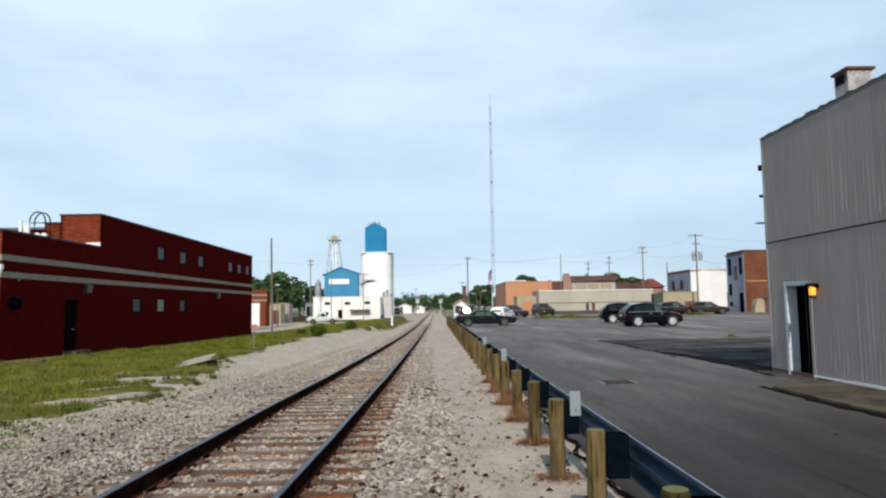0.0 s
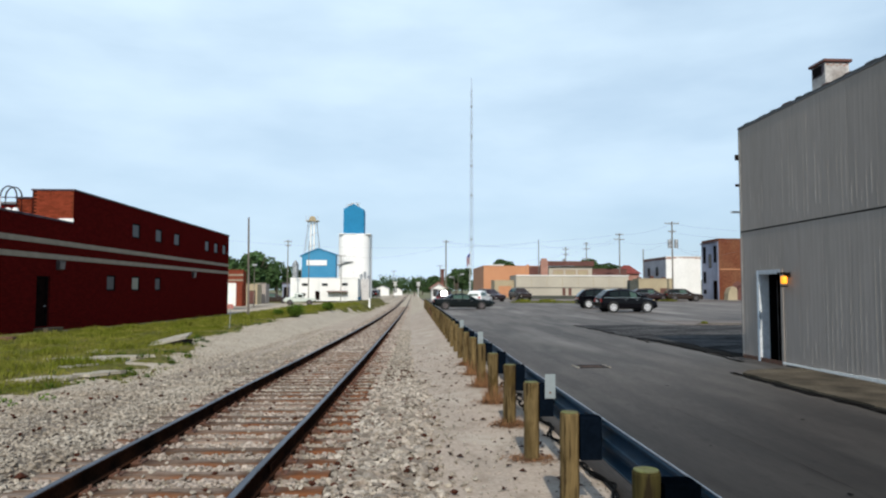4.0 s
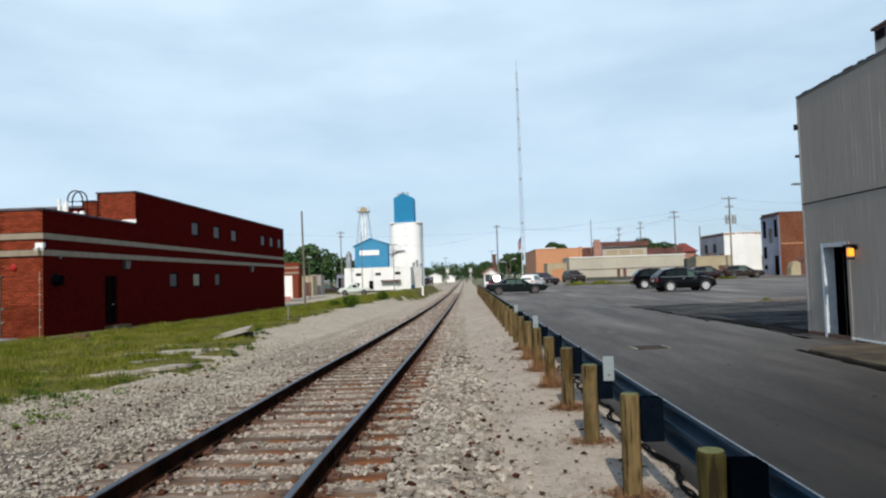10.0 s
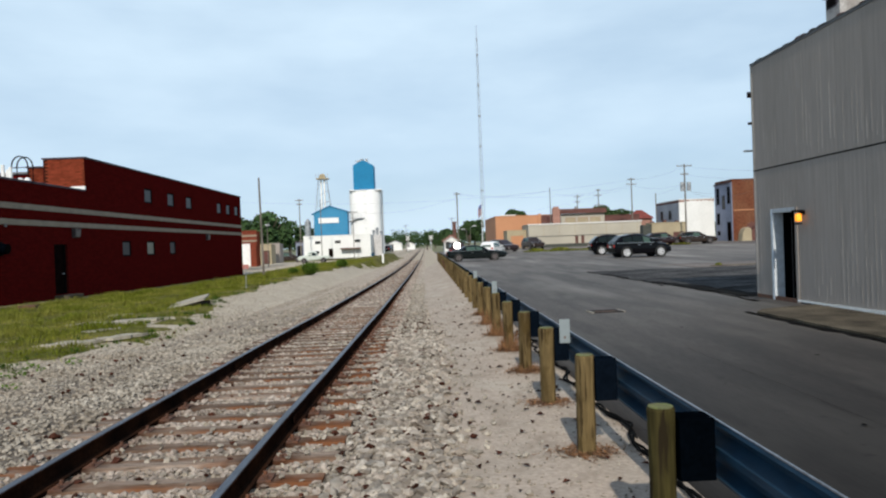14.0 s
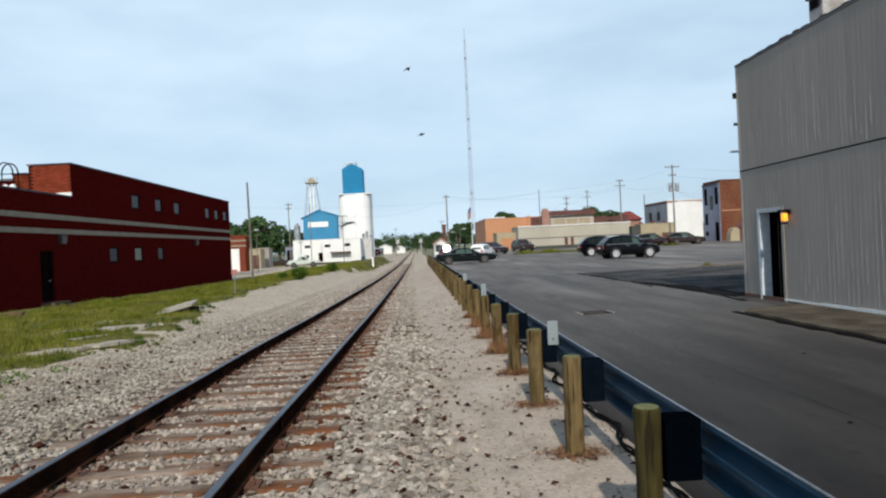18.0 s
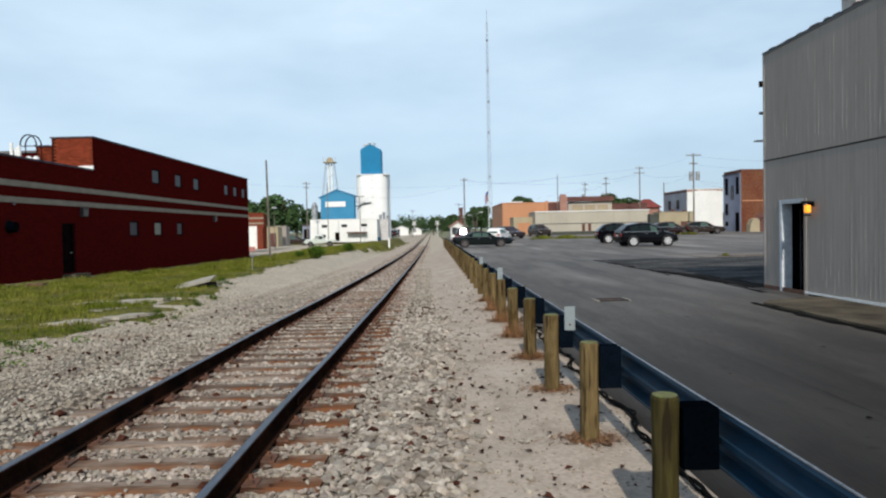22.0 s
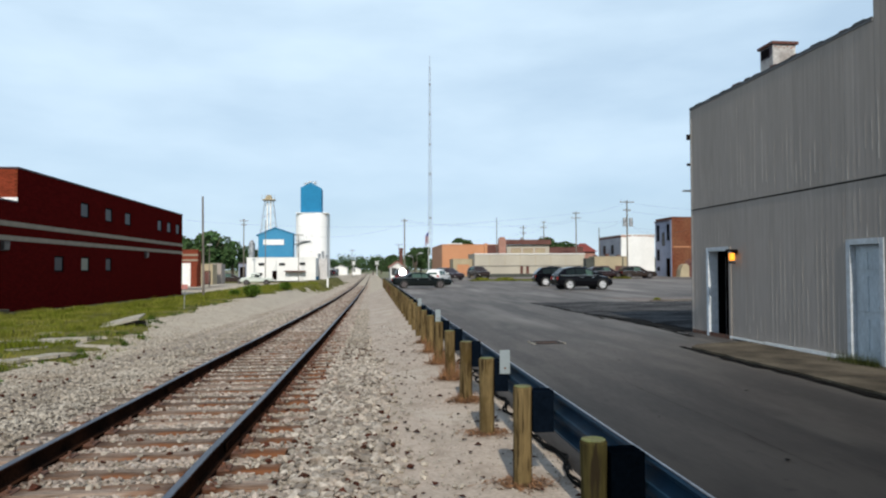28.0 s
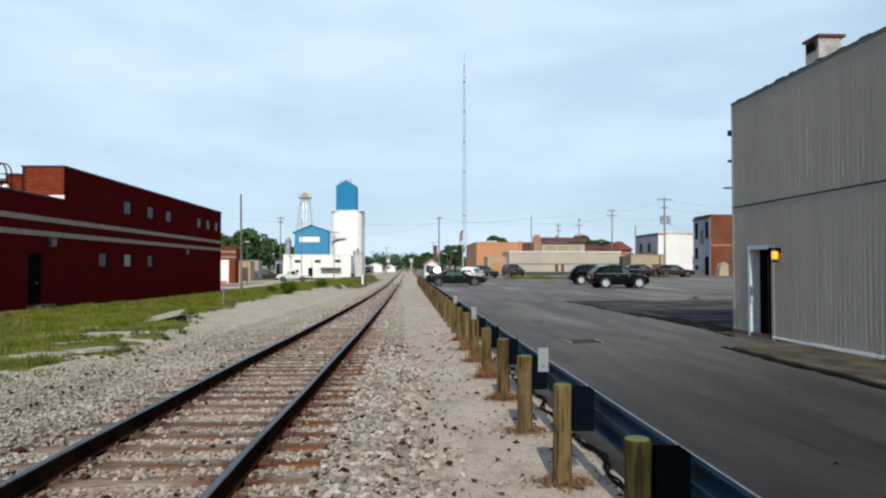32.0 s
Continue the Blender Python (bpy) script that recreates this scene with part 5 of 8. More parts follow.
part("flue_opening", B(-0.012, -0.004, 0.66, 1.0, 0.66, 0.86), M["frame_dark"], chim)
# upper part of the left face is coloured darker
part("stain", prism(bmesh.new(), [(0.56, 0.7), (0.66, 0.62), (1.02, 0.64), (1.03, 0.885), (0.56, 0.885)], "x", -0.0055, -0.002), M["coping"], chim, "dark patch round the flue opening")
rc = random.Random(44)
for k in range(7):  # bare red bricks under the cap, where the paint has gone
    x, z = 0.03 + 0.075 * k + rc.uniform(0, 0.02), 0.838 - 0.03 * (k % 2)
    part("bare_brick", B(x, x + rc.uniform(0.03, 0.065), 0.5245, 0.528, z, z + 0.03), M["pink"], chim)
part("cap", B(-0.05, 0.61, 0.48, 1.11, 0.902, 0.968, bevel=0.015), M["brown_roof"], chim, "dark red cap slab")
for z, h in ((5.16, 0.15), (4.46, 0.07)):
    br = thing("wall_bracket", (GX + 0.1, GY1 + 0.03, z), "small dark bracket on the building corner", "bracket", "corner brackets")
    part("arm", B(-0.19, 0.05, 0, 0.05, 0.0, h, bevel=0.01), M["frame_dark"], br)
fl = thing("flood_lamp", (10.35, GY1 + 0.02, 4.0), "small grey lamp on an arm behind the building", "street lamp")
part("arm", T((0, 0, 0), (-0.95, 1.8, 0.0), 0.02), M["steel_grey"], fl)
part("head", B(-1.16, -0.86, 1.72, 1.88, -0.03, 0.02, bevel=0.02), M["flash"], fl)


# ---- guardrail ----
guard = thing("guardrail", (0, 0, 0), "steel guardrail on round timber posts with black spacer blocks", "guardrail")
POST_Y = [1.76 + 1.83 * i for i in range(39)]
W_PROF = [(0.725, 1.492), (0.705, 1.484), (0.672, 1.556), (0.628, 1.560), (0.585, 1.484), (0.548, 1.484), (0.505, 1.560), (0.462, 1.556), (0.432, 1.484), (0.412, 1.492)]


def beam_piece(y0, y1):
    bm = bmesh.new()
    ring = [(x, z) for z, x in W_PROF] + [(x + 0.006, z) for z, x in W_PROF[::-1]]
    prism(bm, ring, "y", y0, y1)
    return bm


edges = [POST_Y[0] - 0.9 + 3.66 * i for i in range(21)]
for a, b in zip(edges, edges[1:]):
    b = min(b, POST_Y[-1] + 0.3)
    if b > a:
        be = part("beam", beam_piece(a, b - 0.003), M["beam"], guard)
        # top lip as a separate, much brighter strip
        part("lip", B(1.488, 1.500, a, b - 0.003, 0.7255, 0.731), M["beam_edge"], be, "bright top lip")
rnd = random.Random(3)
for i, y in enumerate(POST_Y):
    h = 0.80 - along(i, ((1, 0.0), (2, 0.02), (3, 0.04), (4, 0.045), (5, 0.065), (9, 0.06))) + rnd.uniform(-0.012, 0.012)
    r = along(i, ((1, 0.070), (2, 0.075), (4, 0.083), (40, 0.085))) + rnd.uniform(-0.003, 0.003)
    px_ = along(i, ((1, 1.212), (2, 1.228), (3, 1.252), (4, 1.28), (40, 1.285)))
    lean = rnd.uniform(-0.012, 0.012)
    bm = bmesh.new()
    n, rows = 14, []
    for z in (-0.25, 0.0, 0.2, 0.4, 0.6, h - 0.012, h):
        rr = r * (1 + 0.045 * rnd.uniform(-1, 1)) if z < h else r * 0.93
        rows.append([bm.verts.new((px_ + lean * z + rr * math.cos(2 * math.pi * k / n) * (1 + 0.035 * math.sin(5 * k + i)), y + rr * math.sin(2 * math.pi * k / n), z)) for k in range(n)])
    for a, b in zip(rows, rows[1:]):
        for k in range(n):
            bm.faces.new((a[k], a[(k + 1) % n], b[(k + 1) % n], b[k]))
    bm.faces.new(rows[-1])
    p = part("post", bm, M["post_olive" if i < 2 else "post"], guard, "dark olive timber post" if i < 2 else "weathered round timber post")
    part("post_end", T((px_ + lean * h, y, h + 0.0005), (px_ + lean * h, y, h + 0.006), r * 0.9, n=14), M["post_top"], p, "mossy green sawn end")
    part("spacer_block", B(px_ + 0.07, 1.468, y - 0.085, y + 0.075, 0.425, 0.755 + rnd.uniform(-0.008, 0.008), bevel=0.008), M["block" if i < 2 else "block_blue"], guard, "black plastic spacer block")
    part("bolt", T((1.556, y, 0.566), (1.484, y, 0.566), 0.02, n=6), M["plate"], guard)
    if i < 9:
        bm = bmesh.new()
        for k in range(340 if i < 4 else 480):
            a, d = rnd.uniform(0, 6.28), 0.06 + abs(rnd.gauss(0, 0.085))
            c = Vector((px_ + d * math.cos(a) * 1.4, y + d * math.sin(a), 0.016 - yard_fall(px_, y) + (0.03 if i < 4 else 0.09) * rnd.random() * (0.25 - min(d, 0.25)) * 4))
            s = Vector((rnd.uniform(-1, 1), rnd.uniform(-1, 1), rnd.uniform(-0.3, 0.3))).normalized() * rnd.uniform(0.02, 0.05)
            w = Vector((-s.y, s.x, 0.006)).normalized() * 0.006
            v = [bm.verts.new(c + q) for q in (-s - w, s - w * 0.4, s + w * 0.4, -s + w)]
            bm.faces.new(v)
        if i >= 4:  # dead upright stalks round the post
            for k in range(260):
                a, d = rnd.uniform(0, 6.28), 0.07 + abs(rnd.gauss(0, 0.05))
                c = Vector((px_ + d * math.cos(a), y + d * math.sin(a), -yard_fall(px_, y)))
                t = c + Vector((rnd.gauss(0, 0.05), rnd.gauss(0, 0.05), rnd.uniform(0.06, 0.42) * (1.0 if i in (5, 6, 7) else 0.4)))
                w = Vector((0.004, 0.002, 0))
                bm.faces.new([bm.verts.new(q) for q in (c - w, c + w, t)])
        tagged(part("leaf_litter", bm, M["needles"]), "ring of rusty dry needles at a post foot", "leaf litter", "litter at the posts", kind="stuff")
for i in (3, 7, 10):
    y = POST_Y[i]
    rf = thing("reflector", (1.43, y - 0.09, 0.612), "pale square reflector plate fixed on the guardrail block", "reflector", "guardrail reflectors")
    part("plate", B(-0.055, 0.055, -0.008, 0.0, 0, 0.25, bevel=0.003), M["reflector"], rf)
    part("bolt", T((0, -0.012, 0.06), (0, -0.006, 0.06), 0.012, n=6), M["plate"], rf)
stake = thing("leaning_stake", (1.36, 42.6, -0.2), "rusty brown stake leaning beside the guardrail", "stake")
part("stake", T((0.0, 0.3, 0.0), (-0.36, -0.2, 0.86), 0.045, 0.04, n=6), M["plate"], stake)
hose = thing("cable", (0, 0, 0), "black cable lying along the edge of the asphalt", "cable")
for s in range(2):
    bm = bmesh.new()
    path_tube(bm, [(1.67 + 0.04 * math.sin(2.3 * t) + 0.12 * noise.noise((t * 1.9, 0, 0)) + 0.022 * math.sin(9 * t + 3.1 * s), t, 0.035 + 0.012 * math.cos(9 * t + 3.1 * s)) for t in [2.0 + 0.12 * i for i in range(90 - 20 * s)]], 0.015 - 0.003 * s)
    part("strand", bm, M["hose"], hose)

# ---- small things beside the track ----
slab = thing("concrete_slab", (-7.54, 22.0, 0.13, 3, -13, 12), "broken concrete slab lying tilted in the grass", "concrete slab")
part("slab", prism(bmesh.new(), [(-0.62, -0.5), (0.52, -0.45), (0.6, 0.8), (0.1, 0.95), (-0.55, 0.7)], "z", -0.012, 0.035), M["flat_rock"], slab)
# lump added to stand in for the shadow below the slab
slab_shade = thing("rubble", (-7.24, 22.35, -0.05), "dark lump standing in for the shade under the slab", "rubble")
part("lump", B(-0.32, 0.2, -0.7, 0.3, -0.05, 0.19, bevel=0.05), M["under_slab_shade"], slab_shade)
for i, (x, y, sx, sy) in enumerate(((-8.2, 17.4, 0.8, 0.4), (-7.4, 18.0, 0.8, 0.3), (-7.0, 13.7, 0.5, 0.3), (-6.4, 14.5, 0.55, 0.28), (-7.4, 15.8, 0.5, 0.25), (-8.6, 19.6, 0.5, 0.3))):
    st = thing("flat_stone", (x, y, 0.03, 0, 0, 17 * i), "flat pale stone half sunk in the grass", "stone", "flat stones in the verge")
    rr = random.Random(i)
    part("stone", prism(bmesh.new(), [(sx * math.cos(a) * q, sy * math.sin(a) * q) for a, q in [(k * 0.3491, rr.uniform(0.55, 1.15)) for k in range(18)]], "z", -0.05, 0.008), M["flat_rock"], st)
bx = thing("metal_scrap", (-13.6, 23.9, 0.0, 0, 0, 8), "rusty metal plate lying by the brick wall", "scrap")
part("plate", B(-0.27, 0.27, -0.2, 0.2, 0, 0.12, bevel=0.01), M["plate"], bx)
mk = thing("marker_post", (-5.86, 95.0, -0.9), "white marker post beside the track", "marker post")
part("post", B(-0.12, 0.12, -0.08, 0.08, -0.3, 1.42, bevel=0.015), M["flash"], mk)
part("cap", B(-0.14, 0.14, -0.1, 0.1, 1.42, 1.49, bevel=0.012), M["flash"], mk)
sg = thing("marker_flag", (-8.05, 31.0, 0.0), "small faded red marker sign on a thin stake", "sign")
part("stake", T((0, 0, -0.1), (0.02, 0, 1.0), 0.016), M["steel_grey"], sg)
part("sign_board", B(-0.12, 0.15, -0.012, 0.0, 0.88, 1.08, bevel=0.004), M["red_flag"], sg)


# ---- feed mill ----
def plain_building(name, x0, x1, y0, y1, z0, z1, wall, roof, label, category="building"):
    b = thing(name, (0, 0, 0), label, category)
    for a in ((x0, x1, y0, y0 + 0.3), (x0, x1, y1 - 0.3, y1), (x0, x0 + 0.3, y0 + 0.301, y1 - 0.301), (x1 - 0.3, x1, y0 + 0.301, y1 - 0.301)):
        part("wall", B(*a, z0, z1), wall, b)
    part("roof", B(x0 + 0.301, x1 - 0.301, y0 + 0.301, y1 - 0.301, z1 - 0.35, z1 - 0.15), roof, b)
    for a in ((x0 - 0.05, x1 + 0.05, y0 - 0.05, y0 + 0.31), (x0 - 0.05, x0 + 0.31, y0 + 0.311, y1)):
        part("coping", B(*a, z1 + 0.002, z1 + 0.1), wall, b)
    return b


def face_window(parent, x0, x1, y, z0, z1, glass="glass", trim="frame_dark", name="window"):
    """A window or door set on a wall that faces -y at y."""
    w = part(name, B(x0 + 0.06, x1 - 0.06, y - 0.015, y - 0.003, z0 + 0.06, z1 - 0.06), M[glass], parent)
    for a in ((x0, x1, z0, z0 + 0.06), (x0, x1, z1 - 0.06, z1), (x0, x0 + 0.06, z0 + 0.06, z1 - 0.06), (x1 - 0.06, x1, z0 + 0.06, z1 - 0.06)):
        part("frame", B(a[0], a[1], y - 0.05, y - 0.003, a[2], a[3]), M[trim], w)
    return w


def side_window(parent, x, y0, y1, z0, z1, glass="glass", trim="frame_dark", name="window"):
    """The same on a wall that faces -x at x."""
    w = part(name, B(x - 0.015, x - 0.003, y0 + 0.06, y1 - 0.06, z0 + 0.06, z1 - 0.06), M[glass], parent)
    for a in ((y0, y1, z0, z0 + 0.06), (y0, y1, z1 - 0.06, z1), (y0, y0 + 0.06, z0 + 0.06, z1 - 0.06), (y1 - 0.06, y1, z0 + 0.06, z1 - 0.06)):
        part("frame", B(x - 0.05, x - 0.003, *a), M[trim], w)
    return w


mill = plain_building("mill_store", -19.6, -8.8, 112, 126, -0.1, 3.55, M["white"], M["roof"], "low white painted feed mill store")
for x, z in ((-14.1, 2.55), (-17.3, 2.55), (-10.9, 2.6), (-17.6, 0.95)):
    face_window(mill, x - 0.45, x + 0.45, 112, z - 0.22, z + 0.22)
face_window(mill, -15.6, -14.9, 112, 0.1, 1.5, "door_dark", name="door")
face_window(mill, -12.6, -11.1, 112, 0.0, 1.2, "flash", "flash", name="loading_door")
part("awning", B(-13.6, -10.4, 110.9, 111.99, 1.35, 1.52, bevel=0.02), M["brown_roof"], mill, "brown loading awning")
part("blue_base", B(-8.795, -8.77, 112.05, 126, -0.1, 0.55), M["blue"], mill)
shed = thing("blue_gable_shed", (-0.6, 0, 0), "blue steel gabled mill shed with a white sign panel", "building")
part("wall_shell", prism(bmesh.new(), [(-19.5, -0.1), (-13.4, -0.1), (-13.4, 8.1), (-16.6, 9.15), (-19.5, 7.9)], "y", 126.5, 129), M["blue_pale"], shed)
part("roof", prism(bmesh.new(), [(-19.9, 7.75), (-16.6, 9.2), (-13.0, 8.0), (-13.0, 8.15), (-16.6, 9.36), (-19.9, 7.92)], "y", 126.3, 129.2), M["blue_pale"], shed)
part("sign_panel", B(-18.65, -15.0, 126.4, 126.48, 6.15, 7.1), M["flash"], shed, "blank white sign panel")
for i in range(12):
    part("rib", B(-19.3 + i * 0.5, -19.26 + i * 0.5, 126.46, 126.499, 3.6, 6.1), M["blue_pale"], shed)
silo = thing("grain_silo", (-11.3, 140.0, 0.0), "tall white concrete grain silo with a blue headhouse", "silo")
for dx, dy, r in ((-1.75, -1.2, 1.75), (0.95, -1.4, 1.8), (1.35, 1.2, 1.7), (-1.7, 1.4, 1.75)):
    part("bin", T((dx, dy, -0.1), (dx, dy, 12.7), r, n=28), M["silo"], silo, smooth=False)
part("infill_wall", B(-1.75, 1.0, -3.0, -1.2, -0.1, 12.65), M["silo"], silo)
for k in range(7):
    part("ladder_hoop", T((-0.5, -3.3, 2.0 + 1.6 * k), (-0.05, -3.3, 2.0 + 1.6 * k), 0.03, n=5), M["steel_grey"], silo)
part("catwalk", B(-3.4, -1.0, -3.6, -3.05, 7.2, 7.28), M["steel_grey"], silo)
for k in range(5):
    part("catwalk_post", T((-3.35 + 0.55 * k, -3.55, 7.28), (-3.35 + 0.55 * k, -3.55, 8.2), 0.03, n=5), M["steel_grey"], silo)
part("deck", B(-3.3, 3.0, -3.1, 3.1, 12.7, 12.85), M["silo"], silo)
hh = part("headhouse", prism(bmesh.new(), [(-2.5, 12.85), (1.55, 12.85), (1.55, 17.75), (-0.5, 18.85), (-2.5, 17.85)], "y", -2.2, 2.2), M["blue"], silo, "bright blue steel headhouse")
for dx, dz, w, h in ((-1.5, 18.3, 0.5, 0.55), (-0.75, 18.7, 0.6, 0.5), (0.15, 18.5, 0.4, 0.6)):
    part("roof_machinery", B(dx - w / 2, dx + w / 2, -1.4, -0.6, dz - 0.3, dz + h, bevel=0.05), M["steel_grey"], silo)
part("roof_rail", T((-2.0, -1.8, 18.75), (0.6, -1.8, 19.15), 0.03, n=5), M["steel_grey"], silo)
for dx in (-2.0, -0.7, 0.6):
    part("roof_rail", T((dx, -1.8, 17.9 + 0.3 * (dx > -1)), (dx, -1.8, 18.75 + 0.15 * (dx + 2.0)), 0.03, n=5), M["steel_grey"], silo)
for k in range(5):
    part("roof_vent", B(-1.7 + 0.35 * k, -1.52 + 0.35 * k, -0.2, 0.1, 18.2, 18.9 + 0.18 * (k % 2)), M["steel_grey"], hh)
for dx in (-0.45, -0.12):
    part("ladder_rail", B(dx, dx + 0.05, -3.2, -3.12, 0, 12.6), M["silo"], silo)
part("spout", T((-3.6, -3, 6.6), (-0.4, -3.2, 7.3), 0.14), M["steel_grey"], silo)
leg = thing("elevator_leg", (-18.9, 131.0, 0.0), "grey steel bucket elevator tower with a yellowish head", "grain elevator")
for dx in (-0.3, 0.3):
    part("casing", B(dx - 0.13, dx + 0.13, -0.2, 0.2, 0, 14.6), M["white"], leg)
for dx, dy in ((-0.95, -0.7), (0.95, -0.7), (0.95, 0.7), (-0.95, 0.7)):
    part("tower_post", T((dx * 2.6, dy * 1.6, 0), (dx * 0.75, dy * 0.75, 14.8), 0.045), M["steel_grey"], leg)
for k in range(7):
    z = 1.5 + 2 * k
    for s in (-1, 1):
        part("brace", T((-0.95, s * 0.7, z), (0.95, s * 0.7, z + 1.0), 0.022), M["steel_grey"], leg)
part("platform", B(-1.15, 1.15, -1, 1, 14.6, 14.75), M["tan"], leg)
part("head", prism(bmesh.new(), [(-0.6, 14.75), (0.6, 14.75), (0.5, 15.3), (0.2, 15.6), (-0.3, 15.55), (-0.55, 15.2)], "y", -0.45, 0.45), M["tan"], leg, "yellowish elevator head")
for k in range(5):
    part("rail_post", T((-1.1 + 0.55 * k, -0.95, 14.75), (-1.1 + 0.55 * k, -0.95, 15.6), 0.03), M["tan"], leg)
for k, (x, y, h, r) in enumerate(((-21.5, 128, 6.4, 0.58), (-20.5, 131, 5.8, 0.4))):
    t = thing("feed_bin", (x, y, 0), "pale grey feed bin beside the mill", "silo", "feed bins")
    part("tank", T((0, 0, 1.6), (0, 0, h), r, n=16), M["steel_grey"], t)
    part("cone", T((0, 0, h), (0, 0, h + 0.7), r, 0.15, n=16), M["steel_grey"], t)
    part("hopper", T((0, 0, 0.6), (0, 0, 1.6), 0.2, r, n=16), M["steel_grey"], t)
    for a in range(4):
        part("leg", T((r * 0.8 * math.cos(a * 1.57), r * 0.8 * math.sin(a * 1.57), 0), (r * 0.9 * math.cos(a * 1.57), r * 0.9 * math.sin(a * 1.57), 1.8), 0.05), M["steel_grey"], t)

# ---- small buildings behind the brick one ----
small = plain_building("brick_annex", -27, -17.9, 74, 75.4, -0.05, 3.72, M["annex_sunlit"], M["roof"], "low red brick garage with pale bands")
for z in (2.62, 3.17):
    part("stone_band", B(-27.02, -17.88, 73.96, 73.999, z, z + 0.18), M["band"], small)
face_window(small, -19.75, -18.62, 74, 0.0, 2.42, "flash", "flash", name="garage_door")
part("pier", B(-18.55, -17.93, 73.7, 73.95, -0.05, 2.3), M["annex_sunlit"], small)
tshed = plain_building("tan_shed", -20.15, -18.62, 84, 86.4, -0.05, 2.32, M["tan"], M["roof"], "small tan shed with a brown door", "shed")
face_window(tshed, -19.75, -18.85, 84, 0.0, 1.6, "brown_roof", name="door")
plain_building("grey_shed", -19.65, -18.45, 88, 90.2, -0.05, 2.42, M["siding"], M["roof"], "small grey-blue metal shed", "shed")
tank = thing("storage_shed", (-23.1, 128, -0.4), "dark blue steel storage shed beside the mill", "shed")
part("wall_shell", B(-0.75, 0.75, 0, 3, 0, 3.2, bevel=0.03), M["blue_grey"], tank)
part("shed_roof", B(-0.85, 0.85, -0.2, 3.2, 3.202, 3.4, bevel=0.02), M["coping"], tank)
part("shed_door", B(-0.5, 0.45, -0.03, -0.002, 0.1, 2.6), M["frame_dark"], tank)
side = plain_building("silo_annex", -8.76, -7.35, 118, 121.5, -0.9, 3.45, M["pale_wall"], M["roof"], "low pale block annex beside the silo")
for dx, h in ((-8.3, 1.3), (-7.6, 0.7), (-8.9, 0.9)):
    dc = thing("dust_collector", (dx, 121, 3.3), "grey steel duct cowl on the mill roof", "duct", "roof ducts")
    part("duct", T((0, 0, 0), (0, 0, h), 0.22, n=8), M["steel_grey"], dc)
    part("cowl", T((0, 0, h), (0, 0, h + 0.3), 0.36, 0.08, n=8), M["steel_grey"], dc)
for k, (x, y, w, h) in enumerate(((-12.6, 205, 4, 1.6), (-4.9, 230, 3, 1.6), (-9.3, 215, 4, 2.2), (-14.8, 224, 3, 2.6), (4.2, 110, 2.2, 2.0))):
    hb = thing("far_house", (x, y, 0), "small pale house far down the line", "house", "far houses")
    part("wall_shell", prism(bmesh.new(), [(-w / 2, -0.1), (w / 2, -0.1), (w / 2, h), (0, h + 0.8), (-w / 2, h)], "y", 0, 6), M["white"], hb)
    part("roof", prism(bmesh.new(), [(-w / 2 - 0.3, h - 0.1), (0, h + 0.82), (w / 2 + 0.3, h - 0.1), (w / 2 + 0.3, h + 0.08), (0, h + 1.0), (-w / 2 - 0.3, h + 0.08)], "y", -0.3, 6.3), M["pink" if x > 0 else "roof"], hb)
    face_window(hb, -w / 4 - 0.4, -w / 4 + 0.4, 0, 0.8, 1.9)

tower = thing("brick_stack", (5.2, 120, 0), "short red-brown brick stack behind the parked cars", "chimney")
part("shaft", B(-0.3, 0.3, -0.3, 0.3, -0.1, 5.1, bevel=0.03), M["brown_roof"], tower)
part("cap", B(-0.4, 0.4, -0.4, 0.4, 5.1, 5.35, bevel=0.05), M["brown_roof"], tower)

# ---- street beyond the car park ----
org = plain_building("orange_building", 10.75, 19.3, 104, 122, 0.3, 5.35, M["orange"], M["roof"], "flat-roofed orange stucco building")
part("parapet_trim", B(11.5, 13.8, 103.9, 104.3, 5.46, 5.6), M["flash"], org)
part("pier", B(17.2, 17.6, 103.6, 103.95, 0.4, 5.6), M["orange"], org)
part("fascia", B(17.6, 19.3, 103.8, 103.95, 3.6, 5.35), M["brown_roof"], org)
pil = thing("pink_pillar", (19.75, 103.0, 0.6), "pinkish brick pillar beside the orange building", "pillar")
part("shaft", B(-0.55, 0.55, -0.4, 0.4, 0, 5.6, bevel=0.03), M["pink"], pil)
part("cap", B(-0.4, 0.4, -0.3, 0.3, 5.6, 5.9, bevel=0.05), M["pink"], pil)
bei = plain_building("beige_building", 14.5, 30.4, 96, 102.5, 0.2, 3.75, M["beige"], M["roof"], "long low beige panelled building")
part("joint", B(14.5, 30.4, 95.955, 95.999, 2.05, 2.13), M["seam"], bei)
# dark strip painting kerb and hedge shade along the wall foot
part("dark_plinth", B(14.5, 30.4, 95.93, 95.998, 0.2, 1.0), M["grey_door"], bei)
part("edge_trim", B(14.42, 30.46, 95.9, 95.945, 3.74, 3.86), M["flash"], bei, "white metal roof edge")
for x in (21.0, 21.85, 29.0):
    face_window(bei, x, x + 0.42, 96, 1.02, 2.04, "brown_roof", "brown_roof", name="door")
for i in range(7):
    part("panel_joint", B(16.6 + 2.2 * i, 16.64 + 2.2 * i, 95.96, 95.998, 2.14, 3.74), M["tan"], bei)
ann = plain_building("loading_annex", 11.7, 14.45, 98, 102.4, 0.2, 3.05, M["tan"], M["roof"], "tan loading bay with an orange-brown shutter")
face_window(ann, 12.2, 14.1, 98, 0.7, 2.4, "orange", "tan", name="shutter")
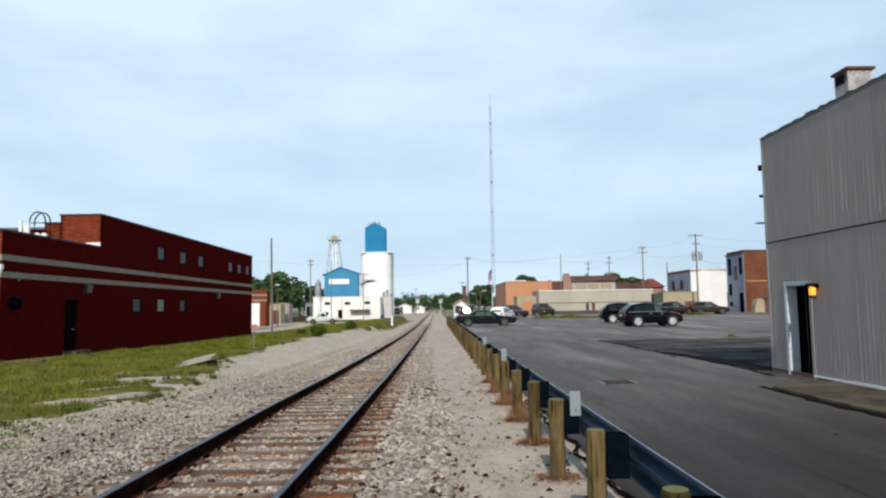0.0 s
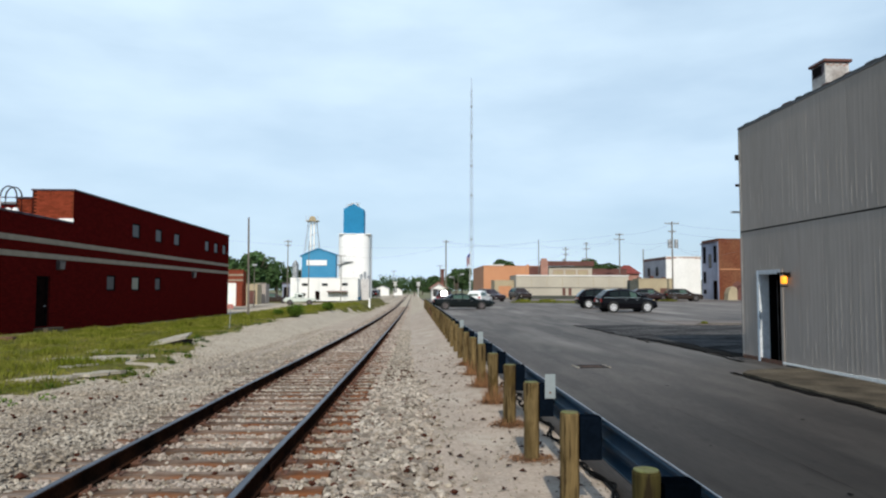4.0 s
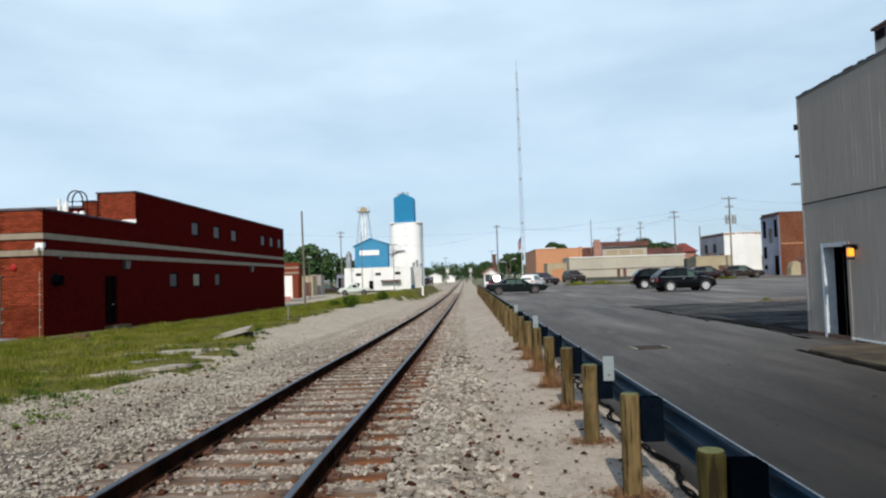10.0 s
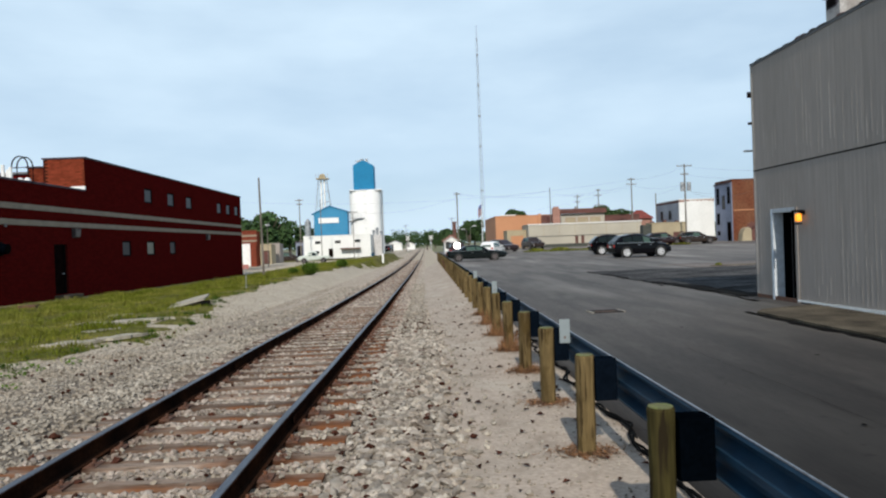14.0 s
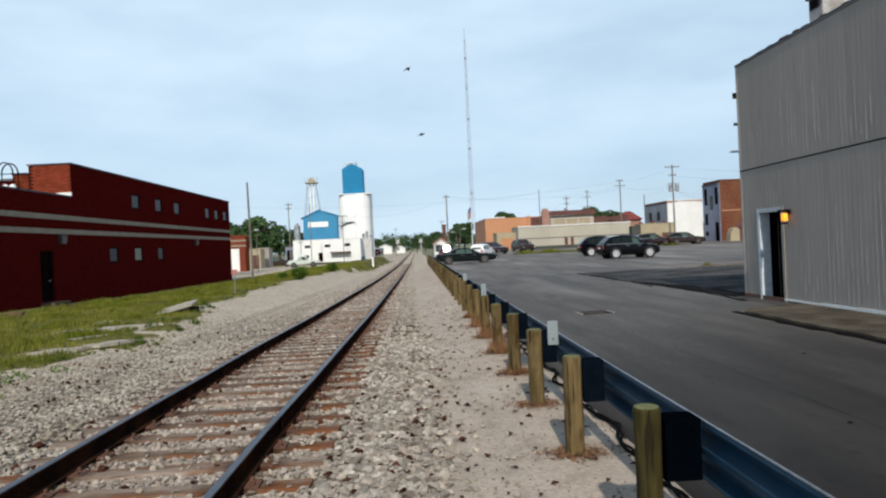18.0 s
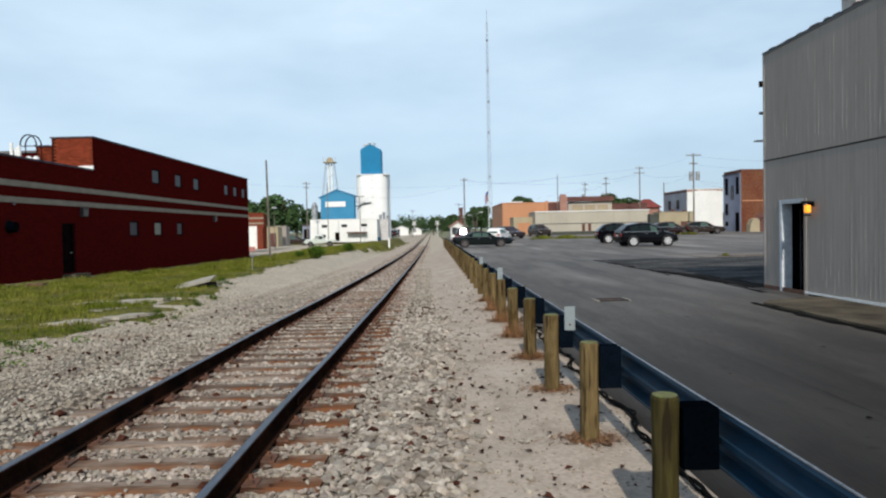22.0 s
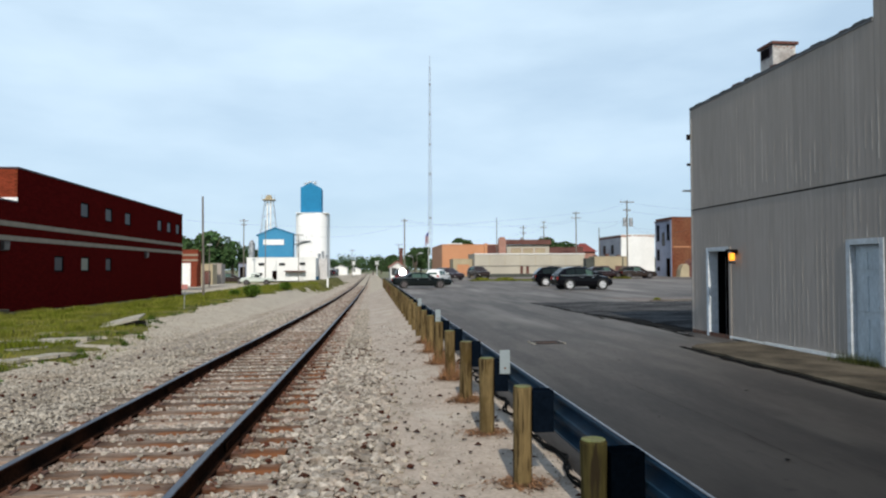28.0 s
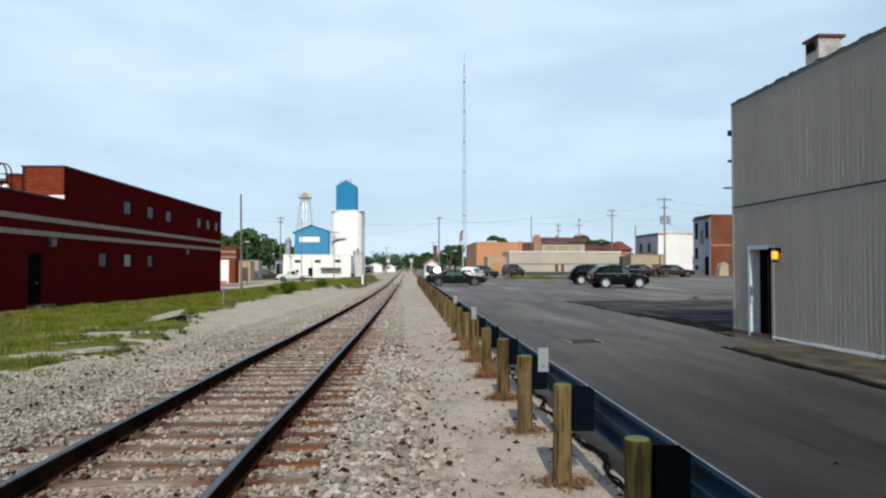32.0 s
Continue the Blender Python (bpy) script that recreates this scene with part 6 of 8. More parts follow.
brn = plain_building("brown_fascia_building", 21.9, 28.9, 110, 118, 0.4, 5.5, M["beige"], M["roof"], "two-storey building with a red-brown fascia")
part("fascia", B(21.7, 29.1, 109.5, 109.94, 5.62, 6.4, bevel=0.05), M["brown_roof"], brn)
for i in range(3):
    face_window(brn, 22.6 + 2.0 * i, 24.2 + 2.0 * i, 110, 3.9, 5.0, "tan", "pink")
plain_building("low_brick_shop", 29.4, 35.2, 112, 118, 0.4, 5.2, M["brown_roof"], M["roof"], "low red brick shop")
rr_ = thing("red_roof_house", (37.0, 116, 0.5), "house with a bright red hipped roof", "house")
part("wall_shell", B(-1.6, 1.6, 0, 4, 0, 4.2), M["pink"], rr_)
bm = bmesh.new()
v = [bm.verts.new(p) for p in ((-1.9, -0.4, 4.1), (1.9, -0.4, 4.1), (1.9, 4.4, 4.1), (-1.9, 4.4, 4.1), (-0.5, 2, 5.6), (0.5, 2, 5.6))]
for f in ((0, 1, 5, 4), (1, 2, 5), (2, 3, 4, 5), (3, 0, 4), (3, 2, 1, 0)):
    bm.faces.new([v[i] for i in f])
part("roof", bm, M["red_roof"], rr_, "red hipped roof")
tan = plain_building("tan_garage", 29.2, 33.6, 88, 90.4, 0.2, 3.2, M["tan"], M["roof"], "low tan garage with two brown doors")
for x in (29.75, 31.9):
    face_window(tan, x, x + 1.4, 88, 0.6, 2.1, "brown_roof", "tan", name="garage_door")
part("dark_end", B(28.1, 29.19, 88.2, 89.4, 0.2, 3.05), M["grey_door"], tan)
for i in range(3):
    part("roof_box", B(29.5 + i * 1.6, 29.9 + i * 1.6, 89, 89.5, 3.2, 3.5 + 0.15 * (i % 2)), M["brown_roof"], tan)
wht = plain_building("white_wall_building", 36.36, 41.4, 97.45, 107, 0.3, 6.55, M["white"], M["roof"], "two-storey building with a whitewashed wall")
# the -x side is coloured grey for the shade on it
part("side_face", B(36.30, 36.357, 97.55, 107, 0.3, 6.5), M["grey_block"], wht, "side wall with its shade put into the grey")
part("brick_top", B(36.29, 36.355, 97.45, 107, 6.2, 6.52), M["brown_roof"], wht)
rs = random.Random(19)
x = 36.4
while x < 41.2:
    w = rs.uniform(0.3, 0.9)
    part("bare_brick", B(x, min(x + w, 41.38), 97.43, 97.448, 6.55 - rs.uniform(0.1, 0.34), 6.54), M["pink"], wht, "bare brick under peeling whitewash")
    x += w + rs.uniform(0.05, 0.3)
for y in (100.5, 104):
    side_window(wht, 36.3, y, y + 1.0, 3.9, 5.2)
old = plain_building("old_brick_block", 41.6, 58, 92, 97.4, 0.3, 8.75, M["rust_brick"], M["roof"], "tall weathered brick block with a blue-grey painted side")
part("painted_side", B(41.5, 41.597, 92.05, 97.4, 0.3, 8.45), M["blue_grey"], old, "blue-grey painted brick side")
part("cornice", B(41.35, 41.499, 92.4, 97.4, 8.3, 8.5), M["coping"], old)
for y, z0, z1, k in ((92.5, 5.6, 7.9, "dark"), (94.1, 4.9, 6.8, "glass"), (95.9, 5.6, 7.9, "dark"), (95.9, 2.8, 4.4, "dark"), (95.9, 1.3, 1.9, "dark")):
    side_window(old, 41.5, y, y + 0.8, z0, z1, k)
side_window(old, 41.5, 92.4, 93.5, 0.5, 3.1, "door_dark", name="door")
part("rubble_wall", prism(bmesh.new(), [(42.1, 0.3), (43.4, 0.3), (43.4, 2.0), (43.0, 2.3), (42.5, 2.1), (42.2, 1.4)], "y", 90.6, 91.9), M["tan"], old, "pale stub of broken wall")
part("rust_heap", prism(bmesh.new(), [(43.41, 0.3), (45.8, 0.3), (45.8, 2.2), (45.2, 2.55), (44.3, 2.45), (43.7, 1.9), (43.41, 1.2)], "y", 90.9, 91.9), M["brown_roof"], old, "rust-brown broken brickwork")
part("broken_opening", prism(bmesh.new(), [(43.2, 1.6), (45.4, 1.6), (45.4, 3.0), (44.6, 2.9), (44.1, 3.05), (43.5, 2.7)], "y", 91.96, 91.996), M["brown_roof"], old, "dark patch of broken brick")
part("string_course", B(41.7, 57.9, 91.95, 91.997, 4.6, 4.72), M["orange"], old)
bol = thing("bollard", (42.0, 86.0, 0.5), "small white bollard at the lot edge", "bollard")
part("post", T((0, 0, -0.1), (0, 0, 0.9), 0.12), M["flash"], bol)
for x, y, n_, w in ((15.5, 80.5, 1, 8.5), (31.5, 83, 1, 4.0), (16.4, 33.75, 2, 4.6)):
    isl = thing("kerb_island", (x, y, lot_z(x, y)), "low concrete kerb with weeds along it", "kerb", "kerbs in the car park")
    part("kerb", B(-w / 2, w / 2, -0.12, 0.12, -0.1, 0.05, bevel=0.02), M["concrete"], isl)

# ---- poles, mast and wires ----
def pole(x, y, h, r=0.13, arms=(), lamp_arm=0.0, label="grey timber utility pole", lean=0.0, can=0, z0=None):
    base = (lot_z(x, y) if z0 is None else z0)
    p = thing("utility_pole", (x, y, base), label, "utility pole", "utility poles")
    h -= base
    part("shaft", T((0, 0, -0.3), (lean, 0, h), r * 0.72, r * 0.5, n=10), M["wood_pole"], p)
    for dz, w in arms:
        a = part("crossarm", B(lean - w / 2, lean + w / 2, -0.05, 0.05, h - dz - 0.045, h - dz + 0.045), M["wood_pole"], p)
        for k in (-0.45, -0.2, 0.2, 0.45):
            part("insulator", T((lean + w * k, 0, h - dz + 0.06), (lean + w * k, 0, h - dz + 0.22), 0.05, 0.03, n=6), M["steel_grey"], a)
    for k in range(can):
        sx = (-1, 1, 0)[k] * 0.42
        part("transformer", T((lean + sx, -0.25, h - 3.4), (lean + sx, -0.25, h - 2.3), 0.25, n=12), M["steel_grey"], p)
    if lamp_arm:
        part("lamp_bracket", T((lean, 0, h - 0.4), (lean + lamp_arm, -0.4, h - 0.2), 0.03), M["steel_grey"], p)
        part("lamp_head", B(lean + lamp_arm - 0.25, lean + lamp_arm + 0.25, -0.55, -0.25, h - 0.26, h - 0.1, bevel=0.04), M["steel_grey"], p)
    return p


pole(-11.8, 50.5, 6.95, 0.12, label="bare grey timber pole standing in the grass", lean=-0.1, z0=-0.3)
pole(-18.8, 105, 9.25, 0.13, arms=((0.3, 1.2), (0.9, 0.8)), z0=0)
pole(-15.5, 104, 9.0, 0.1, z0=0, label="thin dark timber pole before the mill")
pole(-11.1, 108, 7.2, 0.09, arms=((0.2, 1.4),), z0=0)
pole(4.85, 100, 9.0, 0.15, arms=((0.3, 0.9),), z0=0)
pole(32.9, 86, 10.5, 0.16, arms=((0.25, 1.9), (1.3, 1.0)), can=2, label="timber pole with crossarms and two transformers")
pole(31.9, 105, 10.6, 0.15, arms=((0.25, 1.2), (1.0, 1.6)), label="timber pole with two crossarms")
pole(18.4, 100, 9.2, 0.1, label="thin bare grey timber pole")
pole(29.1, 130, 10.0, 0.15, arms=((0.5, 1.2), (1.5, 1.0)), can=1, label="timber pole with a transformer")
pole(33.1, 130, 10.9, 0.15, arms=((0.3, 0.9), (1.3, 1.4), (3.1, 1.6)), label="timber pole with three crossarms")
pole(33.9, 100, 7.8, 0.13, label="short dark timber pole")
pole(5.45, 90, 3.6, 0.05, lamp_arm=-0.45, label="thin lamp pole by the parked cars")
pole(6.1, 92, 4.0, 0.05, lamp_arm=0.5, label="thin lamp pole by the parked cars")
pole(21.5, 125, 6.0, 0.1, arms=((0.3, 1.8), (1.0, 1.8)), label="low timber pole with two crossarms")
pole(-18.1, 80, 4.7, 0.07, lamp_arm=0.12, z0=0, label="thin lamp pole behind the brick building")
pole(-5.0, 185, 7.0, 0.12, arms=((0.3, 1.4),), z0=0)
pole(8.0, 200, 9.0, 0.14, arms=((0.3, 2.0),), z0=0)
for k, (x, y) in enumerate(((-4.2, 170), (1.5, 175))):
    cs = thing("crossing_signal", (x, y, 0), "grey railway crossing signal mast", "signal", "crossing signals")
    part("mast", T((0, 0, 0), (0, 0, 3.6), 0.07), M["flash"], cs)
    for s in (-1, 1):
        part("cross_board", B(-0.7, 0.7, -0.1, -0.07, -0.09, 0.09), M["flash"], cs, at=pose(0, 0, 3.3, 0, 45 * s, 0))
        part("lamp", T((s * 0.4, -0.12, 2.4), (s * 0.4, -0.3, 2.4), 0.18, n=12), M["frame_dark"], cs)
mast = thing("radio_mast", (21.4, 250, 0.0), "very tall slender steel lattice radio mast", "radio mast")
for a in range(3):
    c, s = math.cos(2.09 * a + 0.4), math.sin(2.09 * a + 0.4)
    part("leg", T((c * 0.85, s * 0.85, 0), (c * 0.3, s * 0.3, 76), 0.06, 0.045, n=6), M["mast_steel"], mast)
for k in range(38):
    z0, z1 = k * 2.0, k * 2.0 + 2.0
    bm = bmesh.new()
    for a in range(3):
        r0, r1 = 0.85 - 0.5 * z0 / 76, 0.85 - 0.5 * z1 / 76
        p = (r0 * math.cos(2.09 * a + 0.4), r0 * math.sin(2.09 * a + 0.4), z0)
        q = (r1 * math.cos(2.09 * (a + 1) + 0.4), r1 * math.sin(2.09 * (a + 1) + 0.4), z1)
        tube(bm, p, q, 0.022, n=4, caps=False)
    part("lattice_bay", bm, M["mast_steel"], mast)
for z in (20, 36, 47, 58, 69):
    part("platform", T((0, 0, z), (0, 0, z + 0.5), 0.4, n=6), M["mast_steel"], mast)
part("tip", T((0, 0, 76), (0, 0, 80), 0.07, n=6), M["mast_steel"], mast)
fp = thing("flagpole", (11.7, 140, -0.06), "pale flagpole with a striped flag hanging limp", "flagpole")
part("pole", T((0, 0, 0), (0, 0, 9.6), 0.06), M["flash"], fp)
for k in range(8):
    x0, x1 = -0.02 - 0.085 * k, -0.105 - 0.085 * k
    top, low = 9.35 - 0.11 * k, 7.5 - 0.10 * k - 0.25 * (k % 3)
    part("stripe", prism(bmesh.new(), [(x0, top), (x1, top - 0.11), (x1, low - 0.1), (x0, low)], "y", -0.03 + 0.04 * (k % 2), 0.03 + 0.04 * (k % 2)), M["flag_red"] if k % 2 else M["flag_white"], fp)
part("canton", prism(bmesh.new(), [(-0.01, 9.37), (-0.5, 8.95), (-0.5, 8.3), (-0.01, 8.6)], "y", -0.06, -0.035), M["blue_flag"], fp)


def wire(p, q, sag):
    bm = bmesh.new()
    p, q = Vector(p), Vector(q)
    path_tube(bm, [p.lerp(q, i / 16) - Vector((0, 0, 4 * sag * (i / 16) * (1 - i / 16))) for i in range(17)], 0.0065, 4)
    tagged(part("overhead_wire", bm, M["wire"]), "thin dark overhead wire between poles", "wire", "overhead wires")


for a, b, s in (((32.9, 86, 7.6), (13.5, GY1 + 0.5, 5.2), 2.0), ((32.9, 86, 8.0), (31.9, 105, 9.4), 0.5), ((31.9, 105, 10.2), (33.1, 130, 10.5), 0.6), ((31.9, 105, 9.2), (18.4, 100, 8.3), 0.7),
                ((18.4, 100, 8.8), (4.85, 100, 8.6), 0.6), ((4.85, 100, 8.2), (-11.1, 108, 7.0), 0.9), ((32.9, 86, 7.4), (41.4, 93, 7.6), 0.6), ((29.1, 130, 9.2), (21.5, 125, 5.8), 0.5), ((33.9, 100, 7.6), (32.9, 86, 8.2), 0.3),
                ((31.9, 105, 10.3), (-30, 112, 9.6), 1.6), ((31.9, 105, 9.4), (4.85, 100, 8.8), 1.1), ((32.9, 86, 10.2), (31.9, 105, 10.3), 0.4), ((33.1, 130, 9.6), (8.0, 200, 8.6), 1.2),
                ((29.1, 130, 8.4), (33.1, 130, 9.5), 0.3), ((32.9, 86, 9.1), (60, 84, 9.6), 1.2), ((32.9, 86, 10.2), (60, 84, 10.6), 1.2), ((41.6, 92.2, 8.6), (13.5, GY1 + 0.5, 5.6), 1.0)):
    wire(a, b, s)


# ---- vehicles ----
def vehicle(name, m, paint, stations, wheels, label, category="car", r=0.34, glass_span=None, glass="glass_car"):
    """stations: along the length from tail (x=0) to nose: (x, underside, belt height, top height, half width at belt, half width at top)."""
    L = stations[-1][0]
    car = thing(name, m, label, category, "parked cars")
    bm = bmesh.new()
    rings = []
    for x, zb, zs, zt, w, wt in stations:
        half_ring = [(w * 0.88, zb), (w * 0.985, zb + 0.12), (w, zb + 0.55 * (zs - zb)), (w * 0.985, zs), (wt, zt - 0.05), (wt * 0.82, zt)]
        rings.append([bm.verts.new((x - L / 2, -a, b)) for a, b in half_ring] + [bm.verts.new((x - L / 2, a, b)) for a, b in half_ring[::-1]])
    n = len(rings[0])
    for a, b in zip(rings, rings[1:]):
        for i in range(n):
            bm.faces.new((a[i], a[(i + 1) % n], b[(i + 1) % n], b[i]))
    bm.faces.new(rings[0])
    bm.faces.new(rings[-1][::-1])
    body = part("body", bm, M[paint], car)
    # side glass between the belt and the roof, split into panes
    cab = [s for s in stations if s[3] - s[2] > 0.25]
    if len(cab) > 1:
        for side in (-1, 1):
            for k, (s0, s1) in enumerate(zip(cab, cab[1:])):
                bm = bmesh.new()
                lo, hi = 0.10, 0.84
                pts = []
                for s, inset in ((s0, 0.04), (s1, -0.04)):
                    for f in (lo, hi):
                        w_ = s[4] * 0.985 + (s[5] - s[4] * 0.985) * f
                        pts.append((s[0] - L / 2 + inset, side * (w_ + 0.012), s[2] + (s[3] - 0.05 - s[2]) * f))
                v = [bm.verts.new(p) for p in (pts[0], pts[2], pts[3], pts[1])]
                bm.faces.new(v)
                e = bmesh.ops.extrude_face_region(bm, geom=bm.faces[:])
                for q in e["geom"]:
                    if isinstance(q, bmesh.types.BMVert):
                        q.co.y -= side * 0.02
                part("side_window", bm, M["glass_green" if s1 is cab[-1] else glass], car)
        for end, nb in ((0, -1), (-1, 1)):
            s = cab[end]
            i = stations.index(s)
            j = i - 1 if end == 0 else i + 1
            if 0 <= j < len(stations):
                o = stations[j]
                bm = bmesh.new()
                pts = [(o[0], -o[5] * 0.78, o[3] - 0.02), (o[0], o[5] * 0.78, o[3] - 0.02), (s[0], s[5] * 0.76, s[3] - 0.03), (s[0], -s[5] * 0.76, s[3] - 0.03)]
                d = Vector((s[3] - o[3], 0, -(s[0] - o[0]))).normalized() * (1 if s[0] < o[0] else -1)
                d = Vector((abs(d.x) * (1 if end == -1 else -1), 0, abs(d.z)))
                mid = [Vector((p[0] - L / 2, p[1], p[2])) for p in pts]
                mid = [mid[0].lerp(mid[3], 0.12), mid[1].lerp(mid[2], 0.12), mid[2].lerp(mid[1], 0.12), mid[3].lerp(mid[0], 0.12)]
                v = [bm.verts.new(p + d * 0.015) for p in mid] + [bm.verts.new(p - d * 0.03) for p in mid]
                for f in ((0, 1, 2, 3), (7, 6, 5, 4), (0, 4, 5, 1), (1, 5, 6, 2), (2, 6, 7, 3), (3, 7, 4, 0)):
                    bm.faces.new([v[q] for q in f])
                part("rear_window" if end == 0 else "windscreen", bm, M[glass], car)
    w = max(s[4] for s in stations)
    for x in wheels:
        for side in (-1, 1):
            part("wheel_arch", T((x - L / 2, side * (w - 0.16), r + 0.02), (x - L / 2, side * (w + 0.004), r + 0.02), r * 1.16, n=20), M["tyre"], car)
            wh = part("wheel", T((x - L / 2, side * (w - 0.2), r), (x - L / 2, side * (w + 0.015), r), r, n=20), M["tyre"], car, "black tyre")
            bm = bmesh.new()
            for k in range(20):
                q = [(math.cos(6.2832 * j / 20), math.sin(6.2832 * j / 20)) for j in (k, k + 1)]
                ring = [bm.verts.new((x - L / 2 + r * m * c, side * (w + o), r + r * m * s_)) for m, o in ((0.7, 0.018), (0.6, 0.022)) for c, s_ in q]
                bm.faces.new((ring[0], ring[1], ring[3], ring[2]))
            for k in range(6):
                c, s_ = math.cos(1.0472 * k + x), math.sin(1.0472 * k + x)
                spoke = [bm.verts.new((x - L / 2 + r * (m * c - h * s_), side * (w + 0.024), r + r * (m * s_ + h * c))) for m, h in ((0.08, -0.1), (0.64, -0.15), (0.64, 0.15), (0.08, 0.1))]
                bm.faces.new(spoke)
            e = bmesh.ops.extrude_face_region(bm, geom=bm.faces[:])
            for v in e["geom"]:
                if isinstance(v, bmesh.types.BMVert):
                    v.co.y += side * 0.008
            part("rim", bm, M["rim" if r > 0.345 else "rim_dull"], wh, "silver spoked wheel" if r > 0.345 else "dull grey wheel cover")
            part("hub", T((x - L / 2, side * (w + 0.02), r), (x - L / 2, side * (w + 0.032), r), r * 0.2, r * 0.15, n=10), M["tyre"], wh)
    a, b = stations[0], stations[-1]
    for side in (-1, 1):
        y0, y1 = sorted((side * a[4] * 0.62, side * a[4] * 0.96))
        part("tail_light", B(-L / 2 - 0.02, -L / 2 + 0.1, y0, y1, a[2] - 0.22, a[2] - 0.02, bevel=0.01), M["red_lens"], car, "red tail light")
        y0, y1 = sorted((side * b[4] * 0.6, side * b[4] * 0.99))
        part("headlight", B(L / 2 - 0.14, L / 2 + 0.015, y0, y1, b[2] - 0.2, b[2] - 0.05, bevel=0.01), M["clear_lens"], car, "clear headlight")
        part("mirror", B(glass_span - L / 2 - 0.1, glass_span - L / 2 + 0.08, side * (w + 0.11) - 0.1, side * (w + 0.11) + 0.1, 1.0 if r < 0.36 else 1.12, 1.14 if r < 0.36 else 1.28, bevel=0.03), M[paint], car)
        part("belt_strip", B(stations[1][0] - L / 2, glass_span - L / 2, side * (w * 0.99) - 0.012, side * (w * 0.99) + 0.012, cab[0][2] - 0.0 if cab else 0.9, (cab[0][2] if cab else 0.9) + 0.03), M["chrome"], car)
        for hx in (0.42, 0.62):
            part("door_handle", B(L * hx - L / 2 - 0.09, L * hx - L / 2 + 0.09, side * (w + 0.006) - 0.014, side * (w + 0.006) + 0.014, cab[0][2] - 0.16 if cab else 0.8, cab[0][2] - 0.12 if cab else 0.84), M["chrome"], car)
    part("rear_bumper", B(-L / 2 - 0.07, -L / 2 + 0.1, -a[4] * 0.93, a[4] * 0.93, a[1] + 0.1, a[1] + 0.32, bevel=0.03), M[paint], car)
    part("front_bumper", B(L / 2 - 0.1, L / 2 + 0.07, -b[4] * 0.9, b[4] * 0.9, b[1] + 0.05, b[1] + 0.28, bevel=0.03), M[paint], car)
    part("number_plate", B(-L / 2 - 0.078, -L / 2 - 0.07, -0.16, 0.16, a[1] + 0.34, a[1] + 0.46), M["flash"], car)
    return car


SUV = [(0, 0.42, 0.98, 1.02, 0.80, 0.72), (0.15, 0.32, 1.04, 1.22, 0.90, 0.74), (0.65, 0.26, 1.06, 1.6, 0.94, 0.67), (1.5, 0.24, 1.03, 1.71, 0.95, 0.67), (2.4, 0.24, 1.0, 1.68, 0.95, 0.66), (3.05, 0.24, 0.98, 1.5, 0.95, 0.66),
       (3.75, 0.24, 0.99, 1.06, 0.94, 0.80), (4.45, 0.26, 0.9, 0.96, 0.91, 0.76), (4.8, 0.34, 0.7, 0.76, 0.80, 0.66)]
SEDAN = [(0, 0.42, 0.86, 0.92, 0.82, 0.72), (0.25, 0.28, 0.92, 0.98, 0.9, 0.78), (1.0, 0.22, 0.92, 1.0, 0.93, 0.78), (1.65, 0.2, 0.92, 1.36, 0.94, 0.62), (2.5, 0.2, 0.9, 1.42, 0.94, 0.63), (3.1, 0.2, 0.88, 1.3, 0.94, 0.63),
         (3.75, 0.2, 0.88, 0.95, 0.93, 0.78), (4.9, 0.24, 0.76, 0.82, 0.9, 0.74), (5.25, 0.36, 0.6, 0.66, 0.8, 0.66)]
WAGON = [(0, 0.4, 0.92, 0.97, 0.8, 0.7), (0.12, 0.28, 0.95, 1.25, 0.86, 0.66), (0.5, 0.24, 0.95, 1.5, 0.88, 0.63), (1.5, 0.22, 0.93, 1.55, 0.89, 0.64), (2.4, 0.22, 0.9, 1.5, 0.89, 0.63), (3.3, 0.22, 0.9, 0.97, 0.88, 0.74), (4.3, 0.24, 0.8, 0.86, 0.85, 0.7), (4.55, 0.34, 0.62, 0.68, 0.76, 0.62)]
TRUCK = [(0, 0.5, 0.98, 1.0, 0.92, 0.9), (2.0, 0.4, 1.0, 1.02, 0.94, 0.92), (2.15, 0.36, 1.05, 1.6, 0.95, 0.72), (3.0, 0.34, 1.05, 1.78, 0.95, 0.72), (3.6, 0.34, 1.05, 1.66, 0.95, 0.72), (4.2, 0.34, 1.06, 1.12, 0.94, 0.82), (5.1, 0.38, 1.0, 1.05, 0.92, 0.8), (5.3, 0.46, 0.8, 0.85, 0.85, 0.75)]


VAN = [(0, 0.42, 0.96, 1.12, 0.84, 0.35), (0.18, 0.3, 1.0, 1.68, 0.9, 0.33), (1.6, 0.26, 1.0, 1.74, 0.93, 0.72), (2.7, 0.26, 0.98, 1.66, 0.93, 0.7), (3.4, 0.26, 0.96, 1.08, 0.92, 0.78), (4.2, 0.28, 0.88, 0.94, 0.88, 0.74), (4.5, 0.36, 0.7, 0.76, 0.8, 0.66)]
SMALL_TRUCK = [(s[0] * 0.8, s[1], *[v * 0.92 for v in s[2:4]], *s[4:]) for s in TRUCK]
SUV = [(s[0] * 0.89, *s[1:]) for s in SUV]
SEDAN = [(s[0] * 1.02, *s[1:]) for s in SEDAN]


def park(name, x, y, turn, *a, **k):
    return vehicle(name, (x, y, lot_z(x, y) + 0.006, 0, 0, turn), *a, **k)


park("suv", 15.86, 50.9, 5, "car_black", SUV, (0.84, 3.43), "glossy black sport utility car with silver wheels in the car park", r=0.37, glass_span=2.94)
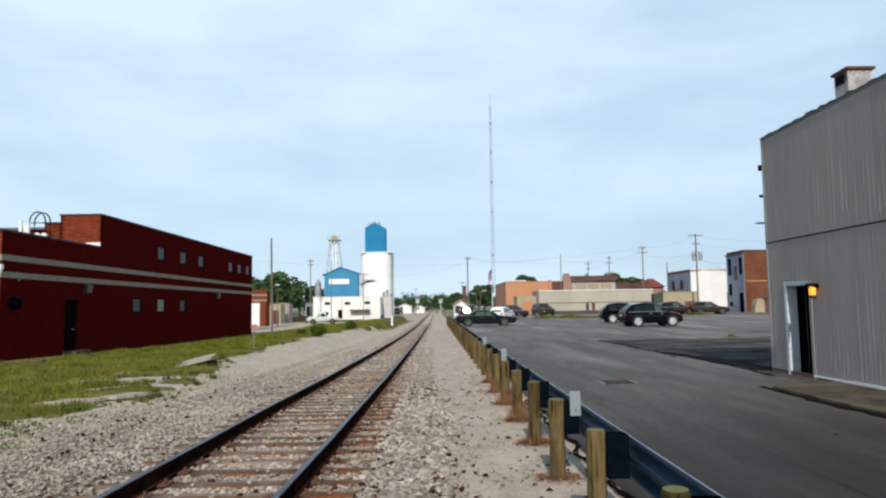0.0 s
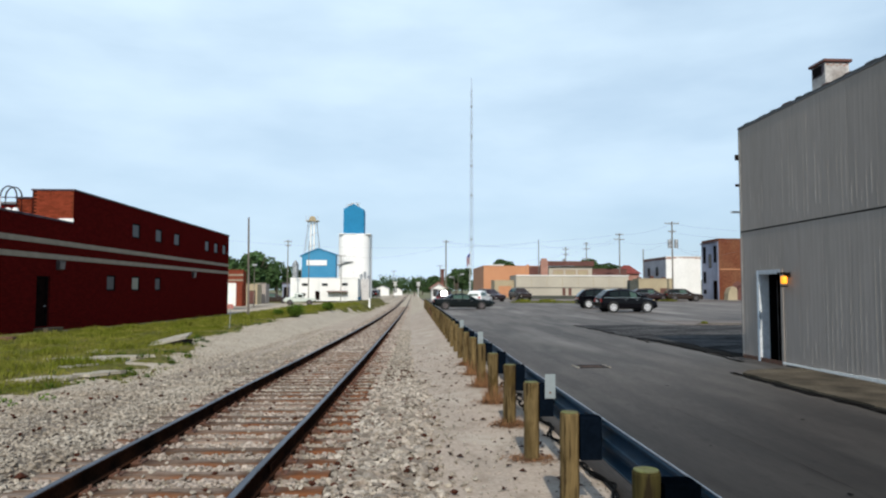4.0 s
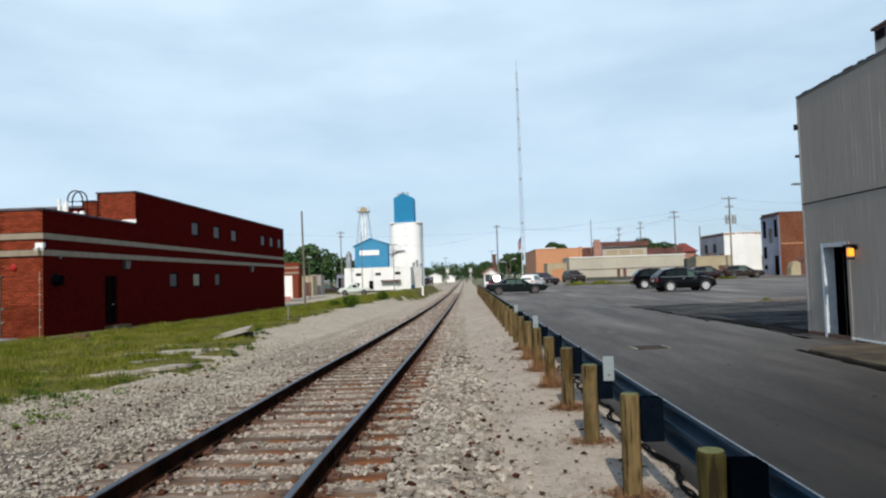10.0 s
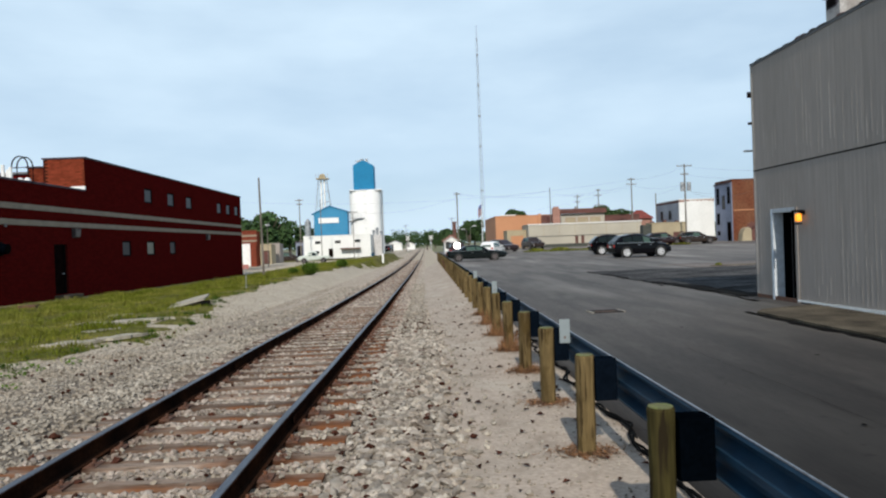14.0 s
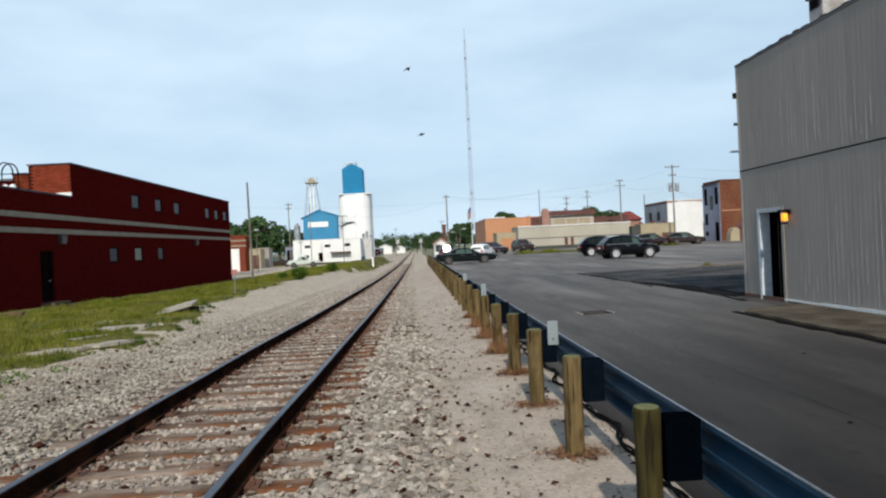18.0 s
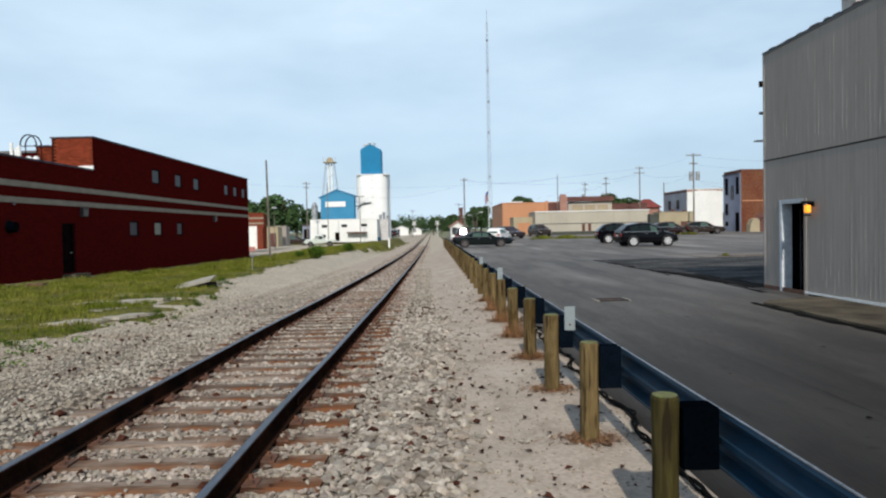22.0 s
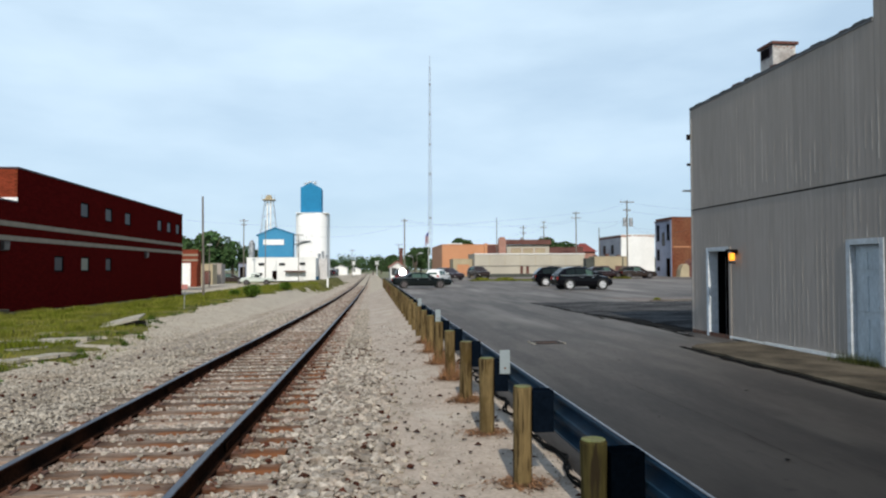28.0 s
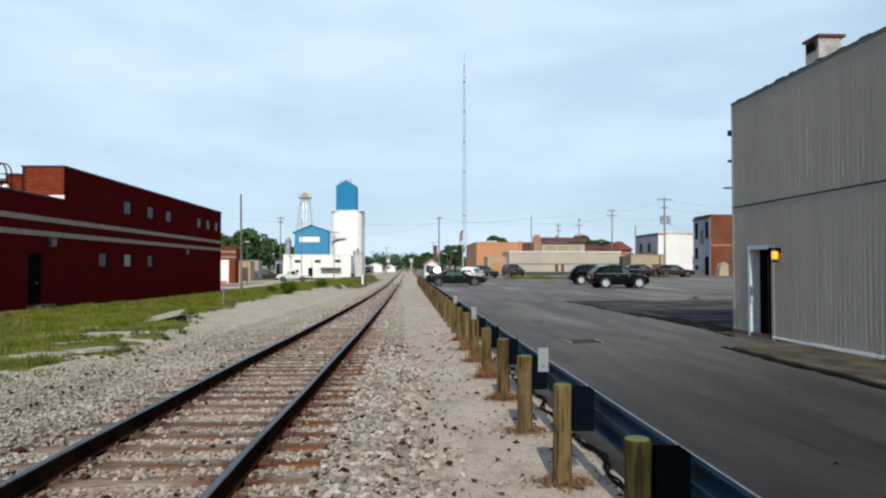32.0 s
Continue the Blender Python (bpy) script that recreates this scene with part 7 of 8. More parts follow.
park("suv", 16.3, 59.0, -3, "car_black", SUV, (0.84, 3.43), "black sport utility car parked behind another", r=0.36, glass_span=2.94)
park("sedan", 4.55, 61.8, 2, "car_green", SEDAN, (1.02, 4.23), "long black-green sedan parked nose to the lot", r=0.33, glass_span=3.37, glass="glass_green")
park("van", 3.5, 76.0, 87.06, "car_dull", VAN, (0.85, 3.6), "dark maroon van with sun glinting in its rear window", r=0.33, glass_span=3.0)
park("hatchback", 7.4, 76.0, 68, "car_white", WAGON, (0.85, 3.55), "white hatchback parked behind the long sedan", r=0.31, glass_span=2.6, glass="glass_green")
park("hatchback", 9.5, 84.0, -62, "car_dark", WAGON, (0.85, 3.55), "dark maroon hatchback with bright headlights", r=0.32, glass_span=2.6)
park("wagon", 14.1, 90.0, -78, "car_brown", WAGON, (0.85, 3.55), "dark brown wagon by the street", r=0.32, glass_span=2.6)
park("wagon", 33.6, 84.5, 0, "car_brown", WAGON, (0.85, 3.55), "long dark brown wagon parked before the white wall", r=0.33, glass_span=2.6)
park("sedan", 29.6, 84.8, 8, "car_dark", WAGON, (0.85, 3.55), "dark maroon car parked beside the wagon", r=0.32, glass_span=2.6)
park("sedan", 25.9, 82.5, 5, "car_black", WAGON, (0.85, 3.55), "black car parked by the tan garage", r=0.32, glass_span=2.6)
vehicle("pickup_truck", (-15.6, 97.0, -0.36, 0, 0, 185), "car_cream", SMALL_TRUCK, (0.78, 3.42), "white pickup truck parked before the mill", "truck", r=0.33, glass_span=3.0)
vehicle("sedan", (-20.5, 104.0, -0.3, 0, 0, 10), "car_brown", WAGON, (0.85, 3.55), "dark car parked behind the small sheds", r=0.32, glass_span=2.6)
vehicle("suv", (-9.0, 168.0, 0.0, 0, 0, 80), "car_dark", SUV, (0.84, 3.43), "dark car on the road far off", r=0.36, glass_span=2.94)


# ---- trees and bushes ----
def crown_mesh(rnd, blobs, count, size):
    """Many small leaf clumps over a cluster of uneven lobes."""
    verts, faces = [], []
    for i in range(count):
        c, r = blobs[rnd.randrange(len(blobs))]
        d = Vector((rnd.gauss(0, 1), rnd.gauss(0, 1), rnd.gauss(0, 1))).normalized()
        p = Vector(c) + Vector((d.x * r[0], d.y * r[1], d.z * r[2])) * (0.55 + 0.5 * rnd.random() ** 0.5)
        a = Vector((rnd.uniform(-1, 1), rnd.uniform(-1, 1), rnd.uniform(-0.6, 0.6))).normalized() * size * rnd.uniform(0.6, 1.4)
        b = a.cross(Vector((rnd.uniform(-1, 1), rnd.uniform(-1, 1), rnd.uniform(-1, 1)))).normalized() * size * rnd.uniform(0.4, 0.9)
        k = len(verts)
        verts += [p - a, p + b, p + a, p - b + a * 0.2]
        faces.append((k, k + 1, k + 2, k + 3))
    return verts, faces


def tree(x, y, h, w, seed, label="broad green deciduous tree in full leaf", name="tree", count=1500, z0=0.0):
    rnd = random.Random(seed)
    t = thing(name, (x, y, z0), label, "tree", "trees")
    bm = bmesh.new()
    tube(bm, (0, 0, -0.2), (0.1, 0, h * 0.45), h * 0.035, h * 0.02, n=8)
    for k in range(5):
        a = rnd.uniform(0, 6.28)
        tube(bm, (0.08, 0, h * rnd.uniform(0.25, 0.42)), (w * 0.3 * math.cos(a), w * 0.3 * math.sin(a), h * rnd.uniform(0.55, 0.75)), h * 0.014, h * 0.005, n=6)
    part("trunk", bm, M["bark"], t)
    blobs = []
    for k in range(9):
        a, q = rnd.uniform(0, 6.28), rnd.uniform(0.1, 0.36) * w
        s = rnd.uniform(0.16, 0.27)
        blobs.append(((q * math.cos(a), q * math.sin(a), h * rnd.uniform(0.34 if x > -20 else 0.2, 0.82)), (w * s, w * s, h * s * 0.62)))
    v, f = crown_mesh(rnd, blobs, count, 0.028 * h + 0.06)
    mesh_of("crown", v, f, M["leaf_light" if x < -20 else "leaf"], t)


for i, (x, y, h, w) in enumerate(((-38.0, 150, 9.6, 9), (-32.9, 147, 12.6, 8.5), (-29.2, 150, 10.0, 7), (-26.6, 153, 7.4, 6), (-23.5, 156, 6.2, 6), (-42, 158, 9.4, 10), (-35, 156, 10.6, 8),
                                 (4.5, 150, 5.0, 2.8), (9.5, 150, 7.2, 3.3), (10.9, 152, 7.7, 3.7), (6.0, 175, 5.6, 3.8), (1.7, 200, 6.0, 3.4), (4.4, 162, 5.2, 3.0), (0.6, 215, 6.2, 3.2), (15.0, 126, 7.8, 6.5), (17.0, 128, 7.5, 6), (34.2, 130, 7.9, 7.5), (36.9, 131, 7.2, 7), (39.6, 132, 6.2, 6),
                                 (-6.5, 260, 6, 7), (-13, 250, 6.2, 8), (3.8, 262, 7, 5), (7.5, 240, 6.8, 5))):
    tree(x, y, h, w, 100 + i, count=2600 if y < 170 else 1300, z0=0.5 if 12 < x < 40 else 0.0)
for i, (x, y, w, h) in enumerate(((-7.35, 44.0, 1.25, 0.85), (-7.1, 58.0, 1.2, 0.65), (-9.0, 47.0, 0.7, 0.4), (14.7, 34.3, 0.38, 0.13), (15.9, 80.4, 2.2, 0.3), (13.0, 80.4, 1.6, 0.3), (31.0, 83.0, 2.0, 0.25))):
    rnd = random.Random(300 + i)
    b = thing("bush", (x, y, lot_z(x, y) - (yard_fall(x, y) if x < 0 else 0.0)), "small leafy green weed bush", "bush", "bushes")
    bm = bmesh.new()
    for k in range(5):
        a = rnd.uniform(0, 6.28)
        tube(bm, (0, 0, -0.05), (0.3 * w * math.cos(a), 0.3 * w * math.sin(a), 0.6 * h), 0.012, 0.005, n=5)
    part("stems", bm, M["bark"], b)
    v, f = crown_mesh(rnd, [((rnd.uniform(-0.25, 0.25) * w, rnd.uniform(-0.2, 0.2) * w, h * rnd.uniform(0.35, 0.6)), (w * 0.3, w * 0.25, h * 0.4)) for k in range(9)], 1100, 0.035 * w + 0.02)
    mesh_of("leaves", v, f, M["grass" if x > 0 else "weed_leaf"], b)
rnd = random.Random(77)
V, F = [], []
for k in range(150):
    x, y = rnd.uniform(-330, 330), rnd.uniform(380, 520)
    if -9 < x < 3 and y < 470:
        continue
    h, w = rnd.uniform(7, 12), rnd.uniform(9, 16)
    v, f = crown_mesh(rnd, [((x + rnd.uniform(-w, w) * 0.35, y, h * rnd.uniform(0.35, 0.7)), (w * 0.33, 3, h * 0.34)) for q in range(5)], 130, 1.0)
    o = len(V)
    V += v
    F += [tuple(i + o for i in q) for q in f]
for k in range(14):
    x, y, h = -19 + 2.4 * k, rnd.uniform(432, 470), rnd.uniform(7.5, 12.5)
    v, f = crown_mesh(rnd, [((x + rnd.uniform(-2, 2), y, h * rnd.uniform(0.25, 0.7)), (2.6, 2.4, h * 0.32)) for q in range(6)], 220, 0.6)
    o = len(V)
    V += v
    F += [tuple(i + o for i in q) for q in f]
tagged(mesh_of("far_woods", V, F, M["leaf"]), "hazy line of woods on the horizon", "woods", kind="stuff")

# ---- grass, stones and litter ----
V, F = [], []
for k in range(34):
    rnd = random.Random(500 + k)
    x = 11.2 + 0.21 * k
    v, f = crown_mesh(rnd, [((x, 76.2 + rnd.uniform(-0.5, 0.5), lot_z(x, 76) + 0.08), (0.3, 0.4, 0.14))], 40, 0.07)
    o = len(V)
    V += v
    F += [tuple(i + o for i in q) for q in f]
tagged(mesh_of("weeds", V, F, M["grass"]), "strip of weeds along the far kerb", "weeds", kind="stuff")
V, F = [], []
for k in range(60):
    rnd = random.Random(700 + k)
    x, y = rnd.uniform(-8.2, -5.4), rnd.uniform(7.6, 11.5)
    v, f = crown_mesh(rnd, [((x, y, 0.02), (0.16, 0.16, 0.05))], 16, 0.03)
    o = len(V)
    V += v
    F += [tuple(i + o for i in q) for q in f]
tagged(mesh_of("weeds", V, F, M["weed_leaf"]), "sparse low weeds in the gravel", "weeds", kind="stuff")


rw = random.Random(91)
V, F = [], []
for k in range(420):
    x, y = 8.5 - abs(rw.gauss(0, 0.13)), rw.choice((10.78, 11.0, 11.3, 11.55)) + rw.gauss(0, 0.11)
    h, a = rw.uniform(0.05, 0.22), rw.uniform(0, 6.28)
    dx, dy = math.cos(a), math.sin(a)
    o = len(V)
    V += [(x - dy * 0.006, y + dx * 0.006, 0.05), (x + dy * 0.006, y - dx * 0.006, 0.05), (x + dx * h * 0.5, y + dy * h * 0.5, 0.05 + h)]
    F.append((o, o + 1, o + 2))
tagged(mesh_of("weeds", V, F, M["leaf_dark"]), "dark grassy weeds at the foot of the blue door", "weeds", kind="stuff")


def blades(count, y0, y1, hmin, hmax, width, seed):
    """Bent blades of grass over the verge, thinner near its ragged edge and on bare spots."""
    r = np.random.default_rng(seed)
    V, F = [], []
    made = 0
    while made < count:
        x, y = r.uniform(-15.0, -4.2), y0 + (y1 - y0) * r.random() ** 1.3
        e = turf_edge(x, y) + 0.1
        if x > e or (x > e - 1.0 and r.random() > (e - x)):
            continue
        if r.random() > bare_spot(x, y) + 0.04:
            continue
        bare = noise.noise((x * 0.55 + 3, y * 0.35, 21))
        if bare > 0.38 and x > -10.5 and r.random() < 0.93:
            continue
        if (x < BX + 1.0 and 28.0 < y < 29.6) or (-14.2 < x < -13.0 and 23.3 < y < 24.5):
            continue
        if x < BX + 0.55 + 0.35 * noise.noise((y * 0.8, 0, 3)) and y > 24 and r.random() < 0.9:
            continue
        h = r.uniform(hmin, hmax) * (0.45 + 1.6 * max(0.0, 0.3 + noise.noise((x * 1.1, y * 1.1, 2)))) * min(1.0, 0.35 + 0.3 * (e - x))
        a, w = r.uniform(0, 6.28), width * r.uniform(0.6, 1.3)
        dx, dy = math.cos(a), math.sin(a)
        b = r.uniform(0.1, 0.6) * h
        k = len(V)
        z = -yard_fall(x, y)
        V += [(x - dy * w, y + dx * w, z), (x + dy * w, y - dx * w, z), (x + dx * b * 0.4 + dy * w * 0.7, y + dy * b * 0.4 - dx * w * 0.7, z + h * 0.62),
              (x + dx * b * 0.4 - dy * w * 0.7, y + dy * b * 0.4 + dx * w * 0.7, z + h * 0.62), (x + dx * b, y + dy * b, z + h)]
        F += [(k, k + 1, k + 2, k + 3), (k + 3, k + 2, k + 4)]
        made += 1
    return V, F


V, F = blades(80000, 8, 34, 0.05, 0.15, 0.008, 1)
tagged(mesh_of("grass", V, F, M["grass"]), "long uneven green grass with dry tips", "grass", kind="stuff")
V, F = blades(46000, 30, 90, 0.07, 0.18, 0.016, 2)
tagged(mesh_of("grass", V, F, M["grass"]), "long green grass farther along the verge", "grass", kind="stuff")


def tufts(count, seed):
    """Taller dark green tufts along the ragged edge of the grass and round its bare spots."""
    r = np.random.default_rng(seed)
    V, F = [], []
    made = 0
    while made < count:
        y = 8 + 30 * r.random() ** 1.5
        x = r.uniform(-11, -4.8)
        edge = turf_edge(x, y) - x
        near_bare = 0.05 < bare_spot(x, y) < 0.9
        if not (0.0 < edge < 0.7 or (near_bare and edge > 0)):
            continue
        made += 1
        size = r.uniform(0.05, 0.15)
        for k in range(int(r.integers(14, 36))):
            a, d = r.uniform(0, 6.28), abs(r.normal(0, 0.09))
            px_, py_ = x + d * math.cos(a), y + d * math.sin(a)
            h, b, w = size * r.uniform(0.5, 1.2), size * r.uniform(0.1, 0.7), r.uniform(0.004, 0.011)
            dx, dy = math.cos(a + r.normal(0, 0.5)), math.sin(a + r.normal(0, 0.5))
            z = -yard_fall(px_, py_)
            n = len(V)
            V += [(px_ - dy * w, py_ + dx * w, z), (px_ + dy * w, py_ - dx * w, z), (px_ + dx * b * 0.5 + dy * w, py_ + dy * b * 0.5 - dx * w, z + h * 0.65),
                  (px_ + dx * b * 0.5 - dy * w, py_ + dy * b * 0.5 + dx * w, z + h * 0.65), (px_ + dx * b, py_ + dy * b, z + h)]
            F += [(n, n + 1, n + 2, n + 3), (n + 3, n + 2, n + 4)]
    return V, F


V, F = tufts(85, 5)
tagged(mesh_of("weeds", V, F, M["tuft"]), "dark green weed tufts along the ragged grass edge", "weeds", kind="stuff")


def stones(count, place, smin, smax, seed, fall=0.0):
    """Angular crushed stones: jittered low octahedra, joined."""
    r = np.random.default_rng(seed)
    base = np.array([(1, 0, 0), (-1, 0, 0), (0, 1, 0), (0, -1, 0), (0, 0, 1), (0, 0, -1), (0.62, 0.62, 0.5), (-0.6, 0.62, 0.5), (-0.62, -0.6, 0.5), (0.62, -0.62, 0.45)])
    tri = [(4, 6, 7), (4, 7, 8), (4, 8, 9), (4, 9, 6), (0, 2, 6), (2, 1, 7), (1, 3, 8), (3, 0, 9), (6, 2, 7), (7, 1, 8), (8, 3, 9), (9, 0, 6), (0, 5, 2), (2, 5, 1), (1, 5, 3), (3, 5, 0)]
    V, F = [], []
    for i in range(count):
        x, y, z = place(r)
        z -= fall * track_drop(y)
        s = r.uniform(smin, smax) * (1.5 if r.random() < 0.06 else 1.0)
        v = base * r.uniform(0.7, 1.25, (10, 1)) * np.array((s, s * r.uniform(0.65, 1.0), s * r.uniform(0.45, 0.8)))
        q = Euler((r.uniform(-0.6, 0.6), r.uniform(-0.6, 0.6), r.uniform(0, 6.28))).to_matrix()
        v = v @ np.array(q).T + np.array((x, y, z + s * 0.15))
        k = len(V)
        V += v.tolist()
        F += [(a + k, b + k, c + k) for a, b, c in tri]
    return V, F


TIE_ARR = np.array(TIE_YS)


def on_bed(y0, y1, x0, x1):
    def place(r):
        while True:
            y = y0 + (y1 - y0) * r.random() ** (1.5 if y0 > 0 else 1.0)
            x = r.uniform(x0, x1)
            near = np.min(np.abs(TIE_ARR - y))
            s = x - track_shift(y)
            tie = near < 0.105 and -3.32 < s < -0.68
            if tie and r.random() > 0.05:
                continue
            if min(abs(s - RAIL_X[0]), abs(s - RAIL_X[1])) < 0.075:
                continue
            if x > -0.35 and r.random() < smooth01((x + 0.35) / 0.7):
                continue
            if x < -4.4 and r.random() < 0.6 + 0.38 * smooth01((y - 18) / 6):
                continue
            if y > 11 and not -3.4 < s < -0.6 and r.random() < 0.75 * smooth01((y - 11) / 5):
                continue
            if x < grass_edge(y) + 0.2:
                continue
            return x, y, bed_z(x, y) + (0.05 if tie else r.uniform(-0.006, 0.016))
    return place


V, F = stones(32000, on_bed(-3.5, 13, -6.4, 0.35), 0.014, 0.033, 3)
tagged(mesh_of("ballast", V, F, M["stone"]), "loose pale crushed limestone ballast", "ballast", kind="stuff")
V, F = stones(14000, on_bed(12, 36, -6.8, 0.3), 0.022, 0.042, 4)
tagged(mesh_of("ballast", V, F, M["stone"]), "loose pale ballast farther along the track", "ballast", kind="stuff")


def between_ties(y0, y1):
    def place(r):
        while True:
            y, x = y0 + (y1 - y0) * r.random() ** 1.3, r.uniform(-3.35, -0.6)
            s = x - track_shift(y)
            if np.min(np.abs(TIE_ARR - y)) < (0.095 if r.random() < 0.05 else 0.125) or min(abs(s - RAIL_X[0]), abs(s - RAIL_X[1])) < 0.08:
                continue
            if y < 14 and s > -1.15 and r.random() < 0.55:
                continue
            return x, y, bed_z(x, y) + r.uniform(0.012, 0.03)
    return place


V, F = stones(12000, between_ties(1.5, 22), 0.016, 0.034, 23)
tagged(mesh_of("ballast", V, F, M["stone_track"]), "pale ballast packed between the ties", "ballast", kind="stuff")


V, F = stones(12000, between_ties(21, 110), 0.03, 0.06, 27)
tagged(mesh_of("ballast", V, F, M["stone_track"]), "pale ballast between the ties farther off", "ballast", kind="stuff")


def on_yard(r):
    while True:
        y = 7.5 + 32 * r.random() ** 1.5
        x = r.uniform(-8.8, -4.6)
        if y > 19 and x < -5.3 and r.random() < 0.85 * smooth01((y - 19) / 5):
            continue
        if x > turf_edge(x, y) - 0.5 * r.random():
            return x, y, -yard_fall(x, y) - 0.03 + 0.03 * smooth01((x + 5) / 3)


V, F = stones(9000, on_yard, 0.008, 0.026, 24)
tagged(mesh_of("pebbles", V, F, M["stone"]), "loose pale gravel between the track and the grass", "gravel", kind="stuff")
V, F = stones(3200, lambda r: (r.triangular(-0.75, -0.35, 0.3), 2.4 + 11 * r.random() ** 1.5, r.uniform(0.0, 0.03)), 0.026, 0.06, 14, 1.0)
tagged(mesh_of("ballast", V, F, M["stone_coarse"]), "coarser ballast spilt beside the tie ends", "ballast", kind="stuff")


def on_dirt(r):
    x, y = r.uniform(-0.3, 1.7), 3.0 + 22 * r.random() ** 1.7
    return x, y, 0.008 - yard_fall(x, y)


V, F = stones(3000, lambda r: (r.normal(-0.05, 0.28), 3 + 45 * r.random() ** 1.4, 0.006), 0.016, 0.04, 31, 1.0)
tagged(mesh_of("ballast", V, F, M["stone"]), "stray ballast stones strewn on the shoulder", "ballast", kind="stuff")
V, F = stones(5200, on_dirt, 0.004, 0.016, 6)
tagged(mesh_of("pebbles", V, F, M["stone"]), "scattered pebbles on the dusty shoulder", "pebbles", kind="stuff")
rnd = random.Random(61)
V, F = [], []
for k in range(560):
    x, y = rnd.uniform(-0.7, 1.7), 2.6 + 20 * rnd.random() ** 1.8
    s, a = 0.012 + 0.042 * rnd.random() ** 1.7, rnd.uniform(0, 6.28)
    c, d = math.cos(a) * s, math.sin(a) * s
    o = len(V)
    f = yard_fall(x, y)
    V += [(x - c, y - d, 0.02 - f), (x - d * 0.7, y + c * 0.7, 0.026 + s * 0.3 - f), (x + c, y + d, 0.022 - f), (x + d * 0.6, y - c * 0.6, 0.028 + s * 0.5 * rnd.random() - f)]
    F += [(o, o + 3, o + 2), (o, o + 2, o + 1)]
tagged(mesh_of("dry_leaves", V, F, M["leaf_dry"]), "scattered brown leaves and clods on the shoulder", "leaf litter", kind="stuff")
V, F = stones(700, lambda r: (r.uniform(-6.0, 0.2) if r.random() < 0.45 else r.normal(-0.3, 0.26), 2.8 + 14 * r.random() ** 1.4, 0.022), 0.02, 0.046, 9, 1.0)
tagged(mesh_of("dark_stones", V, F, M["leaf_dry"]), "scattered dark brown stones in the ballast", "ballast", kind="stuff")

# ---- single bricks on the sunlit brick faces ----
bm = bmesh.new()
box(bm, -0.1, 0.1, -0.008, 0.004, 0.0, 0.060)
bmesh.ops.recalc_face_normals(bm, faces=bm.faces)
brick_me = bpy.data.meshes.new("brick")
bm.to_mesh(brick_me)
bm.free()
brick_me.materials.append(M["brick_sunlit"])


def brick_face(parent, x0, x1, y, z0, z1, skip, single):
    """Courses of bricks standing 8 mm out of a mortar face; single says which of them are loose parts."""
    part("mortar_bed", B(x0, x1, y - 0.0045, y - 0.0012, z0, z1), M["mortar"], parent)
    rest = bmesh.new()
    count = 0
    for row in range(int((z1 - z0) / 0.0762)):
        z = z0 + 0.005 + row * 0.0762
        if any(a - 0.07 < z < b for a, b in skip):
            continue
        x = x1 - 0.106 - (0.107 if row % 2 else 0.0)
        if row % 2:
            box(rest, x1 - 0.1, x1 - 0.005, y - 0.0155, y - 0.005, z, z + 0.060)
        while x - 0.105 > x0:
            if single(x, z) and count < 300:
                o = new("brick", brick_me)
                o.parent = parent
                o.matrix_basis = pose(x, y - 0.008, z)
                count += 1
            else:
                box(rest, x - 0.1, x + 0.1, y - 0.0155, y - 0.005, z, z + 0.060)
            x -= 0.214
    if len(rest.verts):
        tagged(part("brickwork", rest, M["brick_sunlit"], parent), kind="stuff")
    else:
        rest.free()


brick_face(front, -18.2, BX - 0.001, BY0, 0.0, LOW - 0.02, ((2.97, 3.18), (3.57, 3.78)), lambda x, z: x > -16.4 and z > 1.2)
brick_face(mid_end, -17.49, -16.81, BYS, LOW + 0.08, 5.71, (), lambda x, z: False)
brick_face(upper_end, -16.79, BX - 0.001, BYS, LOW + 0.08, HIGH - 0.01, (), lambda x, z: True)


# ---- birds ----
def bird(label):
    b = thing("bird", (-120, 40, 20), label, "bird", "flying birds")
    bm = bmesh.new()
    prof = [(-0.20, 0.004, 0.0), (-0.13, 0.035, 0.0), (-0.04, 0.06, -0.005), (0.05, 0.055, 0.0), (0.11, 0.035, 0.012), (0.145, 0.034, 0.02), (0.18, 0.012, 0.015), (0.205, 0.003, 0.008)]
    rings = [[bm.verts.new((x, r * math.cos(a), z + r * math.sin(a))) for a in [k * 0.785 for k in range(8)]] for x, r, z in prof]
    for p, q in zip(rings, rings[1:]):
        for k in range(8):
            bm.faces.new((p[k], p[(k + 1) % 8], q[(k + 1) % 8], q[k]))
    part("body", bm, M["bird"], b, smooth=True)
    part("tail", prism(bmesh.new(), [(-0.12, -0.03), (-0.12, 0.03), (-0.28, 0.06), (-0.29, 0.0), (-0.28, -0.06)], "z", -0.004, 0.006), M["bird"], b)
    wings = []
    for s in (-1, 1):
        w = part("wing", prism(bmesh.new(), [(0.07, 0.0), (0.10, s * 0.14), (0.04, s * 0.30), (-0.06, s * 0.36), (-0.04, s * 0.24), (-0.07, s * 0.12), (-0.06, 0.0)], "z", -0.004, 0.008), M["bird"], b)
        wings.append((s, w))
    return b, wings


bird_a, wings_a = bird("dark grey pigeon flying fast with beating wings")
bird_b, wings_b = bird("dark grey pigeon flying below another")

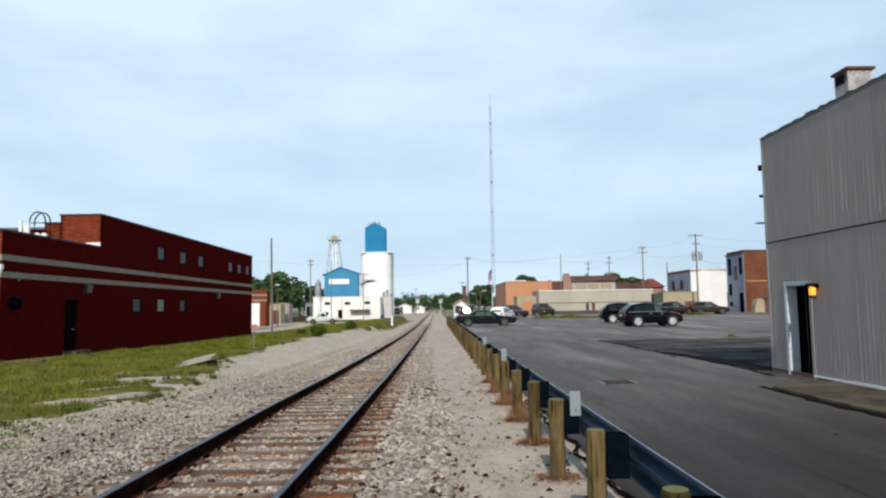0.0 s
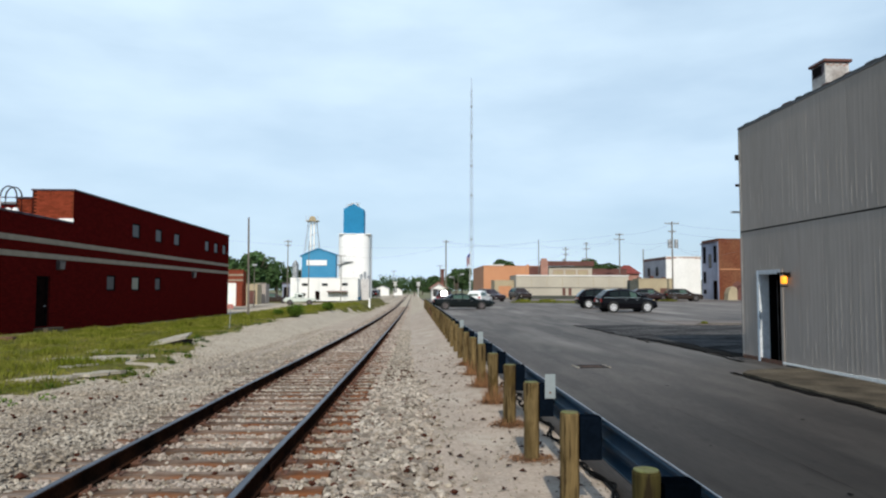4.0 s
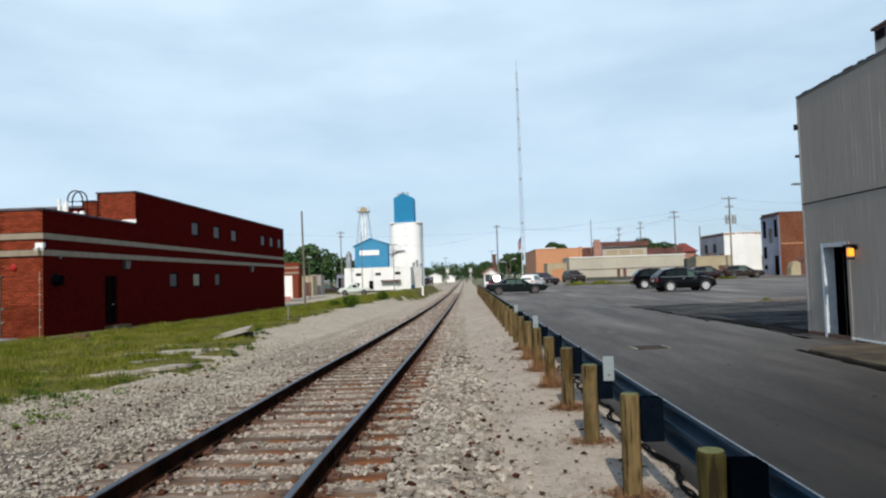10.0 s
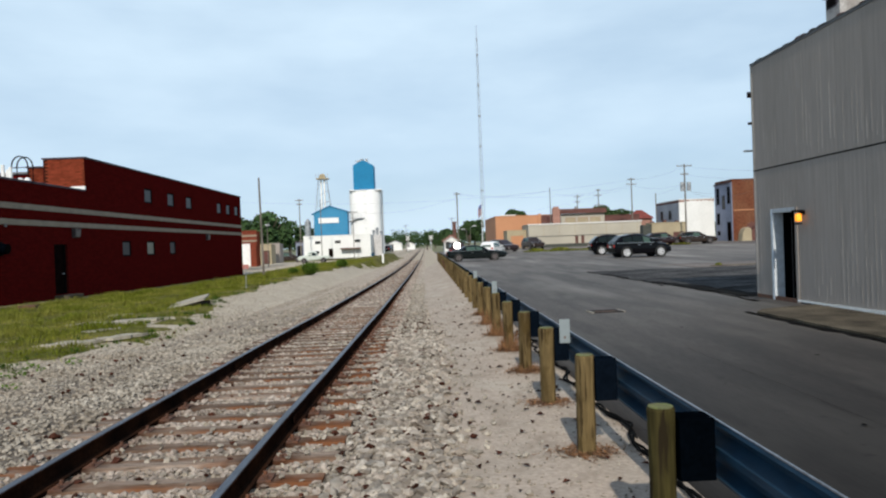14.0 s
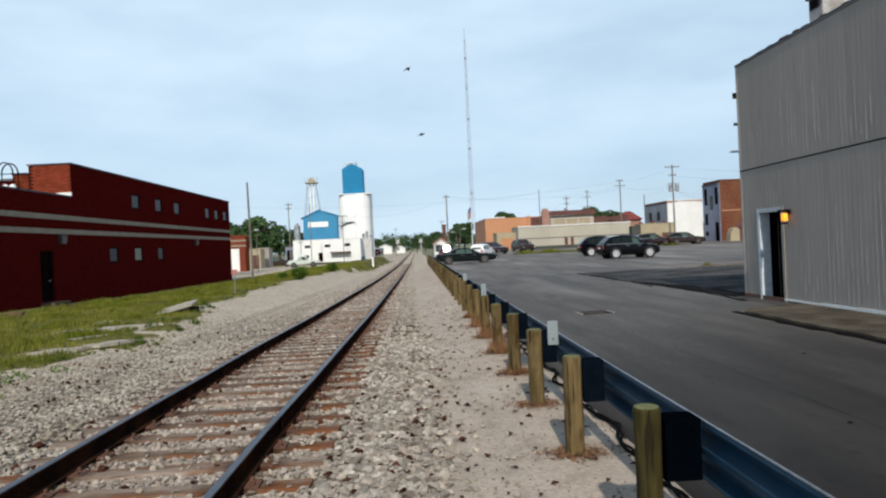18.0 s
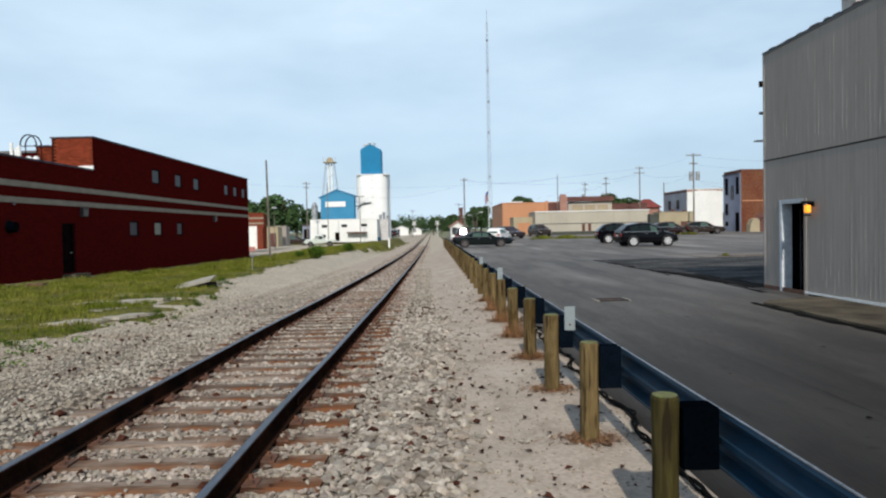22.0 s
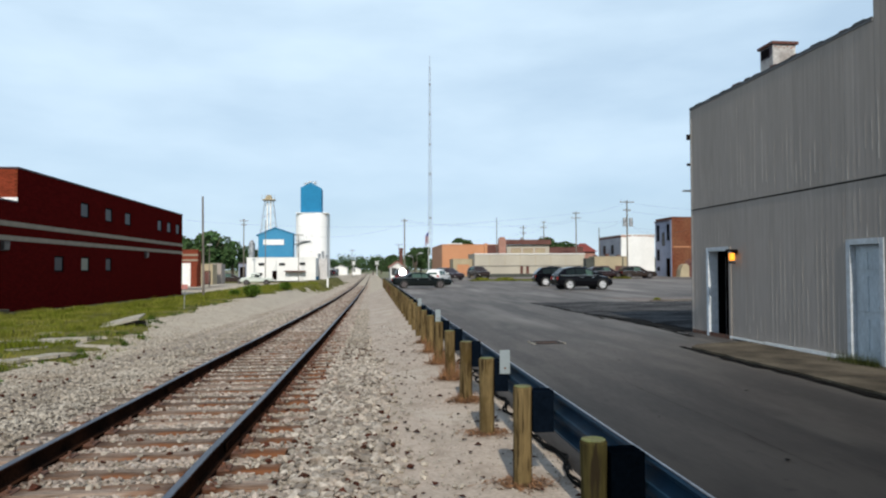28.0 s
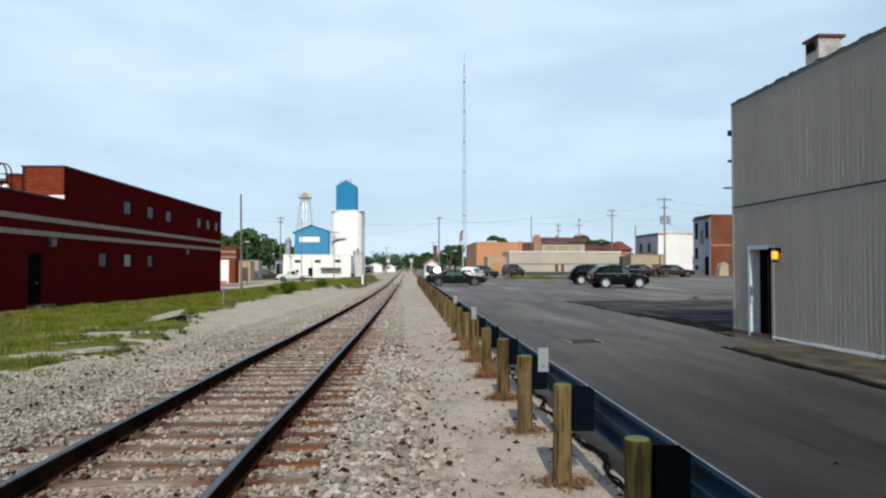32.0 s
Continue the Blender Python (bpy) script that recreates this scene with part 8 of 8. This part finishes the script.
# seconds and places of the two birds
BIRD_A = [
    (0.0, -167.30, 44.00, 9.72),
    (15.0, -27.46, 46.67, 2.67),
    (16.6, -12.54, 44.00, 7.72),
    (16.8, -10.64, 43.67, 8.48),
    (17.0, -9.04, 43.33, 9.28),
    (17.2, -6.95, 43.00, 9.62),
    (17.4, -5.51, 42.67, 10.71),
    (17.8, -1.86, 42.00, 11.91),
    (18.2, 2.01, 41.33, 13.34),
    (18.5, 4.66, 40.83, 14.93),
    (18.8, 7.01, 40.33, 15.57),
    (19.0, 9.58, 40.00, 16.79),
    (32.0, 132.54, 18.33, 33.61),
]
BIRD_B = [
    (0.0, -168.41, 44.00, 9.02),
    (15.0, -27.09, 46.67, 5.80),
    (16.6, -12.02, 44.00, 7.02),
    (16.8, -10.13, 43.67, 7.39),
    (17.0, -8.45, 43.33, 7.66),
    (17.2, -6.36, 43.00, 7.48),
    (17.4, -4.79, 42.67, 8.02),
    (17.8, -1.29, 42.00, 8.41),
    (18.2, 2.81, 41.33, 8.77),
    (18.5, 5.58, 40.83, 10.02),
    (18.8, 8.44, 40.33, 10.87),
    (19.0, 11.32, 40.00, 12.21),
    (19.2, 13.81, 39.67, 13.38),
    (19.4, 16.00, 39.33, 14.33),
    (19.6, 18.39, 39.00, 15.12),
    (32.0, 164.49, 18.33, 33.13),
]


def motions():
    for b, wings, rows, phase in ((bird_a, wings_a, BIRD_A, 0.0), (bird_b, wings_b, BIRD_B, 0.13)):
        out = []
        for i, (t, x, y, z) in enumerate(rows):
            p, q = rows[max(0, i - 1)], rows[min(len(rows) - 1, i + 1)]
            turn = math.degrees(math.atan2(q[2] - p[2], q[1] - p[1]))
            climb = math.degrees(math.atan2(q[3] - p[3], math.hypot(q[1] - p[1], q[2] - p[2])))
            out.append((t, pose(x, y, z, 0, -climb, turn)))
        walk(b, out)
        for s, w in wings:
            beat = [(0.0, pose(0, 0, 0.02, s * 10, 0, 0)), (15.0, pose(0, 0, 0.02, s * 10, 0, 0))]
            for k in range(1, 64):
                t = 15.0 + k * 0.1
                beat.append((t, pose(0, 0, 0.02, s * (12 + 38 * math.sin(2 * math.pi * 2.7 * (t + phase))), 0, 0)))
            beat.append((32.0, pose(0, 0, 0.02, s * 10, 0, 0)))
            walk(w, beat)


motions()
